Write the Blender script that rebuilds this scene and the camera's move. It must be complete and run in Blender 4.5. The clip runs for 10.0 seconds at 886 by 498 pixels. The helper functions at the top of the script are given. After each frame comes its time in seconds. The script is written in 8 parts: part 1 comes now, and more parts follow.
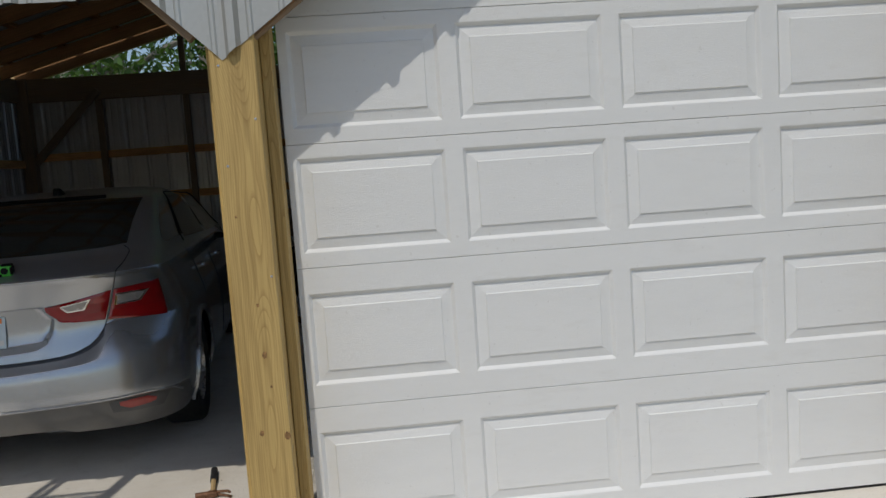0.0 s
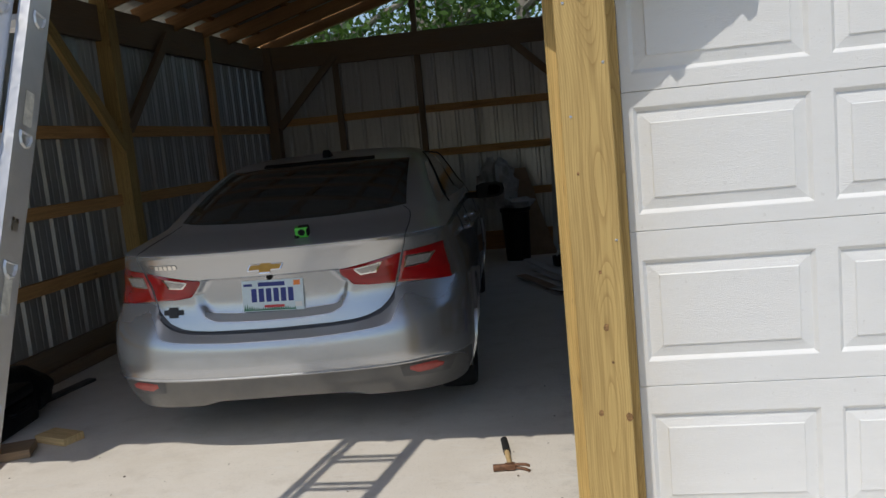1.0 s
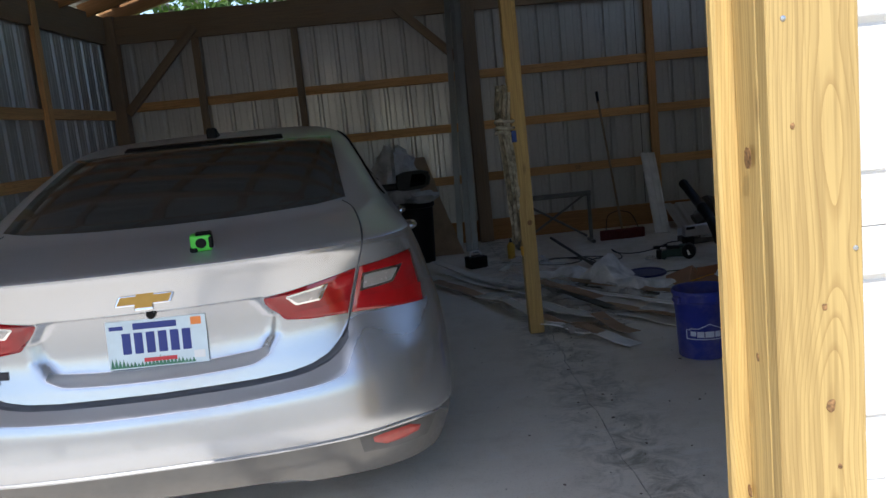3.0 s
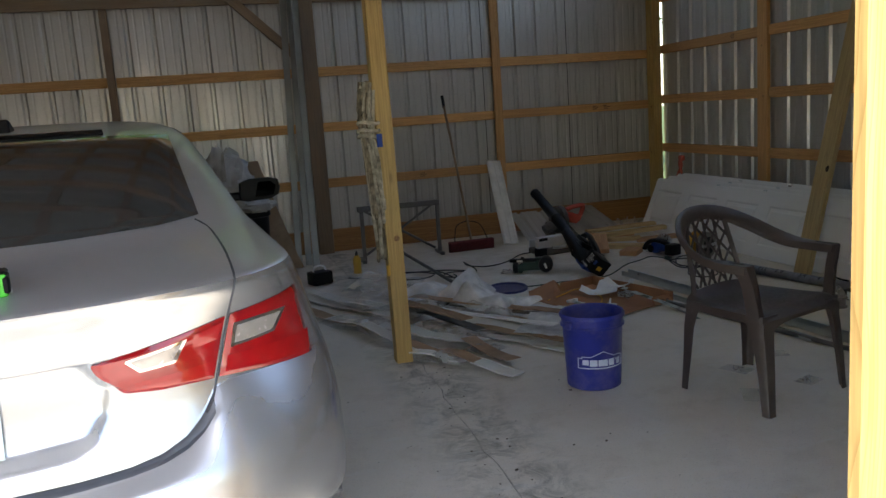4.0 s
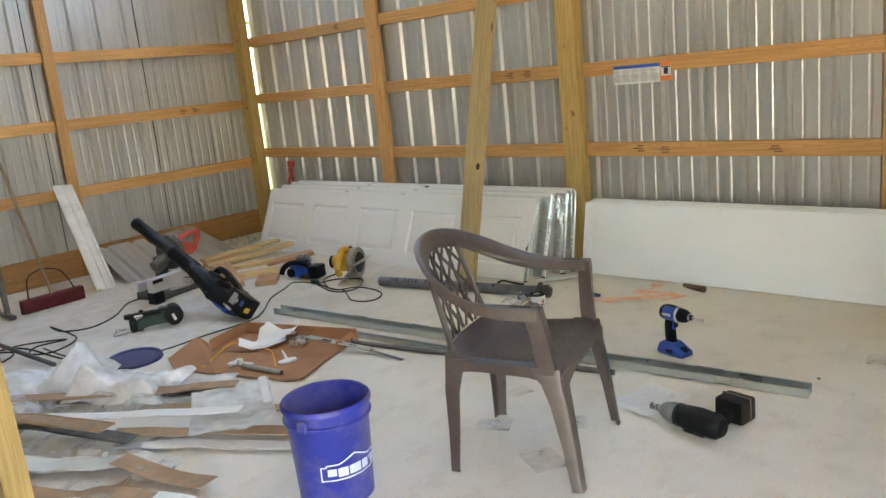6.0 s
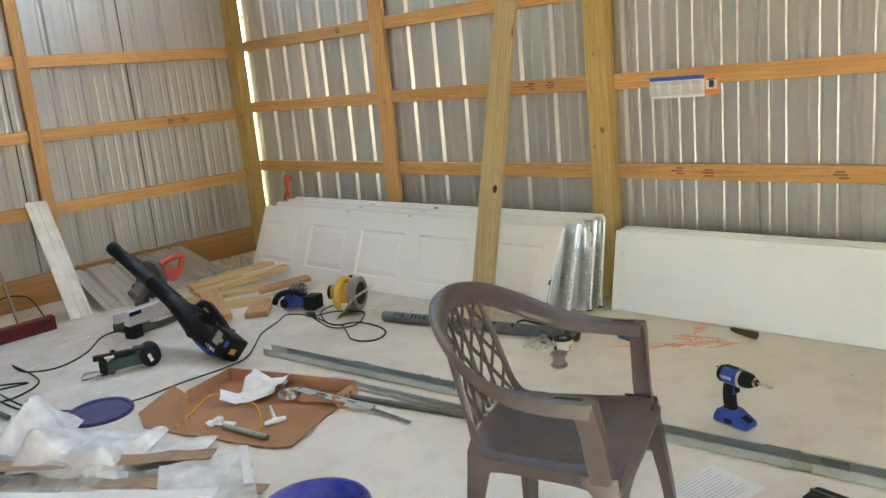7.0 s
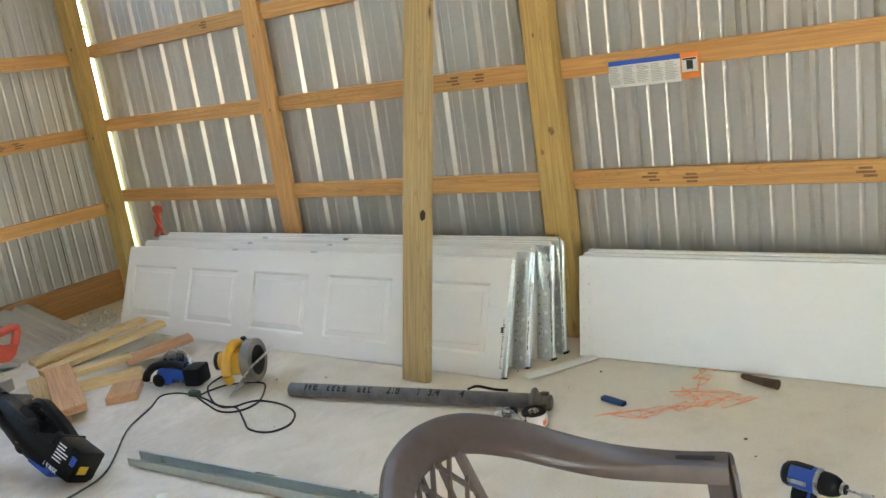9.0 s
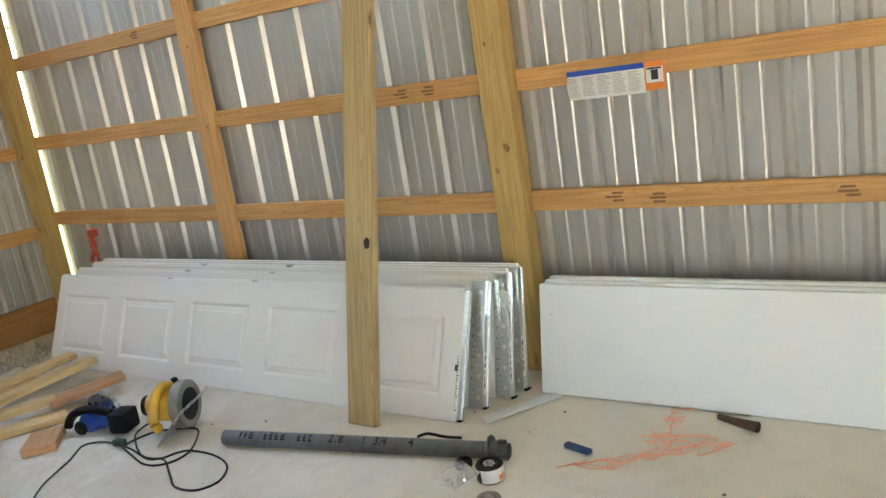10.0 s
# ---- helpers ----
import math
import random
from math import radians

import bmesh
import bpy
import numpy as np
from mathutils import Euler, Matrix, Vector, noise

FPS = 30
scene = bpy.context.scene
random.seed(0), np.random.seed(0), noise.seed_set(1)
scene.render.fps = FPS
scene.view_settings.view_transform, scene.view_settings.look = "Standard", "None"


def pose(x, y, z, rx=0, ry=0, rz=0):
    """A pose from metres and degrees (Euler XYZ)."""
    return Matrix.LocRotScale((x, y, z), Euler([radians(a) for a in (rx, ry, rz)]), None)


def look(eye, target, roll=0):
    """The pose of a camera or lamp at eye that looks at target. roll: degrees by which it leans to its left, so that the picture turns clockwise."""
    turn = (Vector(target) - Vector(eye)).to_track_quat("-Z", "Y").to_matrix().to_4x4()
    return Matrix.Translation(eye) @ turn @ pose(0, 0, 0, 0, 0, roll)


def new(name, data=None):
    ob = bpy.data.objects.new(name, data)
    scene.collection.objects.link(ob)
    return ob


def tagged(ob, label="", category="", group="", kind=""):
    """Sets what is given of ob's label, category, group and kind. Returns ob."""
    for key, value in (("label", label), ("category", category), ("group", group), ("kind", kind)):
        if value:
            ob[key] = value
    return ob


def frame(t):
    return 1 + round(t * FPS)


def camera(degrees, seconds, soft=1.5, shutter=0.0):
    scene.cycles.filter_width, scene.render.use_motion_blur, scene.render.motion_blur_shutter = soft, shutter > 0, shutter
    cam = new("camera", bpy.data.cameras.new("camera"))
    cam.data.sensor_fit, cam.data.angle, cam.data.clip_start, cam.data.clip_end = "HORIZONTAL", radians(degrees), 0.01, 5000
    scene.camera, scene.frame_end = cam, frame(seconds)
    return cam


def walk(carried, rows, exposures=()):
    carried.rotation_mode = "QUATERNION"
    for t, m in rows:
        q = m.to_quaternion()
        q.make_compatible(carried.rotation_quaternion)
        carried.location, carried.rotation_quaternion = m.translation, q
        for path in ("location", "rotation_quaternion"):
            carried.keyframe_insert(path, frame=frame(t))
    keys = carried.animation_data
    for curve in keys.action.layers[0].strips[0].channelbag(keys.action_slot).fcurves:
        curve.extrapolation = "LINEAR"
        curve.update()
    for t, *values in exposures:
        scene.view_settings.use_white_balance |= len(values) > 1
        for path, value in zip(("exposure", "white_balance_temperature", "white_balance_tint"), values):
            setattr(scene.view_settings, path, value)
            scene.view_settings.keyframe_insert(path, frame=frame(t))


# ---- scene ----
cam = camera(57.6, 10.0)
PATH = [
    (0, (-0.089, 0.979, 1.429), (0.071, 2.962, 1.219), -4.0),
    (0.5, (-0.394, 1.098, 1.448), (-0.43, 3.081, 1.195), -3.9),
    (1, (-0.589, 1.265, 1.44), (-0.905, 3.222, 1.172), -5.5),
    (1.5, (-0.72, 1.565, 1.438), (-1.224, 3.485, 1.19), -8.1),
    (2, (-0.938, 1.868, 1.392), (-1.131, 3.837, 1.101), -5.9),
    (2.2, (-1.005, 1.957, 1.378), (-1.071, 3.931, 1.065), -5.4),
    (3.3, (-1.219, 2.641, 1.358), (-1.096, 4.613, 1.050), -5.6),
    (3.5, (-1.263, 2.769, 1.355), (-1.027, 4.731, 1.044), -5.0),
    (4, (-1.344, 3.087, 1.363), (-0.853, 4.997, 1.027), -4.0),
    (4.5, (-1.271, 3.458, 1.371), (-0.488, 5.265, 1.025), -6.0),
    (5, (-1.282, 3.743, 1.405), (-0.237, 5.401, 1.006), -6.2),
    (5.5, (-1.344, 4.149, 1.415), (0.044, 5.524, 0.986), -5.2),
    (5.7, (-1.348, 4.278, 1.411), (0.059, 5.633, 0.981), -5.9),
    (6.8, (-0.928, 4.800, 1.462), (0.471, 6.164, 1.034), -5.5),
    (7, (-0.866, 4.904, 1.467), (0.537, 6.265, 1.044), -5.4),
    (7.5, (-0.695, 5.122, 1.453), (0.718, 6.473, 1.028), -5.9),
    (8, (-0.431, 5.313, 1.447), (0.997, 6.649, 1.029), -7.4),
    (8.5, (-0.253, 5.516, 1.446), (1.201, 6.82, 1.014), -8.5),
    (9, (-0.091, 5.716, 1.457), (1.464, 6.888, 1.001), -8.4),
    (9.5, (0.162, 5.761, 1.446), (1.72, 6.93, 0.992), -9.4),
    (10, (0.266, 5.818, 1.462), (1.86, 6.939, 1.01), -9.0),
]
EXPOSURES = [(0.0, -0.8, 6500, 9), (0.5, -0.70, 6500, 9), (1.0, -0.36, 6500, 10), (1.5, 0.13, 6500, 9), (2.0, 0.25, 6400, 8), (3.5, 1.32, 6200, 13), (4.0, 1.96, 7000, 12), (4.5, 2.75, 7700, 12), (5.5, 3.95, 7700, 10), (7.0, 4.4, 7800, 10), (9.0, 4.48, 7400, 9), (10.0, 4.45, 7300, 10)]
walk(cam, [(t, look(eye, target, roll)) for t, eye, target, roll in PATH], EXPOSURES)

# ---- light ----
SUN_FROM = Vector((-0.27, -1.0, 1.62)).normalized()
world = bpy.data.worlds.new("sky")
scene.world = world
world.use_nodes = True
sky = world.node_tree.nodes.new("ShaderNodeTexSky")
sky.sky_type = "NISHITA"
sky.sun_disc = False
sky.sun_elevation = math.asin(SUN_FROM.z)
sky.sun_rotation = math.atan2(SUN_FROM.x, SUN_FROM.y)
backdrop_node = world.node_tree.nodes["Background"]
backdrop_node.inputs["Strength"].default_value = 0.15
world.node_tree.links.new(sky.outputs[0], backdrop_node.inputs[0])
sun = new("sun", bpy.data.lights.new("sun", "SUN"))
sun.data.energy = 3.0
sun.data.angle = radians(0.5)
sun.data.color = (1.0, 0.95, 0.87)
sun.matrix_world = look(SUN_FROM * 30, (0, 0, 0))


# ---- materials ----
def node(m, kind, **inputs):
    n = m.node_tree.nodes.new(kind)
    for key, value in inputs.items():
        n.inputs[key.replace("_", " ")].default_value = value
    return n


def wire(m, a, b):
    m.node_tree.links.new(a, b)


def base_mat(name):
    m = bpy.data.materials.new(name)
    m.use_nodes = True
    return m, m.node_tree.nodes["Principled BSDF"]


def coords(m, scale=(1, 1, 1), shift=True):
    """Object coordinates in metres, shifted at random from object to object."""
    tc = node(m, "ShaderNodeTexCoord")
    mp = node(m, "ShaderNodeMapping")
    mp.inputs["Scale"].default_value = scale
    wire(m, tc.outputs["Object"], mp.inputs["Vector"])
    if shift:
        info = node(m, "ShaderNodeObjectInfo")
        mul = node(m, "ShaderNodeMath")
        mul.operation = "MULTIPLY"
        mul.inputs[1].default_value = 37.0
        wire(m, info.outputs["Random"], mul.inputs[0])
        wire(m, mul.outputs[0], mp.inputs["Location"])
    return mp.outputs[0]


def noise_tex(m, vec, scale, detail=4.0, rough=0.55, distort=0.0):
    n = node(m, "ShaderNodeTexNoise", Scale=scale, Detail=detail, Roughness=rough, Distortion=distort)
    wire(m, vec, n.inputs["Vector"])
    return n.outputs["Fac"]


def ramp(m, fac, stops):
    r = node(m, "ShaderNodeValToRGB")
    e = r.color_ramp.elements
    while len(e) < len(stops):
        e.new(0.5)
    for el, (p, c) in zip(e, stops):
        el.position, el.color = p, (*c, 1) if len(c) == 3 else c
    wire(m, fac, r.inputs[0])
    return r.outputs[0]


def mixc(m, fac, a, b, mode="MIX"):
    x = node(m, "ShaderNodeMix")
    x.data_type, x.blend_type = "RGBA", mode
    if isinstance(fac, float):
        x.inputs[0].default_value = fac
    else:
        wire(m, fac, x.inputs[0])
    for sock, v in ((x.inputs[6], a), (x.inputs[7], b)):
        if isinstance(v, tuple):
            sock.default_value = (*v, 1)
        else:
            wire(m, v, sock)
    return x.outputs[2]


def add_bump(m, p, height, strength, dist):
    b = node(m, "ShaderNodeBump", Strength=strength, Distance=dist)
    wire(m, height, b.inputs["Height"])
    wire(m, b.outputs[0], p.inputs["Normal"])
    return b


def simple(name, rgb, rough=0.5, metal=0.0, var=0.15, scale=9.0, bump=0.15, coat=0.0, dust=0.0, spec=0.5, bscale=60.0):
    """Plain material with two scales of variation, uneven gloss and fine relief."""
    m, p = base_mat(name)
    v = coords(m)
    big, fine = noise_tex(m, v, scale), noise_tex(m, v, bscale, 5.0)
    dark = tuple(c * (1 - var) for c in rgb)
    lite = tuple(min(1.0, c * (1 + var)) for c in rgb)
    col = ramp(m, big, [(0.3, dark), (0.7, lite)])
    if dust:
        d = ramp(m, noise_tex(m, v, scale * 0.6, 6.0, 0.65), [(0.42, (0, 0, 0)), (0.7, (dust,) * 3)])
        col = mixc(m, d, col, (0.43, 0.37, 0.29))
    wire(m, col, p.inputs["Base Color"])
    r = ramp(m, fine, [(0.3, (max(rough - 0.08, 0.02),) * 3), (0.7, (min(rough + 0.08, 1.0),) * 3)])
    wire(m, r, p.inputs["Roughness"])
    p.inputs["Metallic"].default_value = metal
    p.inputs["Coat Weight"].default_value = coat
    p.inputs["Specular IOR Level"].default_value = spec
    if bump:
        add_bump(m, p, fine, bump, 0.002)
    return m


def wood(name, light, dark, knots=0.75, grey=0.0, rough=0.72):
    """Sawn softwood: grain along the piece's own x, rings, knots, soiling."""
    m, p = base_mat(name)
    v = coords(m, (0.5, 42.0, 42.0))
    warp = noise_tex(m, coords(m, (0.9, 3.0, 3.0)), 1.6, 3.0)
    # flat-sawn rings round a pith that wanders along the piece
    wander = node(m, "ShaderNodeTexNoise", Scale=1.0, Detail=2.0)
    wire(m, coords(m, (0.9, 0.5, 0.5)), wander.inputs["Vector"])
    sway = node(m, "ShaderNodeMapping")
    sway.inputs["Scale"].default_value = (0.0, 0.22, 0.22)
    sway.inputs["Location"].default_value = (0.0, -0.09, -0.16)
    wire(m, wander.outputs["Color"], sway.inputs["Vector"])
    tc = node(m, "ShaderNodeTexCoord")
    summed = node(m, "ShaderNodeVectorMath")
    wire(m, tc.outputs["Object"], summed.inputs[0])
    wire(m, sway.outputs[0], summed.inputs[1])
    grain = node(m, "ShaderNodeTexWave", Scale=52.0, Distortion=0.7, Detail=2.0)
    grain.inputs["Detail Scale"].default_value = 0.4
    grain.wave_type, grain.rings_direction, grain.wave_profile = "RINGS", "X", "SAW"
    wire(m, summed.outputs[0], grain.inputs["Vector"])
    fine = noise_tex(m, coords(m, (3.0, 90.0, 90.0)), 1.0, 3.0)
    col = ramp(m, grain.outputs["Fac"], [(0.0, tuple(0.58 * a + 0.42 * c for a, c in zip(dark, light))), (0.30, light), (1.0, tuple(c * 1.05 for c in light))])
    col = mixc(m, ramp(m, fine, [(0.35, (0.45,) * 3), (0.6, (0.0,) * 3)]), col, tuple(c * 0.72 for c in dark))
    col = mixc(m, ramp(m, warp, [(0.4, (0.0,) * 3), (0.8, (0.22,) * 3)]), col, tuple(c * 0.8 for c in dark))
    vor = node(m, "ShaderNodeTexVoronoi", Scale=1.0)
    wire(m, coords(m, (1.7, 6.0, 6.0)), vor.inputs["Vector"])
    k = ramp(m, vor.outputs["Distance"], [(0.03, (knots,) * 3), (0.05, (knots * 0.45,) * 3), (0.09, (0.0,) * 3)])
    col = mixc(m, k, col, (0.10, 0.045, 0.018))
    info = node(m, "ShaderNodeObjectInfo")
    tone = ramp(m, info.outputs["Random"], [(0.0, (0.82, 0.80, 0.78)), (1.0, (1.08, 1.06, 1.02))])
    col = mixc(m, 1.0, col, tone, "MULTIPLY")
    if grey:
        col = mixc(m, ramp(m, noise_tex(m, coords(m, (1, 4, 4)), 2.5, 5.0), [(0.3, (grey * 0.5,) * 3), (0.7, (grey,) * 3)]), col, (0.20, 0.18, 0.15))
    wire(m, col, p.inputs["Base Color"])
    p.inputs["Roughness"].default_value = rough
    add_bump(m, p, fine, 0.25, 0.002)
    return m


def galvanised(name, tint=(0.60, 0.62, 0.64), rough=0.38, spangle=55.0, metal=0.9, even=0.95):
    m, p = base_mat(name)
    v = coords(m)
    vor = node(m, "ShaderNodeTexVoronoi", Scale=spangle)
    wire(m, v, vor.inputs["Vector"])
    sp = node(m, "ShaderNodeSeparateColor")
    wire(m, vor.outputs["Color"], sp.inputs[0])
    big = noise_tex(m, coords(m, (1, 1, 0.3)), 3.0, 5.0)
    c = ramp(m, sp.outputs[0], [(0.0, tuple(t * even for t in tint)), (1.0, tint)])
    c = mixc(m, ramp(m, big, [(0.4, (0.0,) * 3), (0.8, (0.35,) * 3)]), c, tuple(t * 0.62 for t in tint))
    wire(m, c, p.inputs["Base Color"])
    wire(m, ramp(m, big, [(0.3, (rough - 0.06,) * 3), (0.75, (rough + 0.16,) * 3)]), p.inputs["Roughness"])
    p.inputs["Metallic"].default_value = metal
    add_bump(m, p, noise_tex(m, v, 14.0, 3.0), 0.06, 0.004)
    return m


def concrete(name):
    m, p = base_mat(name)
    v = coords(m, shift=False)
    big = noise_tex(m, v, 0.9, 6.0, 0.6, 0.6)
    mid = noise_tex(m, v, 5.0, 6.0, 0.65)
    fine = noise_tex(m, v, 140.0, 4.0, 0.7)
    col = ramp(m, big, [(0.28, (0.70, 0.645, 0.565)), (0.5, (0.785, 0.735, 0.655)), (0.75, (0.82, 0.78, 0.71))])
    col = mixc(m, ramp(m, mid, [(0.52, (0.0,) * 3), (0.75, (0.34,) * 3)]), col, (0.45, 0.39, 0.31))
    col = mixc(m, ramp(m, noise_tex(m, v, 2.2, 7.0, 0.7, 1.2), [(0.60, (0.0,) * 3), (0.72, (0.55,) * 3)]), col, (0.70, 0.66, 0.60))
    col = mixc(m, ramp(m, fine, [(0.30, (0.5,) * 3), (0.42, (0.0,) * 3)]), col, (0.22, 0.20, 0.17))
    # grime worked into the slab along the joint between the pours
    tc = node(m, "ShaderNodeTexCoord")
    sep = node(m, "ShaderNodeSeparateXYZ")
    wire(m, tc.outputs["Object"], sep.inputs[0])
    off = node(m, "ShaderNodeMath")
    off.operation = "ADD"
    off.inputs[1].default_value = 0.43
    wire(m, sep.outputs["X"], off.inputs[0])
    dist = node(m, "ShaderNodeMath")
    dist.operation = "ABSOLUTE"
    wire(m, off.outputs[0], dist.inputs[0])
    near = ramp(m, dist.outputs[0], [(0.0, (0.95,) * 3), (0.09, (0.8,) * 3), (0.30, (0.0,) * 3)])
    blot = ramp(m, noise_tex(m, v, 7.0, 8.0, 0.75, 0.8), [(0.45, (0.0,) * 3), (0.62, (1.0,) * 3)])
    grime = mixc(m, 1.0, near, blot, "MULTIPLY")
    col = mixc(m, grime, col, (0.27, 0.26, 0.22))
    # sawdust and tracked dirt round the saws and offcuts
    rad = node(m, "ShaderNodeVectorMath")
    rad.operation = "DISTANCE"
    rad.inputs[1].default_value = (1.5, 10.0, 0.0)
    wire(m, tc.outputs["Object"], rad.inputs[0])
    scale = node(m, "ShaderNodeMath")
    scale.operation = "MULTIPLY"
    scale.inputs[1].default_value = 0.4
    wire(m, rad.outputs["Value"], scale.inputs[0])
    zone = ramp(m, scale.outputs[0], [(0.0, (1.0,) * 3), (0.5, (0.9,) * 3), (1.0, (0.2,) * 3)])
    dust = ramp(m, noise_tex(m, v, 3.2, 8.0, 0.72, 0.9), [(0.34, (0.10,) * 3), (0.66, (0.75,) * 3)])
    col = mixc(m, mixc(m, 1.0, zone, dust, "MULTIPLY"), col, (0.47, 0.40, 0.30))
    # pale swirls left by the trowel and by dragged dust
    swirl = noise_tex(m, coords(m, (3.0, 14.0, 1.0), False), 1.0, 5.0, 0.6, 2.2)
    col = mixc(m, ramp(m, swirl, [(0.56, (0.0,) * 3), (0.68, (0.35,) * 3)]), col, (0.78, 0.77, 0.74))
    wire(m, col, p.inputs["Base Color"])
    wire(m, ramp(m, mid, [(0.3, (0.62,) * 3), (0.7, (0.85,) * 3)]), p.inputs["Roughness"])
    add_bump(m, p, fine, 0.18, 0.003)
    return m


def embossed_paint(name, rgb, dirt=0.5, grain=0.55):
    """Painted steel with a stamped wood grain that runs along x, and a little dirt."""
    m, p = base_mat(name)
    g = noise_tex(m, coords(m, (60.0, 60.0, 380.0)), 1.0, 3.0, 0.6, 0.9)
    d = noise_tex(m, coords(m, (2.5, 2.5, 9.0)), 1.0, 7.0, 0.7)
    spots = noise_tex(m, coords(m), 46.0, 2.0)
    col = ramp(m, d, [(0.25, tuple(c * 0.96 for c in rgb)), (0.55, rgb), (0.85, tuple(min(1, c * 1.02) for c in rgb))])
    col = mixc(m, ramp(m, d, [(0.56, (0.0,) * 3), (0.82, (dirt,) * 3)]), col, (0.50, 0.47, 0.41))
    col = mixc(m, ramp(m, spots, [(0.70, (0.0,) * 3), (0.76, (dirt * 0.6,) * 3)]), col, (0.35, 0.32, 0.28))
    wire(m, col, p.inputs["Base Color"])
    wire(m, ramp(m, d, [(0.3, (0.42,) * 3), (0.8, (0.6,) * 3)]), p.inputs["Roughness"])
    add_bump(m, p, g, grain, 0.0018)
    return m


def film(name, rgb=(0.85, 0.85, 0.85), clear=0.55, rough=0.25, crease=0.6):
    """Thin plastic sheeting: partly see-through, crinkled, glossy."""
    m, p = base_mat(name)
    v = coords(m)
    p.inputs["Base Color"].default_value = (*rgb, 1)
    p.inputs["Roughness"].default_value = rough
    add_bump(m, p, noise_tex(m, v, 26.0, 5.0, 0.6, 1.2), crease, 0.012)
    tr = node(m, "ShaderNodeBsdfTransparent")
    mx = node(m, "ShaderNodeMixShader")
    wire(m, ramp(m, noise_tex(m, v, 9.0, 4.0), [(0.3, (max(clear - 0.2, 0),) * 3), (0.7, (min(clear + 0.2, 1),) * 3)]), mx.inputs[0])
    wire(m, p.outputs[0], mx.inputs[1])
    wire(m, tr.outputs[0], mx.inputs[2])
    wire(m, mx.outputs[0], m.node_tree.nodes["Material Output"].inputs[0])
    return m


def car_paint():
    m, p = base_mat("silver_car_paint")
    v = coords(m)
    flake = node(m, "ShaderNodeTexVoronoi", Scale=900.0)
    wire(m, v, flake.inputs["Vector"])
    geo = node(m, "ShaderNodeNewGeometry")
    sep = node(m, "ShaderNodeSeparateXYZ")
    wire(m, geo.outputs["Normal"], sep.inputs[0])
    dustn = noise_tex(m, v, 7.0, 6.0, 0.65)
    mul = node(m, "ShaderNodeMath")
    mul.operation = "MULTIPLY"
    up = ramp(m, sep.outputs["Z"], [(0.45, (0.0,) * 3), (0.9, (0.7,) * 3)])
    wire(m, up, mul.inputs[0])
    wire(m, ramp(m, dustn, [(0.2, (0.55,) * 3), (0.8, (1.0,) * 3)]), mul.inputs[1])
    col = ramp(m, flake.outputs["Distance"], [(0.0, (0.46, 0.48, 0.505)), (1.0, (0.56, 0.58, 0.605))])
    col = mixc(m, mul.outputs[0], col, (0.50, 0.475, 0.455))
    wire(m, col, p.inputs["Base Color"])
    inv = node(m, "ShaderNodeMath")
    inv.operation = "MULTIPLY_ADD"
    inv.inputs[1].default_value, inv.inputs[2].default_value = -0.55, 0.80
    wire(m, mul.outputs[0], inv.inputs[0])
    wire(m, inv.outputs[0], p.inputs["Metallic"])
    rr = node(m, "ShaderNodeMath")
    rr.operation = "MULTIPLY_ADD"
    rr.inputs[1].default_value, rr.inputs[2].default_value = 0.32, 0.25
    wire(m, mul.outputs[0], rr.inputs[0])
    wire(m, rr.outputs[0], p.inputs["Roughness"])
    p.inputs["Coat Weight"].default_value = 0.6
    p.inputs["Coat Roughness"].default_value = 0.04
    return m


M_TREATED = wood("treated_pine", (0.61, 0.435, 0.165), (0.36, 0.215, 0.065), 0.45)
M_FIR = wood("fir_lumber", (0.68, 0.385, 0.15), (0.48, 0.23, 0.075), 0.5)
M_PALE = wood("fresh_cut_pine", (0.70, 0.52, 0.27), (0.50, 0.32, 0.13), 0.4)
M_BLOCK = wood("reddish_pine", (0.62, 0.36, 0.19), (0.45, 0.22, 0.10), 0.5)
M_RAFTER = wood("brown_rafter_lumber", (0.46, 0.25, 0.105), (0.30, 0.14, 0.05), 0.5)
M_SKIRT = wood("brown_treated_plank", (0.42, 0.215, 0.075), (0.20, 0.085, 0.025), 0.6)
M_OLD = wood("weathered_lumber", (0.36, 0.22, 0.10), (0.20, 0.11, 0.05), 0.7, 0.55)
M_ROUGH = wood("green_treated_board", (0.54, 0.41, 0.20), (0.34, 0.23, 0.10), 0.85, 0.12)
M_GALV = galvanised("galvanised_sheet", (0.52, 0.51, 0.475), 0.35, 60.0, 0.60)
M_GALV_ROOF = simple("bare_roof_sheet", (0.46, 0.45, 0.43), 0.55, 0.2, 0.12, 2.0, 0.1)
M_ZINC = galvanised("zinc_track", (0.66, 0.69, 0.67), 0.27, 120.0, 0.85, 0.80)
M_RAIL = galvanised("rolled_zinc_rail", (0.58, 0.62, 0.60), 0.30, 70.0, 0.9, 0.93)
M_TRACK = galvanised("dull_zinc_track", (0.34, 0.36, 0.35), 0.48, 70.0, 0.8)
M_CONC = concrete("concrete_slab")
M_DOOR = embossed_paint("white_door_paint", (0.80, 0.80, 0.785), 0.26, 1.0)
M_DOOR2 = embossed_paint("white_panel_paint", (0.80, 0.785, 0.75), 0.12, 0.2)
M_ALU = simple("ladder_aluminium", (0.70, 0.71, 0.73), 0.38, 0.85, 0.08, 6.0, 0.2)
M_BLACK = simple("black_plastic", (0.006, 0.006, 0.0065), 0.48, 0, 0.25, 12.0, 0.12, 0, 0, 0.18)
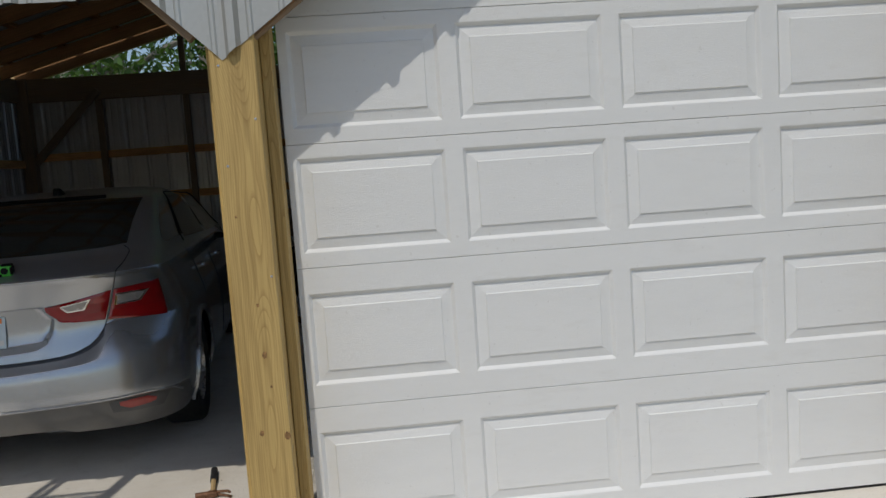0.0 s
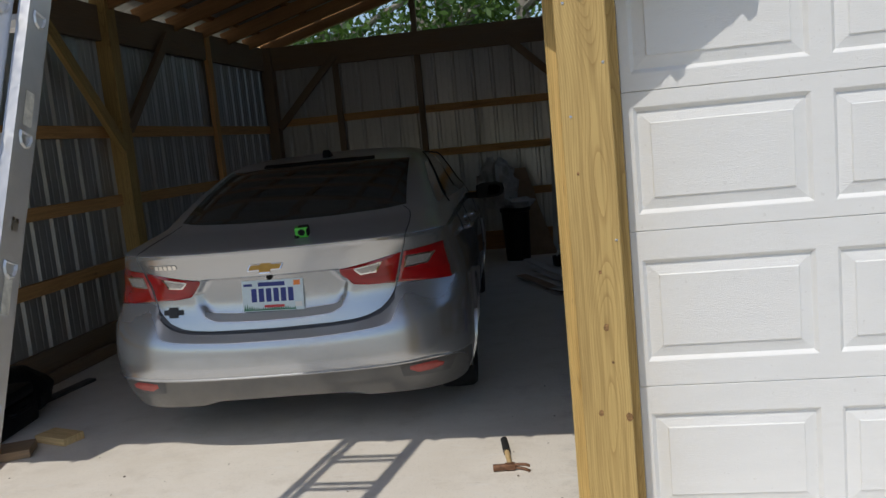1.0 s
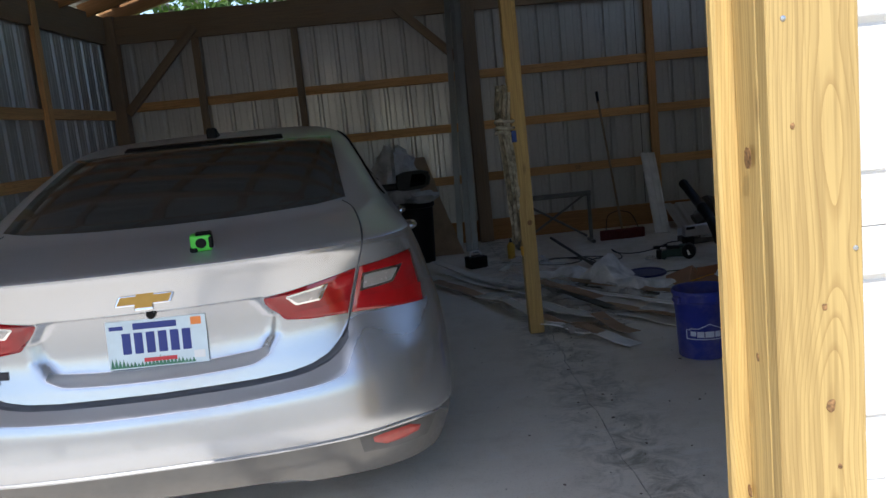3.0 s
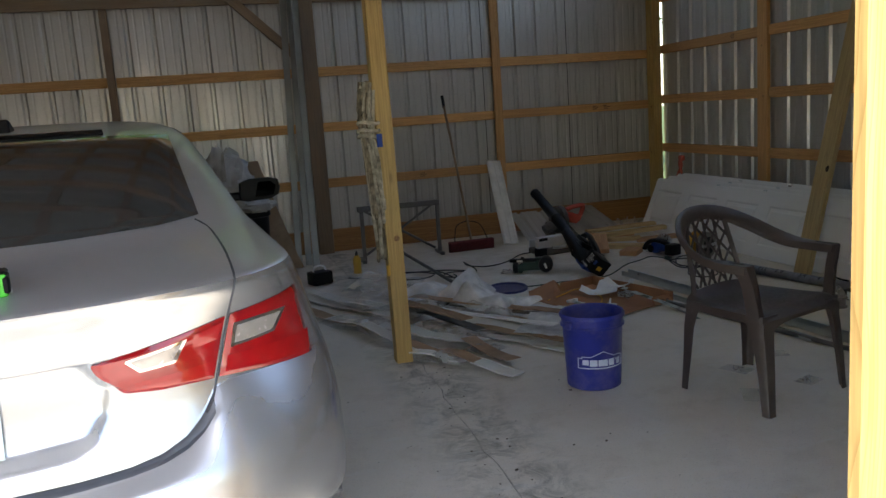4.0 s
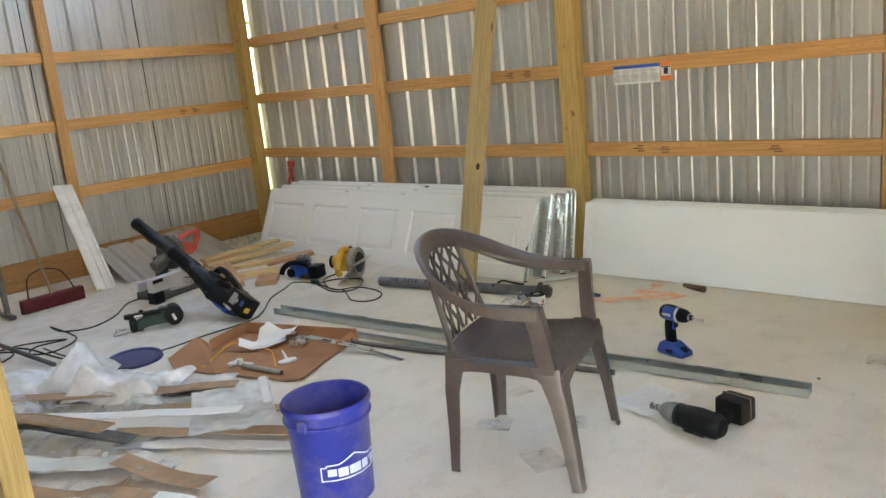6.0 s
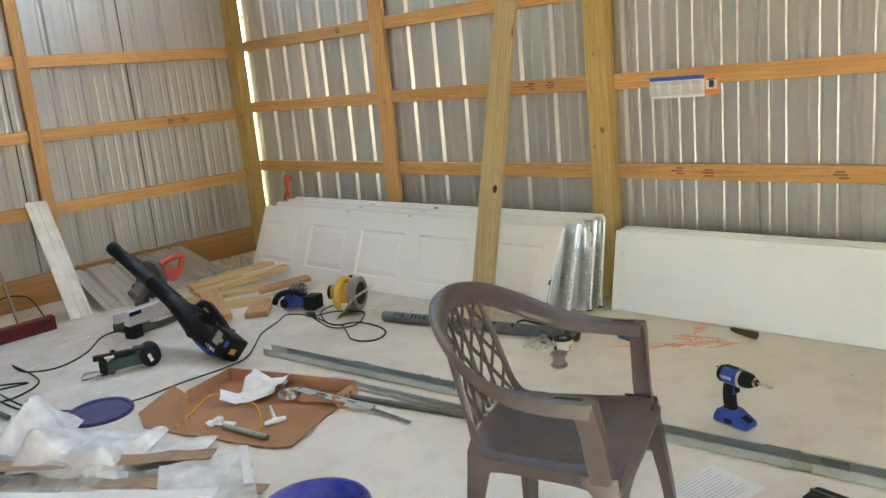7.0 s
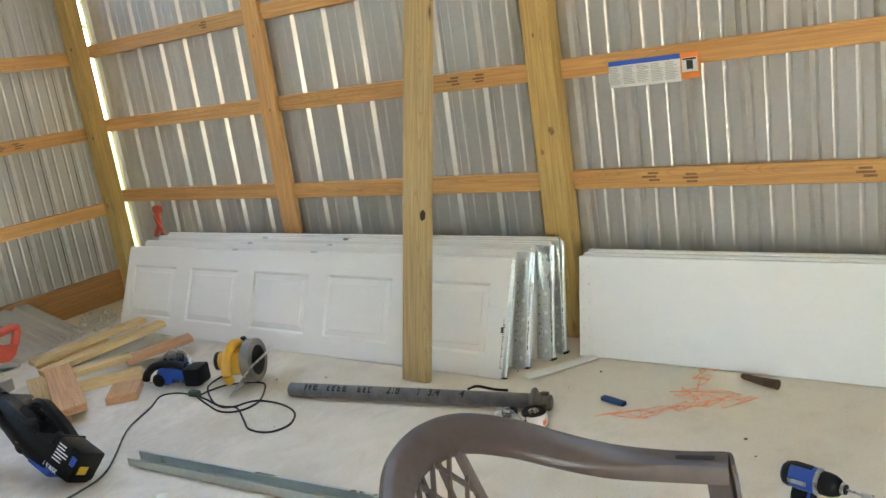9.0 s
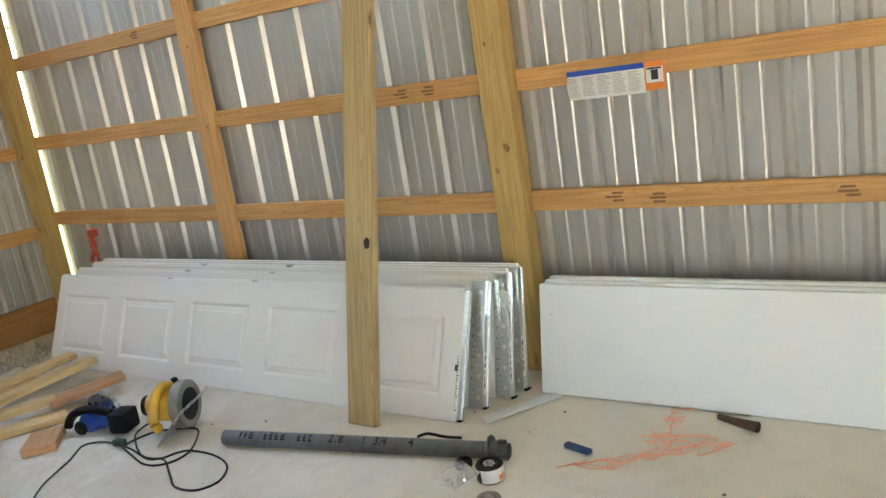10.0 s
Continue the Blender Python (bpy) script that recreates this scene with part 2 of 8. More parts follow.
M_RUBBER = simple("rubber", (0.016, 0.016, 0.016), 0.75, 0, 0.25, 20.0, 0.3)
M_STEEL = simple("bright_steel", (0.60, 0.60, 0.60), 0.28, 1.0, 0.05, 20.0, 0.02)
M_DSTEEL = simple("dark_steel", (0.16, 0.155, 0.15), 0.45, 0.8, 0.25, 12.0, 0.2)
M_CHROME = simple("chrome", (0.78, 0.78, 0.78), 0.10, 1.0, 0.03, 20.0, 0.0)
M_BROWN = simple("brown_resin", (0.056, 0.040, 0.034), 0.40, 0, 0.10, 5.0, 0.08, 0, 0.14)
M_BUCKET = simple("blue_bucket_plastic", (0.018, 0.030, 0.26), 0.38, 0, 0.12, 7.0, 0.15, 0, 0.35)
M_BLUE = simple("tool_blue_plastic", (0.010, 0.055, 0.28), 0.42, 0, 0.12, 12.0, 0.12)
M_YELLOW = simple("tool_yellow_plastic", (0.62, 0.33, 0.02), 0.45, 0, 0.15, 14.0, 0.12, 0, 0.25)
M_GREEN = simple("tool_green_plastic", (0.006, 0.036, 0.021), 0.45, 0, 0.15, 14.0, 0.12)
M_RED = simple("faded_red_plastic", (0.50, 0.075, 0.04), 0.45, 0, 0.15, 14.0, 0.12)
M_MAROON = simple("maroon_bristle", (0.12, 0.015, 0.015), 0.8, 0, 0.3, 40.0, 0.5)
M_CARD = simple("brown_cardboard", (0.40, 0.195, 0.095), 0.85, 0, 0.12, 5.0, 0.25)
M_PAPER = simple("paper", (0.78, 0.78, 0.76), 0.8, 0, 0.05, 8.0, 0.1)
M_WHITE = simple("white_plastic", (0.78, 0.77, 0.74), 0.5, 0, 0.06, 8.0, 0.1)
M_INK = simple("print_ink", (0.03, 0.03, 0.035), 0.6, 0, 0.1, 20.0, 0.0)
M_PINK = simple("mason_twine", (0.95, 0.40, 0.24), 0.8, 0, 0.1, 30.0, 0.0)
M_FILM = film("clear_wrap", (0.72, 0.70, 0.66), 0.72, 0.10, 1.0)
M_FOAM = film("white_foam_wrap", (0.82, 0.81, 0.79), 0.20, 0.4, 0.25)
M_SACK = film("dull_white_bag", (0.50, 0.49, 0.46), 0.12, 0.5)
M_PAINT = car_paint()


# ---- building blocks ----
def mesh_object(name, bm, material, smooth=False):
    me = bpy.data.meshes.new(name)
    bm.normal_update()
    bm.to_mesh(me)
    bm.free()
    for mt in material if isinstance(material, (list, tuple)) else [material]:
        me.materials.append(mt)
    if smooth:
        me.polygons.foreach_set("use_smooth", [True] * len(me.polygons))
        me.set_sharp_from_angle(angle=radians(38))
    return new(name, me)


def part(name, bm, material, parent, label="", m=None, smooth=False):
    ob = mesh_object(name, bm, material, smooth)
    ob.parent = parent
    if m is not None:
        ob.matrix_basis = m
    return tagged(ob, label)


def thing(name, label, category, m=None, group="", kind=""):
    ob = new(name)
    ob.empty_display_size = 0.1
    if m is not None:
        ob.matrix_basis = m
    return tagged(ob, label, category, group, kind)


def solo(name, bm, material, label, category, m=None, group="", kind="", smooth=False):
    ob = mesh_object(name, bm, material, smooth)
    if m is not None:
        ob.matrix_basis = m
    return tagged(ob, label, category, group, kind)


def box(bm, lo, hi, bevel=0.0, m=None, seg=1):
    """A block from corner lo to corner hi, with rounded edges."""
    lo, hi = Vector(lo), Vector(hi)
    b = bmesh.new()
    bmesh.ops.create_cube(b, size=1, matrix=Matrix.Translation((lo + hi) / 2) @ Matrix.Diagonal((*(hi - lo), 1)))
    if bevel:
        bmesh.ops.bevel(b, geom=b.edges[:], offset=bevel, segments=seg, affect="EDGES", profile=0.6)
    return merge(bm, b, m)


def merge(bm, b, m=None):
    if m is not None:
        bmesh.ops.transform(b, matrix=m, verts=b.verts[:])
    tmp = bpy.data.meshes.new("tmp")
    b.to_mesh(tmp)
    b.free()
    bm.from_mesh(tmp)
    bpy.data.meshes.remove(tmp)
    return bm


def blk(lo, hi, bevel=0.0, m=None, seg=1):
    return box(bmesh.new(), lo, hi, bevel, m, seg)


def rings(bm, loops, closed=True, cap=True):
    """Skin between loops of points."""
    vs = [[bm.verts.new(p) for p in loop] for loop in loops]
    n = len(vs[0])
    for a, b in zip(vs, vs[1:]):
        for i in range(n if closed else n - 1):
            j = (i + 1) % n
            bm.faces.new((a[i], a[j], b[j], b[i]))
    if cap and closed:
        bm.faces.new(vs[0][::-1])
        bm.faces.new(vs[-1])
    return bm


def lathe(bm, profile, seg=24, m=None, cap=True):
    """Turned form round z from (radius, height) pairs."""
    b = bmesh.new()
    rings(b, [[(r * math.cos(a * math.tau / seg), r * math.sin(a * math.tau / seg), z) for a in range(seg)] for r, z in profile], True, cap)
    bmesh.ops.recalc_face_normals(b, faces=b.faces[:])
    return merge(bm, b, m)


def rod(bm, p0, p1, r0, r1=None, seg=12):
    p0, p1 = Vector(p0), Vector(p1)
    r1 = r0 if r1 is None else r1
    q = (p1 - p0).to_track_quat("Z", "Y").to_matrix().to_4x4()
    return lathe(bm, [(r0, 0), (r1, (p1 - p0).length)], seg, Matrix.Translation(p0) @ q)


def curve_points(pts, steps=6, closed=False):
    """A smooth line through the points."""
    pts = [Vector(p) for p in pts]
    out = []
    n = len(pts)
    for i in range(n if closed else n - 1):
        p1, p2 = pts[i], pts[(i + 1) % n]
        p0 = pts[i - 1] if i or closed else p1
        p3 = pts[(i + 2) % n] if i + 2 < n or closed else p2
        for k in range(steps):
            t = k / steps
            out.append(0.5 * (2 * p1 + (p2 - p0) * t + (2 * p0 - 5 * p1 + 4 * p2 - p3) * t * t + (3 * p1 - p0 - 3 * p2 + p3) * t ** 3))
    if not closed:
        out.append(pts[-1])
    return out


def sweep(bm, pts, section, up=(0, 0, 1), scales=None, closed=False):
    """Carries a flat section (x across, y towards up) along a line."""
    loops = []
    n = len(pts)
    for i, p in enumerate(pts):
        a, b = pts[i - 1] if i or closed else p, pts[(i + 1) % n] if i < n - 1 or closed else p
        d = (Vector(b) - Vector(a)).normalized()
        side = d.cross(Vector(up))
        side = side.normalized() if side.length > 1e-4 else Vector((1, 0, 0))
        u = side.cross(d)
        k = scales[i] if scales else 1.0
        loops.append([Vector(p) + side * x * k + u * y * k for x, y in section])
    if closed:
        loops.append(loops[0])
    b = bmesh.new()
    rings(b, loops, True, not closed)
    bmesh.ops.recalc_face_normals(b, faces=b.faces[:])
    return merge(bm, b)


def circle(r, seg=8):
    return [(r * math.cos(a * math.tau / seg), r * math.sin(a * math.tau / seg)) for a in range(seg)]


def tube(bm, pts, r, seg=8, steps=6, closed=False, up=(0, 0, 1)):
    return sweep(bm, curve_points(pts, steps, closed), circle(r, seg), up, None, closed)


def prism(bm, outline, depth, m=None, bevel=0.0):
    """A flat outline in x and z, thick along y."""
    b = bmesh.new()
    a = [b.verts.new((x, 0, z)) for x, z in outline]
    c = [b.verts.new((x, depth, z)) for x, z in outline]
    n = len(a)
    b.faces.new(a)
    b.faces.new(c[::-1])
    for i in range(n):
        b.faces.new((a[i], c[i], c[(i + 1) % n], a[(i + 1) % n]))
    bmesh.ops.recalc_face_normals(b, faces=b.faces[:])
    if bevel:
        bmesh.ops.bevel(b, geom=b.edges[:], offset=bevel, segments=1, affect="EDGES")
    return merge(bm, b, m)


def board(length, width, thick, bevel=0.003):
    """A sawn board along x, from 0 to length, centred on y and z."""
    return blk((0, -width / 2, -thick / 2), (length, width / 2, thick / 2), bevel)


def along(p0, p1, face=(0, 0, 1)):
    """Pose for a board from p0 to p1, its thickness turned towards face."""
    p0, p1, face = Vector(p0), Vector(p1), Vector(face)
    x = (p1 - p0).normalized()
    y = face.cross(x).normalized()
    z = x.cross(y)
    m = Matrix((x, y, z)).transposed().to_4x4()
    m.translation = p0
    return m


def lumber(name, parent, p0, p1, width, thick, face, material, label="", bevel=0.003):
    L = (Vector(p1) - Vector(p0)).length
    return part(name, board(L, width, thick, bevel), material, parent, label, along(p0, p1, face))


def loose_board(p0, p1, width, thick, face, material, label, category="board", name="board", group=""):
    L = (Vector(p1) - Vector(p0)).length
    return solo(name, board(L, width, thick, 0.003), material, label, category, along(p0, p1, face), group)


def bars(bm, x0, z0, x1, z1, rows, gap=0.35, depth=0.0008, ragged=0.3, rnd=None, m=None):
    """Lines of print as plain bars in the x-z plane, facing -y."""
    h = (z1 - z0) / rows
    for i in range(rows):
        e = x1 - (x1 - x0) * ragged * (rnd.random() if rnd else 0)
        zz = z1 - (i + 1) * h
        box(bm, (x0, -depth, zz + h * gap / 2), (e, 0, zz + h * (1 - gap / 2)), 0, m)
    return bm


def text_mesh(words, size, material, parent, m, name="lettering", bold=0.0):
    c = bpy.data.curves.new("letters", "FONT")
    c.body, c.size, c.extrude, c.align_x, c.align_y, c.offset = words, size, 0.0004, "CENTER", "CENTER", bold
    tmp = bpy.data.objects.new("letters", c)
    scene.collection.objects.link(tmp)
    me = bpy.data.meshes.new_from_object(tmp.evaluated_get(bpy.context.evaluated_depsgraph_get()))
    bpy.data.objects.remove(tmp)
    bpy.data.curves.remove(c)
    me.materials.clear()
    me.materials.append(material)
    ob = new(name, me)
    ob.parent = parent
    ob.matrix_basis = m
    return ob


# ---- the building ----
XW, XE, XMID = -4.30, 3.41, -0.475
YB = 11.42
SLOPE, Z_EAVE = 0.279, 2.74


def roof_z(x):
    """Underside of the rafters."""
    return Z_EAVE + SLOPE * (x - XW)


rnd = random.Random(4)

# ground outside and the slab in two pours with a ragged joint
bm = bmesh.new()
bmesh.ops.create_grid(bm, x_segments=60, y_segments=60, size=600)
for v in bm.verts:
    v.co.z = -0.12
M_GROUND = simple("gravel_and_grass", (0.42, 0.39, 0.33), 0.95, 0, 0.35, 0.7, 0.6, 0, 0.5, 0.3, 14.0)
solo("ground", bm, M_GROUND, "pale gravel and thin grass around the pole barn", "ground", kind="structure")

b = bmesh.new()
bmesh.ops.create_grid(b, x_segments=40, y_segments=20, size=0.5, matrix=Matrix.Translation((0, 62.2, -0.09)) @ Matrix.Diagonal((220, 100, 1, 1)))
M_GRASS = simple("mown_grass", (0.085, 0.12, 0.045), 0.95, 0, 0.35, 1.5, 0.6, 0, 0.0, 0.2, 18.0)
solo("lawn", b, M_GRASS, "green mown grass behind the barn", "lawn", kind="structure")
b = bmesh.new()
bmesh.ops.create_grid(b, x_segments=20, y_segments=20, size=0.5, matrix=Matrix.Translation((54.6, 1.2, -0.09)) @ Matrix.Diagonal((100, 22, 1, 1)))
solo("lawn", b, M_GRASS, "green mown grass beside the barn", "lawn", kind="structure")

joint = [(-0.445 + rnd.uniform(-0.012, 0.012) + 0.03 * math.sin(y * 0.9), y) for y in np.arange(3.30, 11.6, 0.11)]
floor_top = thing("floor", "pale dusty concrete slab floor with a ragged joint", "floor", kind="structure")


def slab(side, edge_x, shift):
    b = bmesh.new()
    prev = None
    for x, y in joint:
        g = max(0.0001, rnd.uniform(-0.001, 0.0024))
        row = [b.verts.new((edge_x, y, 0.0)), b.verts.new((x + side * g, y, -0.002)), b.verts.new((x + side * (g - 0.002), y, -0.10)), b.verts.new((edge_x, y, -0.10))]
        row[1].co.x += side * 0.002
        if prev:
            for i in range(3):
                b.faces.new((prev[i], prev[i + 1], row[i + 1], row[i]))
        else:
            b.faces.new(row)
        prev = row
    b.faces.new(prev)
    bmesh.ops.recalc_face_normals(b, faces=b.faces[:])
    return b


part("slab", slab(-1, XW - 0.12, 0), M_CONC, floor_top)
part("slab", slab(1, XE + 0.12, 0), M_CONC, floor_top)
bm = bmesh.new()
bmesh.ops.create_grid(bm, x_segments=2, y_segments=2, size=0.5, matrix=Matrix.Translation((XMID, 7.45, -0.006)) @ Matrix.Diagonal((0.3, 8.2, 1, 1)))
part("joint_filler", bm, simple("joint_dirt", (0.40, 0.38, 0.33), 0.95, 0, 0.4, 30, 0.6), floor_top, "dark dirt in the joint")


def sheet_profile(width, pitch=0.2286):
    """Ribbed sheet: a major rib every pitch, two faint ribs between. (along, outward)."""
    out, m = [(0.0, 0.0)], pitch * 0.325
    for k in range(int(round(width / pitch))):
        c = k * pitch + pitch / 2
        out += [(c - m - 0.012, 0), (c - m - 0.005, 0.0032), (c - m + 0.005, 0.0032), (c - m + 0.012, 0),
                (c - 0.029, 0), (c - 0.011, 0.019), (c + 0.011, 0.019), (c + 0.029, 0),
                (c + m - 0.012, 0), (c + m - 0.005, 0.0032), (c + m + 0.005, 0.0032), (c + m + 0.012, 0)]
    out.append((width, 0.0))
    return out


def metal_panel(z0, z1, width=0.9144, pitch=0.2286):
    """One sheet, along x from 0, ribs towards +y, 1 mm thick."""
    b = bmesh.new()
    prof = sheet_profile(width, pitch)
    rows = [[(x, y + t, z) for x, y in prof] for t, z in ((0, z0), (0, z1))]
    rings(b, rows, closed=False, cap=False)
    rings(b, [[(x, y + 0.001, z) for x, y in prof] for z in (z1, z0)], closed=False, cap=False)
    return b


def clad(parent, start, direction, length, z0, z1, material, pitch=0.2286):
    """Sheets of four ribs side by side along a wall; shared mesh but for the last."""
    first, wide = None, 4 * pitch
    for k in range(math.ceil(length / wide - 0.02)):
        w = min(wide, length - k * wide)
        x = Vector((*direction, 0))
        m = Matrix((x, Vector((0, 0, 1)).cross(x) * 1, Vector((0, 0, 1)))).transposed().to_4x4()
        m.translation = Vector((*start, 0)) + x * k * wide + m.col[1].xyz * (0.0012 * (k % 2))
        if w > wide - 0.001 and first:
            ob = new("metal_panel", first.data)
            ob.parent, ob.matrix_basis = parent, m
        else:
            w = max(pitch, round(w / pitch) * pitch)
            ob = part("metal_panel", metal_panel(z0, z1, w, pitch), material, parent, "", m)
            first = first or ob


# east wall: sheets, girts, studs, posts, skirt
east = thing("wall_east", "ribbed galvanised sheet wall on orange fir girts", "wall", kind="structure")
clad(east, (XE + 0.040, YB - 0.030), (0, -1), 7.64, 0.02, 2.9, M_GALV, 0.2546)
# the first sheet stops short of the corner post and leaves a gap to the daylight
first = east.children[0]
first.data = first.data.copy()
b = bmesh.new()
b.from_mesh(first.data)
bmesh.ops.bisect_plane(b, geom=b.verts[:] + b.edges[:] + b.faces[:], plane_co=(0.060, 0, 0), plane_no=(-1, 0, 0), clear_outer=True)
b.to_mesh(first.data)
b.free()
for z in (0.79, 1.33, 1.875, 2.42):
    for a, b in ((3.80, 5.59), (5.67, 7.51), (7.66, 9.45), (9.60, 11.31)):
        lumber("girt", east, (XE + 0.019, a, z), (XE + 0.019, b, z + rnd.uniform(-0.006, 0.006)), 0.092, 0.038, (-1, 0, 0), M_FIR)
lumber("skirt_board", east, (XE + 0.019, 3.8, 0.12), (XE + 0.019, 11.3, 0.12), 0.235, 0.036, (-1, 0, 0), M_SKIRT)
lumber("stud", east, (XE + 0.005, 9.525, 0.0), (XE + 0.005, 9.525, 2.6), 0.14, 0.038, (-1, 0, 0), M_FIR)
lumber("stud", east, (XE + 0.005, 5.63, 0.0), (XE + 0.005, 5.63, 2.6), 0.075, 0.038, (-1, 0, 0), M_FIR)
lumber("post", east, (XE - 0.02, 7.585, 0.0), (XE - 0.02, 7.585, 2.8), 0.145, 0.10, (-1, 0, 0), M_TREATED)
lumber("post", east, (XE - 0.0475, 11.375, 0.0), (XE - 0.0475, 11.375, 2.8), 0.135, 0.10, (-1, 0, 0), M_TREATED)
lumber("post", east, (XE - 0.02, 3.84, 0.0), (XE - 0.02, 3.84, 2.8), 0.14, 0.14, (-1, 0, 0), M_TREATED)
lumber("beam", east, (XE - 0.03, 3.75, 2.655), (XE - 0.03, 11.5, 2.655), 0.285, 0.04, (-1, 0, 0), M_OLD)

for k in range(8):
    w = 1.0184 if k < 7 else 0.5092
    mm = Matrix(((0, 1, 0, XE + 0.043), (-1, 0, 0, YB - 0.040 - 1.0184 * k), (0, 0, 1, 0), (0, 0, 0, 1)))
    part("metal_panel", metal_panel(2.88, 3.55, w, 0.2546), M_GALV, east, "", mm)

# north wall
north = thing("wall_north", "ribbed galvanised back wall with fir girts and posts", "wall", kind="structure")
clad(north, (-4.44, YB + 0.040), (1, 0), 7.76, 0.02, 2.79, M_GALV, 0.2425)
for z, dz in ((0.715, 0.0), (1.285, 0.0), (1.84, 0.0)):
    for a, b in ((XW + 0.1, -3.43), (-3.34, -2.36), (-2.28, -0.54), (-0.38, 1.475), (1.565, 3.31)):
        lumber("girt", north, (a, YB + 0.019, z + dz), (b, YB + 0.019, z + rnd.uniform(-0.006, 0.006)), 0.092, 0.038, (0, -1, 0), M_FIR)
lumber("skirt_board", north, (XW, YB + 0.019, 0.115), (3.31, YB + 0.019, 0.115), 0.235, 0.036, (0, -1, 0), M_SKIRT)
lumber("stud", north, (1.52, YB, 0.0), (1.52, YB, 2.55), 0.089, 0.038, (0, -1, 0), M_FIR)
lumber("stud", north, (-3.385, YB, 0.0), (-3.385, YB, 2.70), 0.075, 0.05, (0, -1, 0), M_OLD)
lumber("stud", north, (-2.32, YB - 0.02, 0.0), (-2.32, YB - 0.02, 3.22), 0.07, 0.06, (0, -1, 0), M_OLD)
lumber("post", north, (-0.455, YB - 0.04, 0.0), (-0.455, YB - 0.04, 3.76), 0.15, 0.14, (0, -1, 0), M_OLD)
lumber("post", north, (XW + 0.04, YB - 0.04, 0.0), (XW + 0.04, YB - 0.04, 2.8), 0.14, 0.14, (0, -1, 0), M_OLD)
lumber("beam", north, (XW, YB - 0.035, 2.655), (-0.535, YB - 0.035, 2.655), 0.285, 0.045, (0, -1, 0), M_OLD)
lumber("beam", north, (-0.375, YB - 0.035, 2.655), (XE, YB - 0.035, 2.655), 0.285, 0.045, (0, -1, 0), M_OLD)
lumber("knee_brace", north, (-0.50, YB - 0.07, 1.93), (-1.22, YB - 0.07, 2.62), 0.09, 0.05, (0, -1, 0), M_OLD)
lumber("knee_brace", north, (XW + 0.12, YB - 0.07, 1.78), (-3.36, YB - 0.07, 2.62), 0.09, 0.05, (0, -1, 0), M_OLD)
M_SEALANT = simple("lap_sealant", (0.03, 0.03, 0.03), 0.7, 0, 0.2, 20, 0.2)
for x in (1.378, 2.348):
    part("lap_strip", blk((x, YB + 0.030, 0.24), (x + 0.005, YB + 0.0385, 2.5)), M_SEALANT, north, "dark lap seam between two sheets")

part("corner_flashing", blk((3.318, YB + 0.040, 0.02), (3.415, YB + 0.042, 2.79)), M_GALV, north)

# west wall
west = thing("wall_west", "ribbed galvanised side wall with fir girts, post and braces", "wall", kind="structure")
clad(west, (XW - 0.040, 3.80), (0, 1), 7.66, 0.02, 2.79, M_GALV)
for z in (0.665, 1.19, 1.77):
    for a, b in ((3.90, 5.77), (5.84, 7.60), (7.75, 9.60), (9.70, 11.31)):
        lumber("girt", west, (XW - 0.019, a, z), (XW - 0.019, b, z + rnd.uniform(-0.006, 0.006)), 0.095, 0.038, (1, 0, 0), M_FIR)
lumber("skirt_board", west, (XW - 0.016, 3.9, 0.115), (XW - 0.016, 11.3, 0.115), 0.235, 0.036, (1, 0, 0), M_OLD)
lumber("sill_plank", west, (XW + 0.06, 6.0, 0.05), (XW + 0.06, 9.6, 0.05), 0.09, 0.04, (1, 0, 0), M_OLD)
lumber("post", west, (XW + 0.02, 7.675, 0.0), (XW + 0.02, 7.675, 2.95), 0.14, 0.14, (1, 0, 0), M_TREATED)
lumber("stud", west, (XW + 0.012, 9.65, 0.0), (XW + 0.012, 9.65, 2.8), 0.10, 0.05, (1, 0, 0), M_FIR)
lumber("stud", west, (XW + 0.012, 5.80, 0.0), (XW + 0.012, 5.80, 2.8), 0.09, 0.05, (1, 0, 0), M_FIR)
lumber("beam", west, (XW - 0.005, 3.76, 2.655), (XW - 0.005, 11.5, 2.655), 0.285, 0.045, (1, 0, 0), M_OLD)
lumber("knee_brace", west, (XW + 0.07, 7.62, 1.62), (XW + 0.07, 6.72, 2.62), 0.10, 0.05, (1, 0, 0), M_TREATED)
lumber("knee_brace", west, (XW + 0.07, 7.74, 1.78), (XW + 0.07, 8.66, 2.66), 0.09, 0.05, (1, 0, 0), M_OLD)

# roof: one slope rising to the east, rafters, purlins, sheets
roof = thing("roof", "single-slope roof of bare metal sheet on fir rafters", "roof", kind="structure")
for y in [3.80 + 0.645 * k for k in range(12)] + [11.47]:
    lumber("rafter", roof, (XW - 0.05, y, roof_z(XW - 0.05) + 0.07), (XE + 0.05, y, roof_z(XE + 0.05) + 0.07), 0.04, 0.14, (0, 0, 1), M_RAFTER)
xa, xb = XW - 0.42, XE + 0.35
for k in range(9):
    y0 = 3.42 + 0.9144 * k
    b = bmesh.new()
    prof = sheet_profile(0.9144 if k < 8 else 0.6858)
    rings(b, [[(xa, y0 + a, roof_z(xa) + 0.165 + d) for a, d in prof], [(xb, y0 + a, roof_z(xb) + 0.165 + d) for a, d in prof]], False, False)
    part("roof_panel", b, M_GALV_ROOF, roof)
for k in range(13):
    x = XW + 0.12 + 0.62 * k
    lumber("purlin", roof, (x, 3.42, roof_z(x) + 0.152), (x, 11.55, roof_z(x) + 0.152), 0.04, 0.09, (1, 0, 0), M_RAFTER)
lumber("fascia", roof, (xa, 11.53, roof_z(xa) + 0.08), (xb, 11.53, roof_z(xb) + 0.08), 0.04, 0.15, (0, 0, 1), M_PALE)
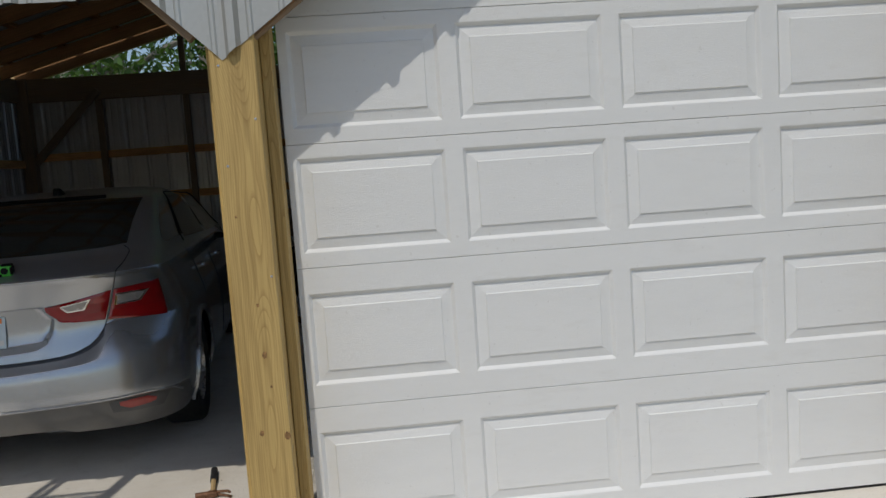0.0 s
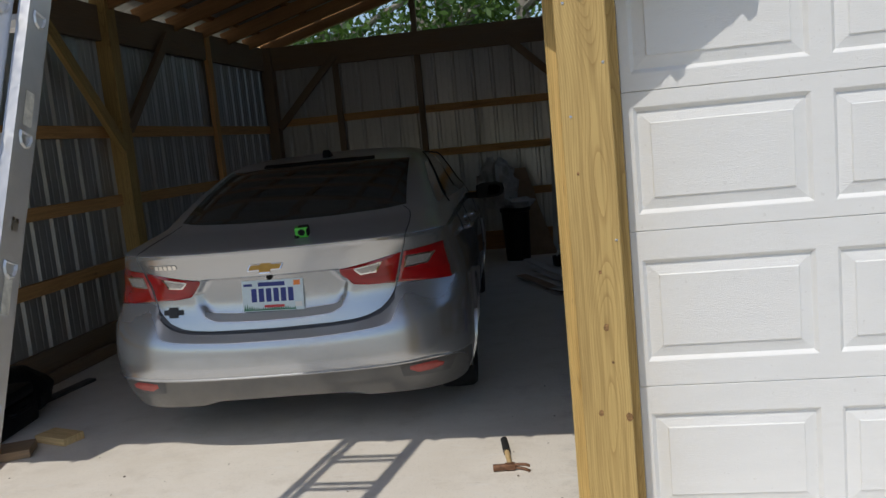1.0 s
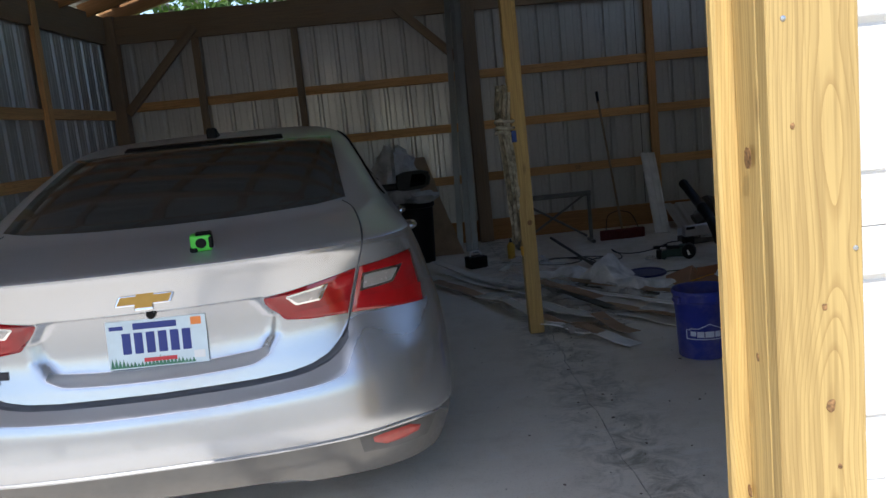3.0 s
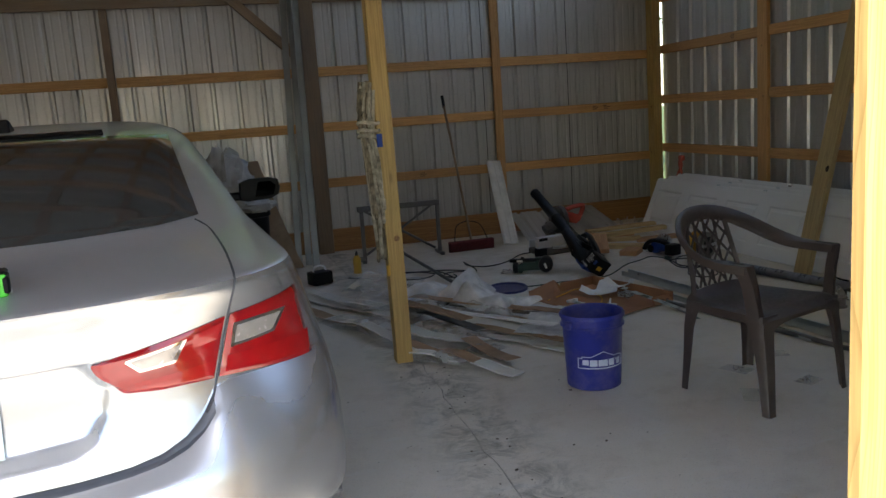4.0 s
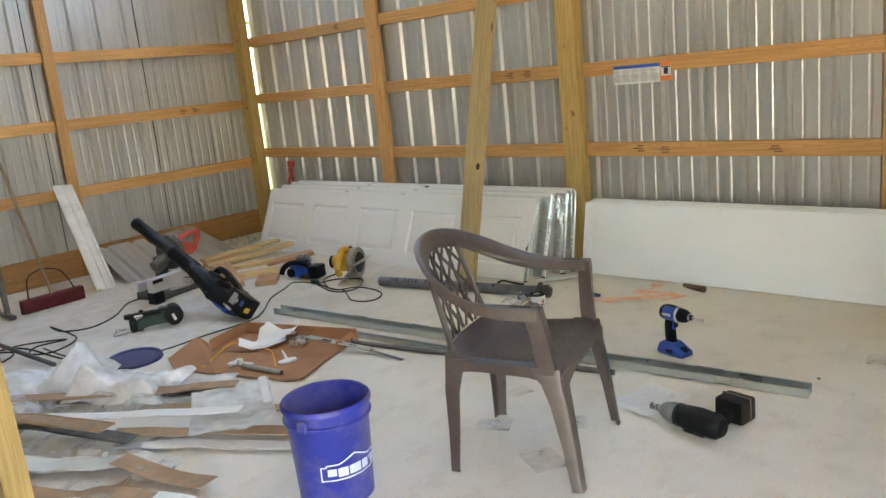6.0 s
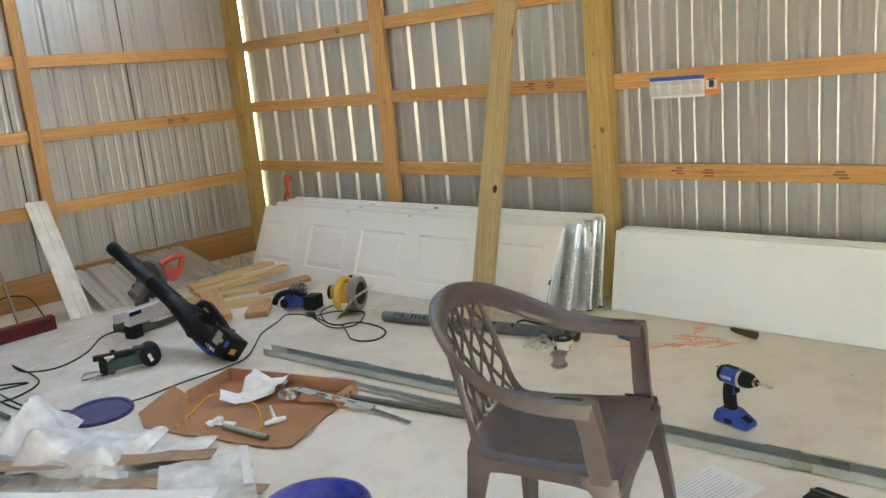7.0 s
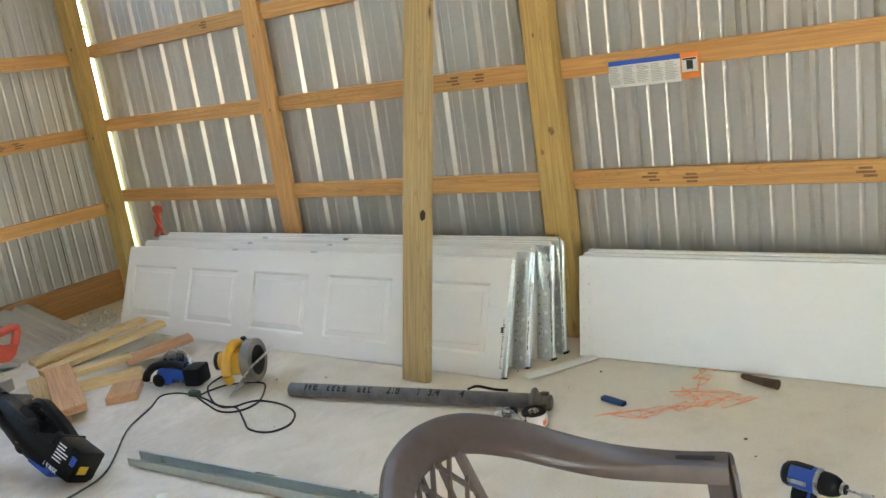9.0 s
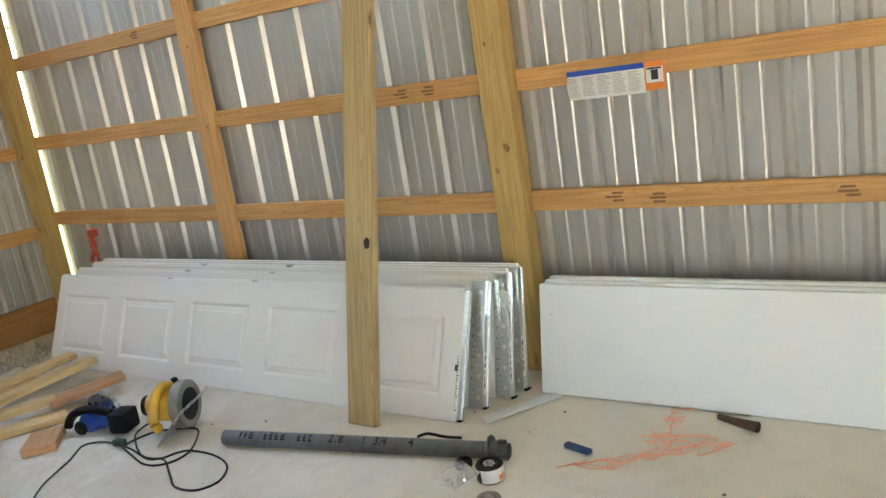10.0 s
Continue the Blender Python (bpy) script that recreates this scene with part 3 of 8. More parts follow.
for y in (3.84, 7.585, 11.375):
    lumber("roof_post", roof, (XE - 0.02, y, 2.81), (XE - 0.02, y, roof_z(XE)), 0.14, 0.10, (-1, 0, 0), M_TREATED)

# south front: gable sheets with cut corners, header, posts
south = thing("wall_south", "galvanised gable front with cut-corner openings and yellow pine posts", "wall", kind="structure")


def gable_sheet(x0, x1, lower):
    """Ribbed sheet from its lower edge (a function of x) up to the roof line."""
    b = bmesh.new()
    xs = [x0]
    k0 = math.floor((x0 + 0.51) / 0.2286) - 1
    for k in range(k0, k0 + 60):
        c = -0.51 + 0.2286 * k
        xs += [c - 0.072, c - 0.066, c - 0.056, c - 0.05, c - 0.026, c - 0.012, c + 0.012, c + 0.026, c + 0.05, c + 0.056, c + 0.066, c + 0.072]
    xs = sorted(x for x in set(xs + [x1, -2.121, -2.119, -3.401, -3.399]) if x0 <= x <= x1)

    def out(x):
        d = (x + 0.51) / 0.2286
        d = (d - round(d)) * 0.2286
        a = abs(d)
        return 0.022 if a <= 0.0125 else 0.022 * max(0, (0.026 - a) / 0.014) if a < 0.026 else 0.004 if 0.055 < a < 0.067 else 0

    rings(b, [[(x, 3.727 - out(x), lower(x)) for x in xs], [(x, 3.727 - out(x), roof_z(x) + 0.15) for x in xs]], False, False)
    rings(b, [[(x, 3.729 - out(x), roof_z(x) + 0.15) for x in xs], [(x, 3.729 - out(x), lower(x)) for x in xs]], False, False)
    return b


def low_left(x):
    cap = 2.03 if x > -2.12 else 2.165 if x > -3.4 else 1.84
    return min(cap, 1.816 + max(0.0, (-0.549 - x)) * 0.97)


def low_right(x):
    return min(2.50, 1.816 + (x + 0.549) * 0.735)


part("gable_sheet", gable_sheet(XW - 0.05, -0.549, low_left), M_GALV, south, "bluish galvanised sheet")
part("gable_sheet", gable_sheet(-0.549, 2.10, low_right), M_GALV, south, "bluish galvanised sheet")
part("gable_sheet", gable_sheet(2.10, XE + 0.05, lambda x: 0.02), M_GALV, south, "bluish galvanised sheet")
lumber("front_board", south, (-0.515, 3.749, 0.0), (-0.522, 3.749, 3.4), 0.150, 0.038, (0, -1, 0), M_TREATED, "pale yellow pine facing board")
lumber("post", south, (-0.517, 3.816, 0.0), (-0.523, 3.816, 3.4), 0.147, 0.094, (0, -1, 0), M_TREATED)
lumber("back_board", south, (-0.5365, 3.880, 0.0), (-0.5365, 3.884, 3.4), 0.181, 0.032, (0, -1, 0), M_TREATED, "", 0.006)
lumber("post", south, (XW + 0.05, 3.83, 0.0), (XW + 0.05, 3.83, 2.8), 0.14, 0.14, (0, -1, 0), M_TREATED)
lumber("post", south, (2.225, 3.83, 0.0), (2.225, 3.83, 3.0), 0.14, 0.14, (0, -1, 0), M_TREATED)
lumber("jamb", south, (-0.425, 3.925, 0.0), (-0.425, 3.925, 2.6), 0.038, 0.11, (0, -1, 0), M_TREATED)
lumber("jamb", south, (2.116, 3.955, 0.0), (2.116, 3.955, 2.6), 0.038, 0.17, (0, -1, 0), M_OLD)
lumber("header", south, (XW, 3.775, 2.33), (-0.63, 3.775, 2.33), 0.22, 0.04, (0, -1, 0), M_OLD)
lumber("header", south, (-0.44, 3.96, 2.60), (2.15, 3.96, 2.60), 0.34, 0.04, (0, -1, 0), M_OLD)
lumber("corner_trim", south, (-0.50, 3.765, 1.885), (0.36, 3.765, 2.515), 0.030, 0.038, (0, -1, 0), M_FIR, "fresh fir edge under the sheet")
lumber("corner_trim", south, (-0.46, 3.815, 1.905), (0.36, 3.815, 2.51), 0.036, 0.06, (0, -1, 0), M_OLD)
lumber("corner_brace", south, (-0.62, 3.766, 1.92), (-0.86, 3.766, 2.15), 0.10, 0.036, (0, -1, 0), M_OLD)

M_KNOT = simple("brown_knot", (0.27, 0.145, 0.055), 0.7, 0, 0.6, 140, 0.4)


def knot(parent, m, r, stretch=1.3, mat=None):
    """An uneven dark knot on a sawn face."""
    b = bmesh.new()
    seed = Vector(m.translation) * 31.0
    loops = []
    for f, z in ((1.0, 0.0003), (0.9, 0.0010), (0.45, 0.0014)):
        loops.append([(r * f * math.cos(a) * (1 + 0.35 * noise.noise(seed + Vector((math.cos(a), math.sin(a), 0)) * 1.6)), r * f * stretch * math.sin(a) * (1 + 0.35 * noise.noise(seed + Vector((math.sin(a), math.cos(a), 3)) * 1.6)), z) for a in np.linspace(0, math.tau, 19)[:-1]])
    rings(b, loops)
    part("knot", b, mat or M_KNOT, parent, "", m)


for x, z, r in ((-0.451, 0.533, 0.011), (-0.537, 0.548, 0.008), (-0.503, 0.822, 0.009), (-0.49, 0.71, 0.004), (-0.51, 0.995, 0.005), (-0.555, 1.30, 0.004)):
    knot(south, pose(x, 3.7298, z, 90), r)
for z, y, r in ((1.25, 3.80, 0.016), (0.62, 3.85, 0.010), (0.9, 3.79, 0.006)):
    knot(south, pose(-0.6008, y, z, 0, -90) @ pose(0, 0, 0, 0, 0, 90), r)
for x, z in ((-0.455, 1.09), (-0.565, 1.80), (-0.46, 1.62), (-0.565, 1.47)):
    part("nail_head", lathe(bmesh.new(), [(0.005, 0.0), (0.004, 0.0015), (0.001, 0.002)], 10, pose(x, 3.7298, z, 90)), M_STEEL, south)

# centre line posts inside
inner = thing("inner_post", "yellow pine post standing between the two bays", "post")
lumber("timber", inner, (-0.513, 7.375, 0.0), (-0.535, 7.45, 3.56), 0.09, 0.09, (0, -1, 0), M_TREATED)
ridge_beam = thing("centre_beam", "doubled timber beam over the centre posts", "beam", kind="structure")
lumber("timber", ridge_beam, (XMID, 3.75, 3.66), (XMID, 11.34, 3.66), 0.20, 0.08, (1, 0, 0), M_OLD)


M_STAMP = simple("grade_stamp_ink", (0.22, 0.115, 0.05), 0.8, 0, 0.4, 120, 0)
for x, y, z, ax in ((XE, 7.08, 0.80, 0), (XE, 6.90, 0.79, 0), (XE, 6.2, 0.79, 0), (XE, 8.1, 1.335, 0), (XE, 7.95, 1.335, 0), (XE, 9.95, 1.88, 0), (2.75, YB, 1.29, 1), (2.62, YB, 1.29, 1), (0.6, YB, 0.72, 1)):
    tgt = east if ax == 0 else north
    for k in range(3):
        o = (rnd.uniform(-0.01, 0.01), -0.022 + 0.016 * k)
        if ax == 0:
            part("stamp", blk((x - 0.0008, y + o[0], z + o[1]), (x + 0.0002, y + o[0] + 0.05 + 0.02 * (k == 1), z + o[1] + 0.010)), M_STAMP, tgt)
        else:
            part("stamp", blk((x + o[0], y - 0.0008, z + o[1]), (x + o[0] + 0.05 + 0.02 * (k == 1), y + 0.0002, z + o[1] + 0.010)), M_STAMP, tgt)
for y, z, r in ((7.56, 1.05, 0.02), (7.62, 0.95, 0.012), (7.60, 1.50, 0.010), (9.51, 1.30, 0.009), (9.53, 1.75, 0.009), (11.36, 1.25, 0.016), (11.38, 0.74, 0.014), (11.36, 1.9, 0.014)):
    xx = XE - 0.0705 if y < 8 else (XE - 0.0145 if y < 10 else XE - 0.0978)
    knot(east, pose(xx, y, z, 0, -90) @ pose(0, 0, 0, 0, 0, 90), r * 0.8)


# ---- sectional garage door ----
def door_section(height, x0, pitch, count, width, pane_w, pane_h, drop, depth=0.035):
    """Front face at y=0 looking to -y, x from 0: rails and stiles with openings for the stamped panels."""
    b = bmesh.new()
    xs = [0.0]
    for k in range(count):
        xs += [x0 + k * pitch, x0 + k * pitch + pane_w]
    xs.append(width)
    zs = [0.0, height - drop - pane_h, height - drop, height]
    e = 0.003
    grid = {(i, j): b.verts.new((x, 0.0, z)) for i, x in enumerate(xs) for j, z in enumerate(zs)}
    for i in range(len(xs) - 1):
        for j in range(3):
            if not (j == 1 and i % 2 == 1):
                b.faces.new((grid[i, j], grid[i + 1, j], grid[i + 1, j + 1], grid[i, j + 1]))
    # rounded top and bottom lips and the body behind
    prof_b = [(0.0, 0.0), (0.004, -0.002), (depth, -0.002)]
    rings(b, [[(x, y, z) for x in xs] for y, z in prof_b], False, False)
    prof_t = [(depth, height + 0.002), (0.004, height + 0.002), (0, height)]
    rings(b, [[(x, y, z) for x in xs] for y, z in prof_t], False, False)
    box(b, (0.0, 0.017, 0.002), (width, depth, height - 0.002))
    return b


def door_panel(w, h, inset=0.056, deep=0.014, rise=0.012):
    """Stamped panel: a groove round the edge, a slope, and a raised field."""
    b = bmesh.new()

    def loop(i, y):
        return [(i, y, i), (w - i, y, i), (w - i, y, h - i), (i, y, h - i)]

    inner = [loop(0, 0), loop(0.003, 0.001), loop(0.015, deep), loop(inset - 0.003, deep - 0.62 * rise), loop(inset, deep - rise)]
    rings(b, inner, True, False)
    b.faces.new([b.verts.new(p) for p in inner[-1]])
    bmesh.ops.remove_doubles(b, verts=b.verts[:], dist=0.0002)
    bmesh.ops.recalc_face_normals(b, faces=b.faces[:])
    return b


garage_door = thing("garage_door", "closed white sectional steel garage door with stamped panels", "garage door", pose(-0.395, 3.985, 0.0))
panel_mesh = None
zc = 0.012
for h, drop in ((0.5334, 0.093), (0.5334, 0.093), (0.4572, 0.047), (0.4572, 0.047), (0.4572, 0.047)):
    sec = part("door_section", door_section(h - 0.005, 0.031, 0.615, 4, 2.46 + 0.03, 0.552, 0.352, drop), M_DOOR, garage_door, "", pose(0, 0, zc))
    for k in range(4):
        mm = pose(0.031 + 0.615 * k, 0, h - 0.005 - drop - 0.352)
        if panel_mesh is None:
            panel_mesh = part("panel", door_panel(0.552, 0.352), M_DOOR, sec, "", mm).data
        else:
            ob = new("panel", panel_mesh)
            ob.parent, ob.matrix_basis = sec, mm
    zc += h
part("bottom_seal", blk((0.0, 0.004, -0.012), (2.49, 0.03, 0.012), 0.004), M_RUBBER, garage_door, "black rubber seal")
knot(inner, Matrix.Translation((-0.505, 7.3425, 0.70)) @ pose(0, 0, 0, 90), 0.014)


# ---- the car ----
def pchip(table):
    """Smooth curve through (z, value) pairs without overshoot."""
    xs = np.array([p[0] for p in table], float)
    ys = np.array([p[1] for p in table], float)
    h, d = np.diff(xs), np.diff(ys) / np.diff(xs)
    s = np.zeros(len(xs))
    s[0], s[-1] = d[0], d[-1]
    for i in range(1, len(xs) - 1):
        if d[i - 1] * d[i] > 0:
            w1, w2 = 2 * h[i] + h[i - 1], h[i] + 2 * h[i - 1]
            s[i] = (w1 + w2) / (w1 / d[i - 1] + w2 / d[i])

    def f(x):
        i = int(np.clip(np.searchsorted(xs, x) - 1, 0, len(h) - 1))
        t = (np.clip(x, xs[0], xs[-1]) - xs[i]) / h[i]
        return float((1 + 2 * t) * (1 - t) ** 2 * ys[i] + t * (1 - t) ** 2 * h[i] * s[i] + t * t * (3 - 2 * t) * ys[i + 1] + t * t * (t - 1) * h[i] * s[i + 1])

    return f


UPPER_Y = pchip([(0.62, 0.052), (0.69, 0.066), (0.80, 0.084), (0.90, 0.074), (0.96, 0.054), (1.00, 0.036), (1.036, 0.016), (1.047, 0.014), (1.054, 0.030), (1.063, 0.085), (1.078, 0.19),
                 (1.098, 0.34), (1.115, 0.46), (1.15, 0.56), (1.20, 0.69), (1.28, 0.93), (1.35, 1.20), (1.40, 1.46), (1.435, 1.75), (1.455, 2.1), (1.464, 2.45)])
LOWER_Y = pchip([(0.22, 0.155), (0.29, 0.105), (0.36, 0.062), (0.405, 0.046), (0.418, 0.040), (0.428, 0.014), (0.440, -0.002), (0.50, -0.010), (0.57, -0.008), (0.60, 0.0)])
HALF_W = pchip([(0.22, 0.885), (0.30, 0.92), (0.42, 0.944), (0.55, 0.95), (0.75, 0.937), (0.88, 0.905), (0.98, 0.875), (1.045, 0.845), (1.075, 0.815),
                (1.115, 0.785), (1.20, 0.742), (1.30, 0.695), (1.38, 0.645), (1.43, 0.56), (1.455, 0.38), (1.464, 0.12)])
FRONT_Y = pchip([(0.22, 4.70), (0.50, 4.92), (0.70, 4.86), (0.85, 4.60), (0.95, 4.15), (1.02, 3.85), (1.075, 3.75), (1.20, 3.45), (1.30, 3.2), (1.38, 3.0), (1.43, 2.85), (1.464, 2.65)])
CORNER = pchip([(0.22, 0.50), (0.45, 0.55), (0.80, 0.53), (1.0, 0.53), (1.06, 0.53), (1.115, 0.50), (1.3, 0.42), (1.464, 0.1)])
POWER = pchip([(0.22, 3.2), (0.45, 3.0), (0.60, 2.8), (0.9, 2.5), (1.06, 2.6), (1.15, 2.9), (1.464, 2.4)])
SHELF0, LID0, LID_TOP, HEM0 = 0.604, 0.656, 0.985, 0.255


def shelf_z(x):
    """Height of the bumper's crease, which climbs towards the corners."""
    return float(np.interp(abs(x), [0, 0.2, 0.5, 0.75, 0.86, 0.95], [0.604, 0.606, 0.622, 0.652, 0.676, 0.69]))


def lid_z(x):
    """Lower edge of the boot lid, and of the lamps beyond it."""
    return float(np.interp(abs(x), [0, 0.3, 0.40, 0.468, 0.525, 0.565, 0.60, 0.64, 0.95], [0.656, 0.660, 0.666, 0.678, 0.703, 0.738, 0.795, 0.808, 0.795]))


def hem_z(x):
    return float(np.interp(abs(x), [0, 0.35, 0.42, 0.7, 0.95], [0.298, 0.295, 0.268, 0.252, 0.25]))


def row_z(zn, x):
    """Height at x of the row of the shell whose height on the centre line is zn."""
    return float(np.interp(zn, [HEM0, 0.40, SHELF0, LID0, LID_TOP, 3.0], [hem_z(x), 0.40, shelf_z(x), lid_z(x), LID_TOP, 3.0]))


def rear_y(x, z):
    sh, ld_ = shelf_z(x), lid_z(x)
    if z >= ld_:
        return UPPER_Y(z)
    if z >= sh:
        t = (z - sh) / (ld_ - sh)
        return 0.003 + (UPPER_Y(ld_) - 0.003) * t ** 1.12
    if z > 0.44:
        return LOWER_Y(0.44 + (z - 0.44) * 0.16 / (sh - 0.44)) + 0.003 * (z - 0.44) / (sh - 0.44)
    return LOWER_Y(z)


def pocket(x, z):
    """Depth of the recess for the number plate in the boot lid: a bevelled tray with an overhang above."""
    if not 0.66 < z < 0.93:
        return 0.0
    edge = np.interp(z, [0.690, 0.705, 0.735, 0.785, 0.845, 0.912], [0.20, 0.285, 0.345, 0.378, 0.392, 0.345])
    din = min((edge - abs(x)) / 0.042, (z - 0.694 - 0.02 * (x / 0.4) ** 2) / 0.034, (0.914 - z) / 0.010)
    t = min(max(din, 0.0), 1.0)
    return 0.034 * (0.75 * t + 0.25 * t * t * (3 - 2 * t))


def plan(z, x):
    """Half width, corner length and squareness of the plan at a height."""
    return HALF_W(z), min(CORNER(z), (FRONT_Y(z) - rear_y(x, z)) * 0.46), POWER(z)


def tail_y(x, z):
    """The rear skin: y of the body at x and z."""
    w, c, n = plan(z, x)
    s = min(abs(x) / w, 1.0)
    return rear_y(x, z) + c * (1 - (1 - s ** n) ** (1 / n)) + pocket(x, z)


def flank_x(y, z):
    """The right flank: x of the body at y and z."""
    w, c, n = plan(z, 0.9)
    d = max(0.0, 1 - max(y - rear_y(0.9, z), 0.0) / c)
    return w * (1 - d ** n) ** (1 / n)


WHEELS = ((1.06, 0.335), (3.89, 0.335))


def car_body():
    b = bmesh.new()
    zs = [HEM0, 0.27] + list(np.arange(0.29, 0.40, 0.025)) + [0.405, 0.412, 0.418, 0.423, 0.428, 0.433, 0.440] + list(np.arange(0.455, 0.59, 0.02)) + [0.592, 0.599, 0.602, 0.606, 0.610, 0.617, 0.624, 0.630, 0.636, 0.6405, 0.6415, 0.645, 0.650, 0.6545, 0.656]
    zs += list(np.arange(0.662, 0.905, 0.0075)) + [0.905, 0.9085, 0.912, 0.915, 0.920] + list(np.arange(0.93, 1.03, 0.012)) + [1.03, 1.036, 1.040, 1.044, 1.047, 1.050, 1.054, 1.058, 1.063, 1.070, 1.078, 1.088, 1.098, 1.107, 1.115, 1.13]
    zs += list(np.arange(1.15, 1.42, 0.015)) + [1.42, 1.43, 1.44, 1.448, 1.455, 1.46, 1.464]
    loops = []
    NR, NS, NF = 84, 56, 12
    rows_n = sorted(set(round(float(z), 4) for z in zs))
    for zn in rows_n:
        loop = []
        for k in range(-NR, NR + 1):
            s = k / NR
            f = math.copysign(1 - (1 - abs(s)) ** 1.45, s) if abs(s) < 1 else s
            x = HALF_W(zn) * f
            for _ in range(2):
                z = row_z(zn, x)
                x = HALF_W(z) * f
            gap = 0.022 * min(1.0, max(0.0, (0.605 - abs(x)) / 0.06)) if 0.641 < zn < 0.655 else 0.0
            loop.append((x, tail_y(x, z) + gap, z))
        z = row_z(zn, 0.93)
        w, c, n = plan(z, 0.93)
        cf = min(0.7, (FRONT_Y(z) - rear_y(0.93, z)) * 0.46)
        y0, y1 = rear_y(0.93, z) + c, FRONT_Y(z) - cf
        for k in range(1, NS):
            loop.append((w, y0 + (y1 - y0) * k / NS, z))
        for k in range(2 * NF + 1):
            a = math.pi * k / (2 * NF)
            loop.append((w * math.copysign(abs(math.cos(a)) ** 0.8, math.cos(a)), FRONT_Y(z) - cf + cf * math.sin(a) ** 0.8, z))
        for k in range(NS - 1, 0, -1):
            loop.append((-w, y0 + (y1 - y0) * k / NS, z))
        loops.append(loop)
    rings(b, loops, True, True)
    b.faces.ensure_lookup_table()
    cut, n_ = [], len(loops[0])
    # faces inside the lid gap get a darker colour that paints its shade
    for j, zn in enumerate(rows_n[:-1]):
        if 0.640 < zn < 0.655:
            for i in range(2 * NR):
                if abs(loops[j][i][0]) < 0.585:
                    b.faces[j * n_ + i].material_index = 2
    for f in b.faces:
        c = f.calc_center_median()
        if c.z < 0.424 and c.y < 0.9 and abs(c.x) < 0.93:
            f.material_index = 1
        for wy, wz in WHEELS:
            if (c.y - wy) ** 2 + (c.z - wz) ** 2 < 0.362 ** 2 and abs(c.x) > 0.6:
                cut.append(f)
    bmesh.ops.delete(b, geom=list(set(cut)), context="FACES")
    bmesh.ops.recalc_face_normals(b, faces=b.faces[:])
    return b


def resample(pts, n):
    """n + 1 points spaced evenly along a line of (x, z) points."""
    pts = [Vector(p) for p in pts]
    run = np.cumsum([0.0] + [(q - p).length for p, q in zip(pts, pts[1:])])
    at = np.linspace(0, run[-1], n + 1)
    return list(zip(np.interp(at, run, [p.x for p in pts]), np.interp(at, run, [p.y for p in pts])))


def skin_loft(lower, upper, nu=24, nv=8, lift=0.004, thick=0.0, side=1):
    """A patch that follows the tail between a lower and an upper line of (x, z) points; thick: rounded rise above the skin."""
    b = bmesh.new()
    lo_, hi_ = resample(lower, nu), resample(upper, nu)
    grid = []
    for j in range(nv + 1):
        v = j / nv
        row = []
        for i in range(nu + 1):
            x, z = lo_[i][0] * (1 - v) + hi_[i][0] * v, lo_[i][1] * (1 - v) + hi_[i][1] * v
            e = 0.006
            nrm = Vector(((tail_y(x + e, z) - tail_y(x - e, z)) / (2 * e), -1, (tail_y(x, z + e) - tail_y(x, z - e)) / (2 * e))).normalized()
            rim = min(i, nu - i, j * nu / nv, (nv - j) * nu / nv)
            up = lift + thick * (0.0 if rim == 0 else 0.75 if rim < 1.5 else 1.0)
            row.append(b.verts.new(Vector((side * x, tail_y(x, z), z)) + Vector((side * nrm.x, nrm.y, nrm.z)) * up))
        grid.append(row)
    for a, c in zip(grid, grid[1:]):
        for i in range(nu):
            b.faces.new((a[i], a[i + 1], c[i + 1], c[i]))
    bmesh.ops.recalc_face_normals(b, faces=b.faces[:])
    if sum(f.normal.y for f in b.faces) > 0:
        bmesh.ops.reverse_faces(b, faces=b.faces[:])
    return b


def tail_line(pts, r=0.004, lift=0.001, side=1):
    """A seam or lip on the tail through (x, z) points."""
    b = bmesh.new()
    out = []
    for p in curve_points([(x, 0, z) for x, z in pts], 8):
        out.append(Vector((side * p.x, tail_y(p.x, p.z) - lift, p.z)))
    sweep(b, out, circle(r, 6), (0, 1, 0.2))
    return b


def flank_patch(rows, lift=0.004, side=1):
    """A patch on the flank; rows of (y, z) points."""
    b = bmesh.new()
    rings(b, [[(side * (flank_x(y, z) + lift), y, z) for y, z in row] for row in rows], False, False)
    bmesh.ops.recalc_face_normals(b, faces=b.faces[:])
    f = b.faces[:][0]
    if f.normal.x * side < 0:
        bmesh.ops.reverse_faces(b, faces=b.faces[:])
    return b


def quad_rows(bl, br, tr, tl, nu=14, nv=6):
    out = []
    for j in range(nv + 1):
        v = j / nv
        out.append([tuple((bl[k] * (1 - i / nu) + br[k] * i / nu) * (1 - v) + (tl[k] * (1 - i / nu) + tr[k] * i / nu) * v for k in (0, 1)) for i in range(nu + 1)])
    return out


def lens_red():
    m, p = base_mat("red_lens")
    v = coords(m)
    p.inputs["Base Color"].default_value = (0.62, 0.012, 0.018, 1)
    wire(m, ramp(m, noise_tex(m, v, 14.0, 3.0), [(0.3, (0.25, 0.005, 0.008)), (0.7, (0.36, 0.008, 0.011))]), p.inputs["Base Color"])
    p.inputs["Roughness"].default_value = 0.12
    p.inputs["Coat Weight"].default_value = 1.0
    p.inputs["Coat Roughness"].default_value = 0.03
    p.inputs["Subsurface Weight"].default_value = 0.0
    return m


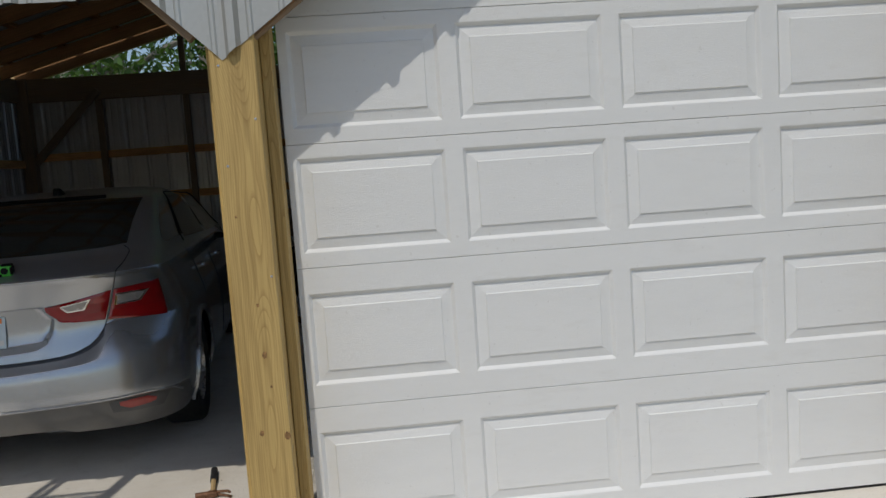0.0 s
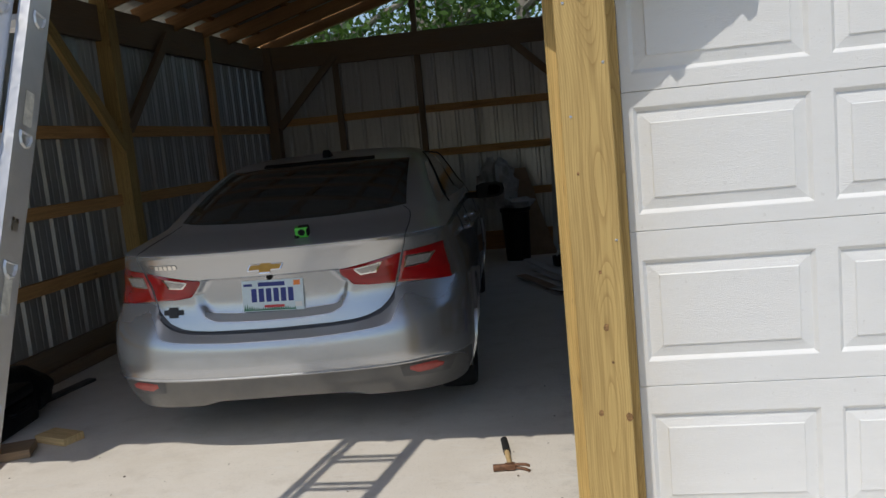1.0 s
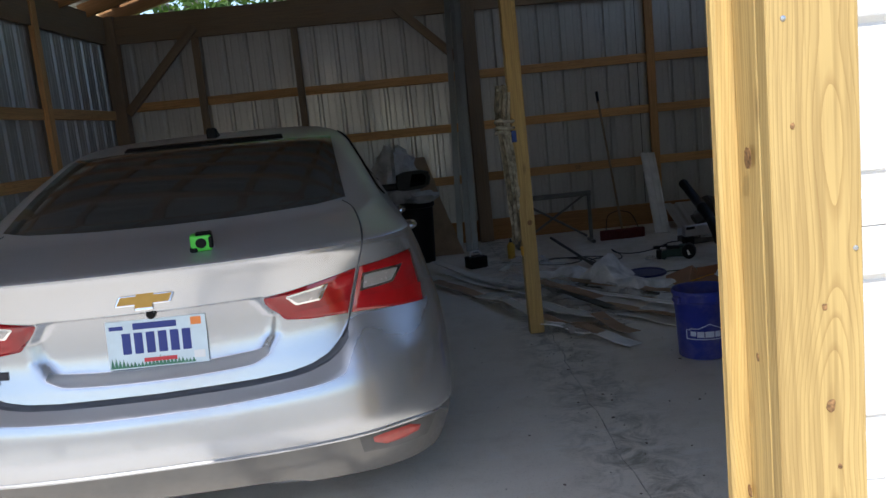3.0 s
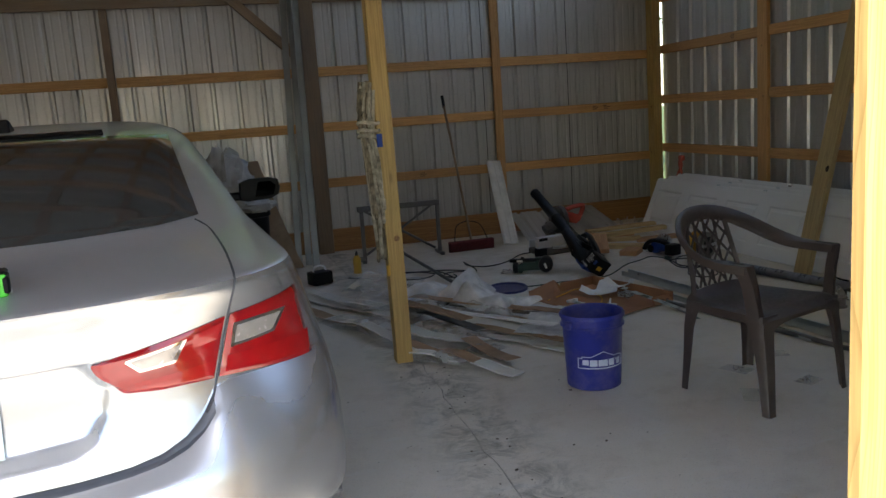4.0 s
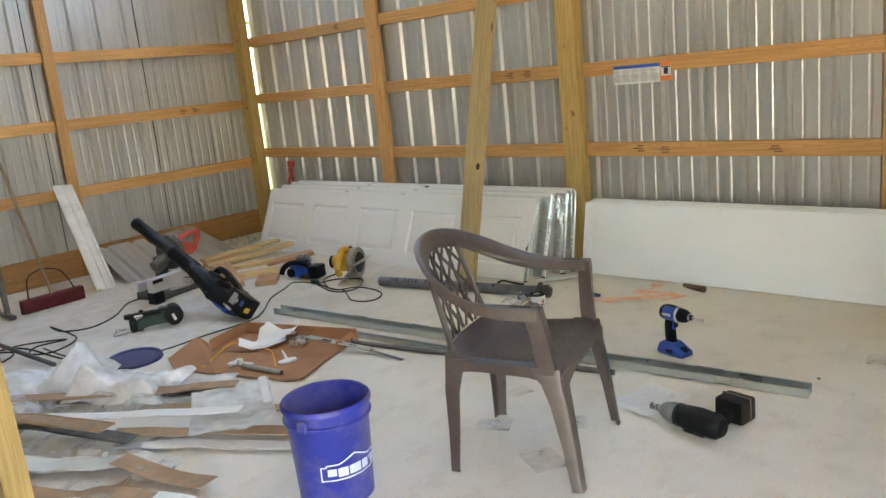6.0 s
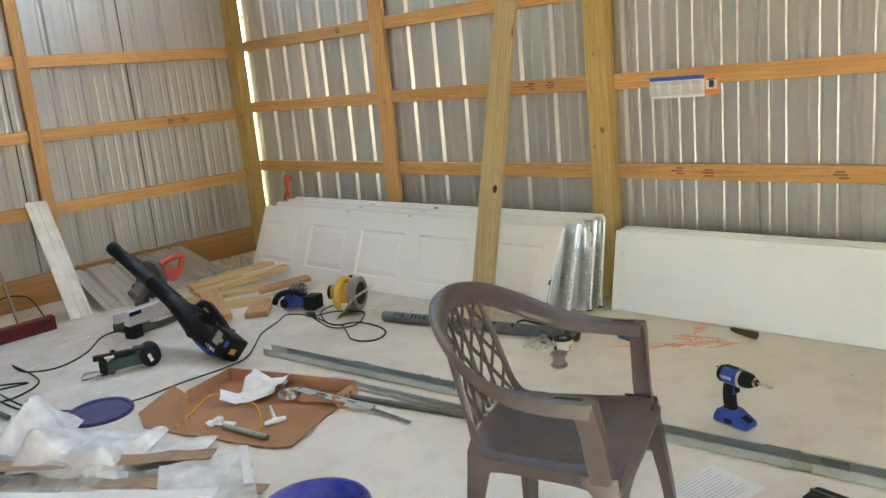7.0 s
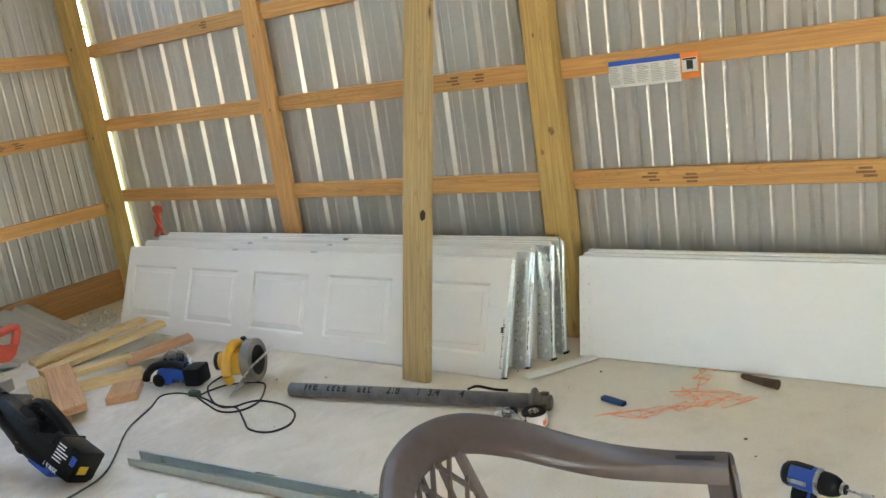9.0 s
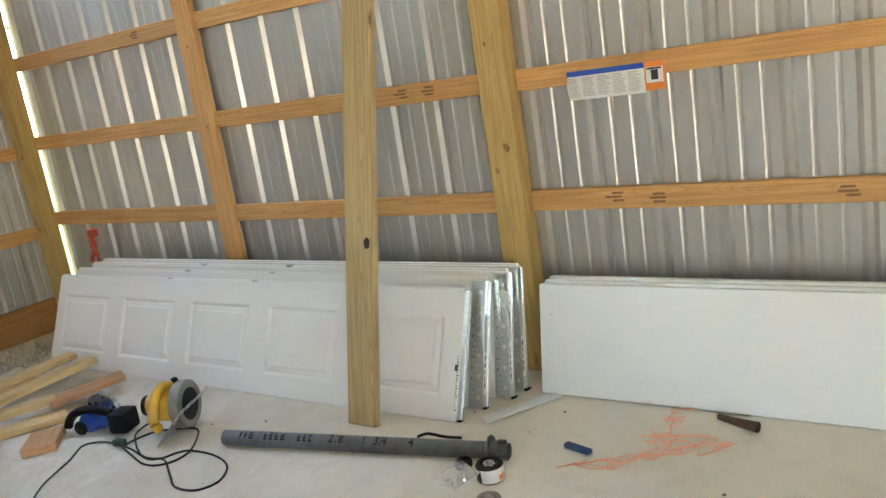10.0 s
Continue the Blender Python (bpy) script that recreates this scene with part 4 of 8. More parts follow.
def tinted_glass():
    m, p = base_mat("tinted_glass")
    v = coords(m)
    wire(m, ramp(m, noise_tex(m, v, 6.0, 5.0), [(0.3, (0.045, 0.049, 0.048)), (0.8, (0.085, 0.088, 0.085))]), p.inputs["Base Color"])
    wire(m, ramp(m, noise_tex(m, v, 11.0, 6.0), [(0.35, (0.03,) * 3), (0.8, (0.13,) * 3)]), p.inputs["Roughness"])
    p.inputs["Transmission Weight"].default_value = 0.25
    p.inputs["IOR"].default_value = 1.52
    return m


M_LENS, M_GLASS = lens_red(), tinted_glass()
M_CORE = simple("bright_red_lens", (0.36, 0.006, 0.009), 0.15, 0, 0.08, 30.0, 0.02, 1.0)
M_DARKTRIM = simple("dark_bumper_trim", (0.10, 0.10, 0.10), 0.5, 0, 0.15, 12.0, 0.15)
M_CLEARLENS = simple("clear_lens", (0.42, 0.40, 0.38), 0.22, 0.4, 0.06, 30.0, 0.04, 1.0)
M_VALANCE = simple("grey_valance", (0.15, 0.15, 0.148), 0.36, 0.4, 0.10, 5.0, 0.0, 0.3, 0.12)
M_REFLECTOR = simple("dusty_reflector", (0.42, 0.07, 0.06), 0.35, 0, 0.12, 30.0, 0.05, 0.5)
M_GOLD = simple("gold_badge", (0.50, 0.27, 0.045), 0.40, 0.4, 0.1, 20.0, 0.05)
M_SEAM = simple("shut_line", (0.045, 0.048, 0.058), 0.6, 0, 0.1, 20, 0.0)
# shade of the gap under the boot lid, put into the colour
M_LIDGAP_SHADE = simple("lid_gap_painted_shade", (0.17, 0.175, 0.19), 0.45, 0.3, 0.1, 20, 0.0)
M_PLATE = simple("plate_enamel", (0.62, 0.72, 0.76), 0.4, 0, 0.08, 14.0, 0.05)
M_NAVY = simple("navy_print", (0.02, 0.035, 0.20), 0.5, 0, 0.05, 14.0, 0.0)
M_FOREST = simple("green_print", (0.05, 0.18, 0.11), 0.5, 0, 0.2, 30.0, 0.0)
M_ORANGE = simple("orange_print", (0.80, 0.24, 0.05), 0.5, 0, 0.05, 14.0, 0.0)
M_REDPRINT = simple("red_print", (0.55, 0.04, 0.05), 0.5, 0, 0.05, 14.0, 0.0)

car = thing("car", "dusty silver sedan parked nose-in under the lean bay", "car", Matrix.Translation((-2.0, 4.755, 0)) @ pose(0, 0, 0, 0, 0, 4.6) @ Matrix.Diagonal((0.975, 0.975, 0.975, 1)))
body = part("body", car_body(), [M_PAINT, M_VALANCE, M_LIDGAP_SHADE], car, "dusty metallic silver bodywork", smooth=True)
# rear window with black edge, and the roof lip light over it
part("rear_window", skin_loft([(-0.630, 1.150), (-0.52, 1.140), (-0.25, 1.132), (0, 1.130), (0.25, 1.132), (0.52, 1.140), (0.630, 1.150)], [(-0.585, 1.384), (-0.3, 1.394), (0, 1.397), (0.3, 1.394), (0.585, 1.384)], 44, 24, 0.003, 0.003), M_GLASS, car, "dark tinted dusty rear glass", smooth=True)
b = bmesh.new()
pts = [Vector((x, tail_y(x, 1.402) - 0.008, 1.404 + 0.002)) for x in np.linspace(-0.36, 0.36, 21)]
sweep(b, pts, [(-0.02, -0.004), (0.02, -0.004), (0.02, 0.006), (-0.02, 0.008)], (0, -0.3, 1))
part("brake_light_strip", b, M_BLACK, car, "black strip above the rear glass")
b = bmesh.new()
pts = [Vector((x, tail_y(x, 1.408) - 0.004, 1.416)) for x in np.linspace(-0.24, 0.24, 13)]
sweep(b, pts, [(-0.008, -0.003), (0.008, -0.003), (0.008, 0.004), (-0.008, 0.004)], (0, -0.3, 1))
part("brake_lens", b, M_CLEARLENS, car, "pale centre brake lens")
# boot lid seams
for side in (1, -1):
    part("boot_seam", tail_line([(0.618, 1.142), (0.652, 1.118), (0.672, 1.085), (0.674, 1.055), (0.664, 1.01), (0.650, 0.965), (0.634, 0.91), (0.610, 0.825), (0.594, 0.775), (0.572, 0.742)], 0.0032, -0.0012, side), M_SEAM, car)
    lamp = part("tail_light", skin_loft([(0.346, 0.902), (0.366, 0.872), (0.404, 0.828), (0.48, 0.818), (0.600, 0.814)], [(0.348, 0.908), (0.44, 0.921), (0.54, 0.939), (0.641, 0.959)], 26, 12, 0.002, 0.008, side), M_LENS, car, "red inner tail light with a clear insert", smooth=True)
    rim = part("insert_rim", skin_loft([(0.412, 0.901), (0.440, 0.872), (0.515, 0.876), (0.520, 0.880)], [(0.414, 0.906), (0.46, 0.914), (0.50, 0.921), (0.548, 0.930)], 16, 6, 0.0104, 0.0012, side), M_CHROME, lamp, "bright rim of the clear lens", smooth=True)
    part("clear_insert", skin_loft([(0.424, 0.899), (0.444, 0.879), (0.508, 0.882), (0.512, 0.884)], [(0.426, 0.902), (0.46, 0.908), (0.50, 0.914), (0.534, 0.921)], 16, 5, 0.0122, 0.001, side), M_CLEARLENS, lamp, "ribbed clear reverse lens", smooth=True)
    part("lamp_core", skin_loft([(0.556, 0.900), (0.614, 0.910)], [(0.562, 0.936), (0.630, 0.950)], 8, 4, 0.0105, 0.001, side), M_CORE, lamp, "bright red upper reflector", smooth=True)
    part("lamp_core", skin_loft([(0.43, 0.832), (0.50, 0.826), (0.596, 0.824)], [(0.425, 0.850), (0.50, 0.852), (0.602, 0.858)], 12, 3, 0.0105, 0.0008, side), M_CORE, lamp, "bright red light guide", smooth=True)
    lamp = part("tail_light", skin_loft([(0.612, 0.814), (0.70, 0.806), (0.78, 0.798), (0.866, 0.790)], [(0.654, 0.961), (0.72, 0.966), (0.79, 0.972), (0.836, 0.976)], 26, 12, 0.002, 0.008, side), M_LENS, car, "red outer tail light wrapping the corner", smooth=True)
    part("insert_rim", skin_loft([(0.643, 0.880), (0.70, 0.882), (0.755, 0.885)], [(0.656, 0.940), (0.72, 0.941), (0.792, 0.938)], 16, 6, 0.0104, 0.0012, side), M_CHROME, lamp, "bright rim of the clear lens", smooth=True)
    part("clear_insert", skin_loft([(0.652, 0.888), (0.70, 0.889), (0.748, 0.892)], [(0.662, 0.933), (0.72, 0.934), (0.776, 0.931)], 16, 5, 0.0122, 0.001, side), M_CLEARLENS, lamp, "ribbed clear indicator lens", smooth=True)
    part("lamp_core", skin_loft([(0.626, 0.824), (0.74, 0.812), (0.850, 0.802)], [(0.634, 0.862), (0.74, 0.856), (0.852, 0.852)], 14, 3, 0.0105, 0.0008, side), M_CORE, lamp, "bright red light guide", smooth=True)
    part("bumper_corner_trim", skin_loft([(0.60, 0.352), (0.70, 0.342), (0.82, 0.340)], [(0.59, 0.414), (0.70, 0.414), (0.86, 0.410)], 18, 6, 0.002, 0.002, side), M_DARKTRIM, car, "dark recess round the reflector", smooth=True)
    part("bumper_reflector", skin_loft([(0.636, 0.384), (0.676, 0.364), (0.74, 0.366), (0.790, 0.374)], [(0.634, 0.404), (0.70, 0.410), (0.76, 0.410), (0.798, 0.392)], 16, 5, 0.004, 0.005, side), M_REFLECTOR, car, "dusty pink-red bumper reflector", smooth=True)
    part("bumper_lip", tail_line([(0.0, 0.434), (0.3, 0.435), (0.6, 0.436), (0.76, 0.440), (0.86, 0.425), (0.905, 0.385)], 0.006, 0.003, side), M_PAINT, car, smooth=True)
# badge: plain bow-tie shape
badge = bmesh.new()
bow = [(-0.104, -0.017), (-0.036, -0.017), (-0.036, -0.034), (0.028, -0.034), (0.030, -0.017), (0.088, -0.017), (0.104, 0.017), (0.036, 0.017), (0.036, 0.034), (-0.028, 0.034), (-0.030, 0.017), (-0.088, 0.017)]
prism(badge, [(x * 0.87, z * 0.95) for x, z in bow], 0.008, None, 0.002)
m_badge = Matrix.Translation((0, tail_y(0, 0.957) - 0.010, 0.958)) @ pose(0, 0, 0, -16)
bd = part("badge", badge, M_CHROME, car, "chrome-edged plain gold badge", m_badge)
part("badge_face", prism(bmesh.new(), [(x * 0.79, z * 0.72) for x, z in bow], 0.004, pose(0, -0.003, 0)), M_GOLD, bd, "gold face")
# two illegible marks on the lid
mk = bmesh.new()
for k in range(6):
    box(mk, (-0.60 + 0.026 * k, 0, 0.0), (-0.579 + 0.026 * k, 0.003, 0.024), 0.001)
bmesh.ops.translate(mk, verts=mk.verts[:], vec=(0, 0, 0.972))
for v in mk.verts:
    v.co.y += tail_y(v.co.x, v.co.z) - 0.005
part("lid_mark", mk, M_CHROME, car, "small chrome lettering strip")
mk = bmesh.new()
box(mk, (-0.565, 0, 0.745), (-0.455, 0.002, 0.770), 0.001)
box(mk, (-0.535, -0.001, 0.732), (-0.485, 0.002, 0.783), 0.001)
for v in mk.verts:
    v.co.y += tail_y(v.co.x, v.co.z) - 0.004
part("dealer_sticker", mk, M_INK, car, "small black dealer sticker")
# number plate with plain bars
yp = tail_y(0, 0.80)
plate = part("number_plate", blk((-0.152, 0, -0.076), (0.152, 0.003, 0.076), 0.001), M_PLATE, car, "pale blue-green number plate with plain bars", Matrix.Translation((0.004, yp - 0.014, 0.808)) @ pose(0, 0, 0, -4, 1.5))
for k in range(6):
    x = -0.106 + 0.0365 * k
    part("bar", blk((x, -0.0012, -0.030), (x + 0.026, 0, 0.036)), M_NAVY, plate)
part("bar", blk((-0.07, -0.0012, 0.046), (0.062, 0, 0.066)), M_NAVY, plate)
part("bar", blk((-0.142, -0.0012, 0.048), (-0.10, 0, 0.060)), M_NAVY, plate)
part("sticker", blk((0.106, -0.0014, 0.046), (0.138, 0, 0.070)), M_ORANGE, plate, "orange renewal sticker")
part("sticker", blk((0.108, -0.0014, -0.060), (0.142, 0, -0.036)), M_PAPER, plate, "white county sticker")
part("bar", blk((-0.045, -0.0014, -0.058), (0.055, 0, -0.046)), M_REDPRINT, plate, "red strip")
b = bmesh.new()
rr = random.Random(8)
for k in range(26):
    x = -0.148 + 0.0112 * k
    hgt = 0.012 + 0.018 * abs(math.cos(k * 0.23)) ** 2 + rr.uniform(0, 0.006)
    if x < 0.105:
        prism(b, [(x, -0.072), (x + 0.013, -0.072), (x + 0.0065, -0.072 + hgt)], 0.001, pose(0, -0.0012, 0))
part("tree_print", b, M_FOREST, plate, "printed green tree line")
part("camera_lens", lathe(bmesh.new(), [(0.014, 0), (0.014, 0.012), (0.006, 0.016)], 12, Matrix.Translation((0.0, yp - 0.016, 0.900)) @ pose(0, 0, 0, 90)), M_BLACK, car, "rear camera under the badge")
# roof fin
fin = bmesh.new()
prism(fin, [(-0.10, 0.0), (0.09, 0.0), (-0.06, 0.055), (-0.085, 0.058)], 0.05, Matrix.Translation((0.025, 1.80, 1.425)) @ pose(0, 0, 0, 0, 0, 90), 0.008)
part("roof_fin", fin, M_BLACK, car, "black shark-fin aerial")
# side glass, pillars, seams, mirrors, handles
for side in (1, -1):
    part("side_window", flank_patch(quad_rows((1.62, 1.10), (2.56, 1.075), (2.50, 1.375), (1.98, 1.385)), 0.004, side), M_GLASS, car, "dark rear side window", smooth=True)
    part("side_window", flank_patch(quad_rows((2.66, 1.072), (3.48, 1.06), (3.02, 1.345), (2.60, 1.375)), 0.004, side), M_GLASS, car, "dark front side window", smooth=True)
    b = bmesh.new()
    rail = [(1.50, 1.085), (1.75, 1.24), (2.0, 1.392), (2.3, 1.40), (2.7, 1.385), (3.08, 1.345), (3.5, 1.075)]
    sweep(b, [Vector((side * (flank_x(p.y, p.z) + 0.004), p.y, p.z)) for p in curve_points([(0, y, z) for y, z in rail], 8)], circle(0.005, 6), (side, 0, 0.5))
    part("window_trim", b, M_BLACK, car)
    for ys in ((1.32, 0.74), (2.08, 0.35), (3.40, 0.35)):
        b = bmesh.new()
        sweep(b, [Vector((side * (flank_x(ys[0], z) + 0.0005), ys[0] + (0.05 * math.sin(z * 3)), z)) for z in np.linspace(ys[1], 1.05, 12)], circle(0.0035, 6), (0, 1, 0))
        part("door_seam", b, M_SEAM, car)
    for yh in (1.50, 2.27):
        b = bmesh.new()
        tube(b, [(side * (flank_x(yh, 0.93) - 0.004), yh - 0.10, 0.918), (side * (flank_x(yh, 0.93) + 0.042), yh - 0.07, 0.921), (side * (flank_x(yh, 0.93) + 0.046), yh + 0.07, 0.921), (side * (flank_x(yh, 0.93) - 0.004), yh + 0.10, 0.918)], 0.0125, 8)
        part("door_handle", b, M_CHROME, car, "silver door handle", smooth=True)
    mm = Matrix.Translation((side * 1.058, 2.865, 1.042))
    b = bmesh.new()
    rings(b, [[(sx * 0.115 * k + side * 0.012 * (1 - k), 0.075 * t, sz * k) for sx, sz in ((-1, -0.035), (-0.97, -0.065), (-0.6, -0.078), (0.5, -0.07), (0.9, -0.045), (1, 0.0), (0.93, 0.055), (0.5, 0.075), (-0.5, 0.072), (-0.95, 0.05))] for t, k in ((-0.55, 0.94), (-0.4, 1.0), (0.5, 0.92), (1.0, 0.55))])
    bmesh.ops.recalc_face_normals(b, faces=b.faces[:])
    mir = part("door_mirror", b, simple("mirror_shell_gloss", (0.004, 0.005, 0.005), 0.40, 0, 0.1, 8.0, 0.02, 0, 0, 0.12), car, "black door mirror", mm @ Matrix.Diagonal((1, 1, 0.85, 1)), smooth=True)
    # a dark reflection is painted into the colour of the mirror glass
    part("mirror_glass", prism(bmesh.new(), [(-0.09, -0.03), (-0.08, -0.052), (0.075, -0.04), (0.088, 0.02), (0.06, 0.048), (-0.08, 0.045)], 0.003, pose(0, -0.046, 0) @ pose(0, 0, 0, -4, 0, -16 * side)), simple("mirror_dark_reflection", (0.030, 0.032, 0.032), 0.05, 1.0, 0.02, 5, 0), mir, "mirror glass")
    part("mirror_arm", blk((side * 0.905 - 0.08, 2.855, 0.985), (side * 0.905 + 0.08, 2.925, 1.03), 0.012), M_BLACK, car)


def wheel(side):
    tyre = bmesh.new()
    lathe(tyre, [(0.21, -0.10), (0.27, -0.112), (0.315, -0.108), (0.331, -0.085), (0.334, 0.0), (0.331, 0.085), (0.315, 0.108), (0.27, 0.112), (0.21, 0.10), (0.205, 0.0)], 40, pose(0, 0, 0, 0, 90), False)
    rim = bmesh.new()
    lathe(rim, [(0.222, 0.098), (0.205, 0.096), (0.195, 0.05), (0.19, -0.09), (0.215, -0.098)], 40, pose(0, 0, 0, 0, 90), False)
    lathe(rim, [(0.04, 0.085), (0.055, 0.08), (0.06, 0.05), (0.03, 0.04)], 20, pose(0, 0, 0, 0, 90))
    for k in range(10):
        box(rim, (0.055, -0.014, 0.0), (0.088, 0.014, 0.205), 0.006, pose(0, 0, 0, 36 * k))
    lathe(rim, [(0.02, 0.0), (0.195, 0.0)], 30, pose(0.0, 0, 0, 0, 90), False)
    return tyre, rim


for side in (1, -1):
    for wy, wz in WHEELS:
        m = Matrix.Translation((side * 0.805, wy, wz)) @ pose(0, 0, 0, 0, 0, 0 if side > 0 else 180)
        t, r = wheel(side)
        ob = part("wheel", t, M_RUBBER, car, "black tyre on a silver wheel", m, smooth=True)
        part("rim", r, M_STEEL, ob, "silver alloy rim", smooth=True)
        b = bmesh.new()
        arc = [Vector((side * (flank_x(wy + 0.364 * math.cos(a), max(wz + 0.364 * math.sin(a), 0.24)) + 0.002), wy + 0.364 * math.cos(a), wz + 0.364 * math.sin(a))) for a in np.linspace(-0.32, math.pi + 0.32, 40)]
        sweep(b, arc, [(-0.014, -0.010), (0.014, -0.010), (0.014, 0.010), (-0.014, 0.010)], (side, 0, 0))
        part("wheel_arch", b, M_PAINT, car, smooth=True)
        b = bmesh.new()
        lo = [(side * 0.86, wy + 0.385 * math.cos(a), wz + 0.385 * math.sin(a)) for a in np.linspace(-0.4, math.pi + 0.4, 24)]
        rings(b, [lo, [(side * 0.52, y, z) for x, y, z in lo]], False, False)
        part("wheel_well", b, M_RUBBER, car)
        part("wheel_well_back", blk((side * 0.52 - 0.01, wy - 0.38, 0.2), (side * 0.52 + 0.01, wy + 0.38, 0.74)), M_RUBBER, car)
part("underbody", blk((-0.76, 0.55, 0.215), (0.76, 4.5, 0.26), 0.01), M_RUBBER, car, "dark underbody")


# ---- leaning door sections and flat panels on the east side ----
def lean_frame(y0, xb, xt, zt):
    """Pose whose x runs along -y from y0, z up the leaning face, y to the wall."""
    up = Vector((xt - xb, 0, zt)).normalized()
    x = Vector((0, -1, 0))
    m = Matrix((x, up.cross(x), up)).transposed().to_4x4()
    m.translation = Vector((xb, y0, 0.006))
    return m


LEN_A, H_A = 3.03, 0.553


def end_cap(h, t=0.045, flange=True):
    """Galvanised end stile: a web over the end, wrapped onto the face as a flange."""
    b = bmesh.new()
    box(b, (0.0, -0.001, 0.0), (0.003, t, h), 0.0006)
    box(b, (0.0, t - 0.003, 0.0), (0.010, t, h), 0.0008)
    if flange:
        box(b, (-0.060, -0.006, 0.0), (0.003, -0.003, h), 0.0006)
        box(b, (0.0, -0.006, 0.0), (0.010, -0.001, h), 0.0012)
        box(b, (-0.064, -0.003, 0.0), (-0.060, 0.0, h), 0.0006)
    return b


def slot_marks(h):
    """Punched dots and short slots down the flange."""
    b = bmesh.new()
    for k in range(19):
        lathe(b, [(0.0022, 0.0), (0.0020, 0.0008)], 8, Matrix.Translation((-0.038 + 0.012 * (k % 3 == 0), -0.006, 0.05 + k * (h - 0.09) / 19)) @ pose(0, 0, 0, 90))
    for k in range(7):
        z = 0.12 + 0.045 * k
        box(b, (-0.050, -0.0068, z), (-0.046, -0.006, z + 0.009))
    return b


M_PRINT = simple("sticker_print", (0.04, 0.04, 0.045), 0.6, 0, 0.1, 40, 0)
m_first = None
for i, (xb, xt, y0, deep) in enumerate(((2.765, 2.985, 10.68, 0.036), (2.900, 3.075, 10.635, 0.042), (3.020, 3.140, 10.565, 0.042), (3.108, 3.200, 10.545, 0.042))):
    zt = math.sqrt(H_A ** 2 - (xt - xb) ** 2)
    sec = thing("door_panel", "white stamped steel door section leaning on the metal wall", "door panel", lean_frame(y0, xb, xt, zt), "stacked door sections")
    part("face", door_section(H_A, 0.075, 0.600, 5, LEN_A, 0.46, 0.34, 0.115, 0.042), M_DOOR2, sec)
    for k in range(5):
        mm = pose(0.075 + 0.600 * k, 0, H_A - 0.115 - 0.34)
        if m_first is None:
            m_first = part("panel", door_panel(0.46, 0.34, 0.046, 0.010, 0.009), M_DOOR2, sec, "", mm).data
        else:
            ob = new("panel", m_first)
            ob.parent, ob.matrix_basis = sec, mm
    part("top_tongue", blk((0.0, 0.008, H_A), (LEN_A, 0.032, H_A + 0.012), 0.004), M_DOOR2, sec)
    cap = part("end_stile", end_cap(H_A - 0.012, deep, i > 0), M_ZINC, sec, "galvanised end stile", pose(LEN_A + 0.001, 0, 0.004))
    if i:
        for k in range(6):
            part("hole", lathe(bmesh.new(), [(0.0095, 0.0), (0.0090, 0.0010)], 16), M_WHITE, cap, "round foam-filled hole", Matrix.Translation((-0.014, -0.006, 0.045 + k * (H_A - 0.105) / 5)) @ pose(0, 0, 0, 90))
        part("slot", slot_marks(H_A - 0.012), M_PRINT, cap)
    part("corner_guard", blk((-0.02, 0.004, -0.004), (0.018, deep + 0.010, 0.004), 0.001), M_BLACK, cap, "black plastic corner guard")
    if i in (0, 1, 2):
        for xx in (1.05, 1.72):
            part("hinge_clip", blk((xx, 0.002, H_A - 0.004), (xx + 0.04, 0.03, H_A + 0.014), 0.002), M_ZINC, sec)
    rp = random.Random(i)
    if i:
        lb = part("sticker", blk((0.0030, 0.006, 0.06), (0.0036, deep - 0.008, 0.40)), M_PAPER, cap, "paper sticker strip")
        turn = Matrix.Translation((0.0038, 0.010, 0)) @ pose(0, 0, 0, 0, 0, 90)
        part("print", bars(bmesh.new(), 0.0, 0.24, 0.015, 0.39, 15, 0.6, 0.0006, 0.5, rp, turn), M_PRINT, lb)
        part("print", bars(bmesh.new(), 0.002, 0.08, 0.012, 0.225, 5, 0.25, 0.0006, 0.5, rp, turn), M_PRINT, lb)
    else:
        lb = part("sticker", blk((-0.012, -0.0056, 0.03), (0.006, -0.0042, H_A - 0.03)), M_WHITE, cap, "torn white sticker strip along the edge")
        part("print", bars(bmesh.new(), -0.010, 0.04, 0.004, 0.27, 21, 0.55, 0.0006, 0.9, rp, pose(0, -0.0058, 0)), M_PRINT, lb)
        part("print", blk((-0.020, -0.0066, 0.205), (-0.006, -0.0058, 0.232)), M_PRINT, lb, "black square mark")

M_FLAT = embossed_paint("smooth_white_paint", (0.76, 0.785, 0.785), 0.10, 0.06)
for i, (xb, xt, y0) in enumerate(((3.118, 3.215, 7.42), (3.164, 3.250, 7.410), (3.209, 3.286, 7.404))):
    H_F, LEN_F = 0.474 + 0.004 * i, 1.90
    sec = thing("flat_panel", "plain smooth white steel door section leaning on the wall", "door panel", lean_frame(y0, xb, xt, math.sqrt(H_F ** 2 - (xt - xb) ** 2)), "flat white sections")
    part("face", blk((0, 0, 0), (LEN_F, 0.038, H_F), 0.003), M_FLAT, sec)
    part("edge_stile", blk((0.0, -0.0016, 0.003), (0.075, 0.0, H_F - 0.003), 0.0005), M_FLAT, sec)
    for k in range(10):
        part("rivet", lathe(bmesh.new(), [(0.0035, 0), (0.003, 0.001)], 8), M_ZINC, sec, "", Matrix.Translation((0.022 + 0.028 * (k % 2), -0.0018, 0.05 + 0.042 * k)) @ pose(0, 0, 0, 90))
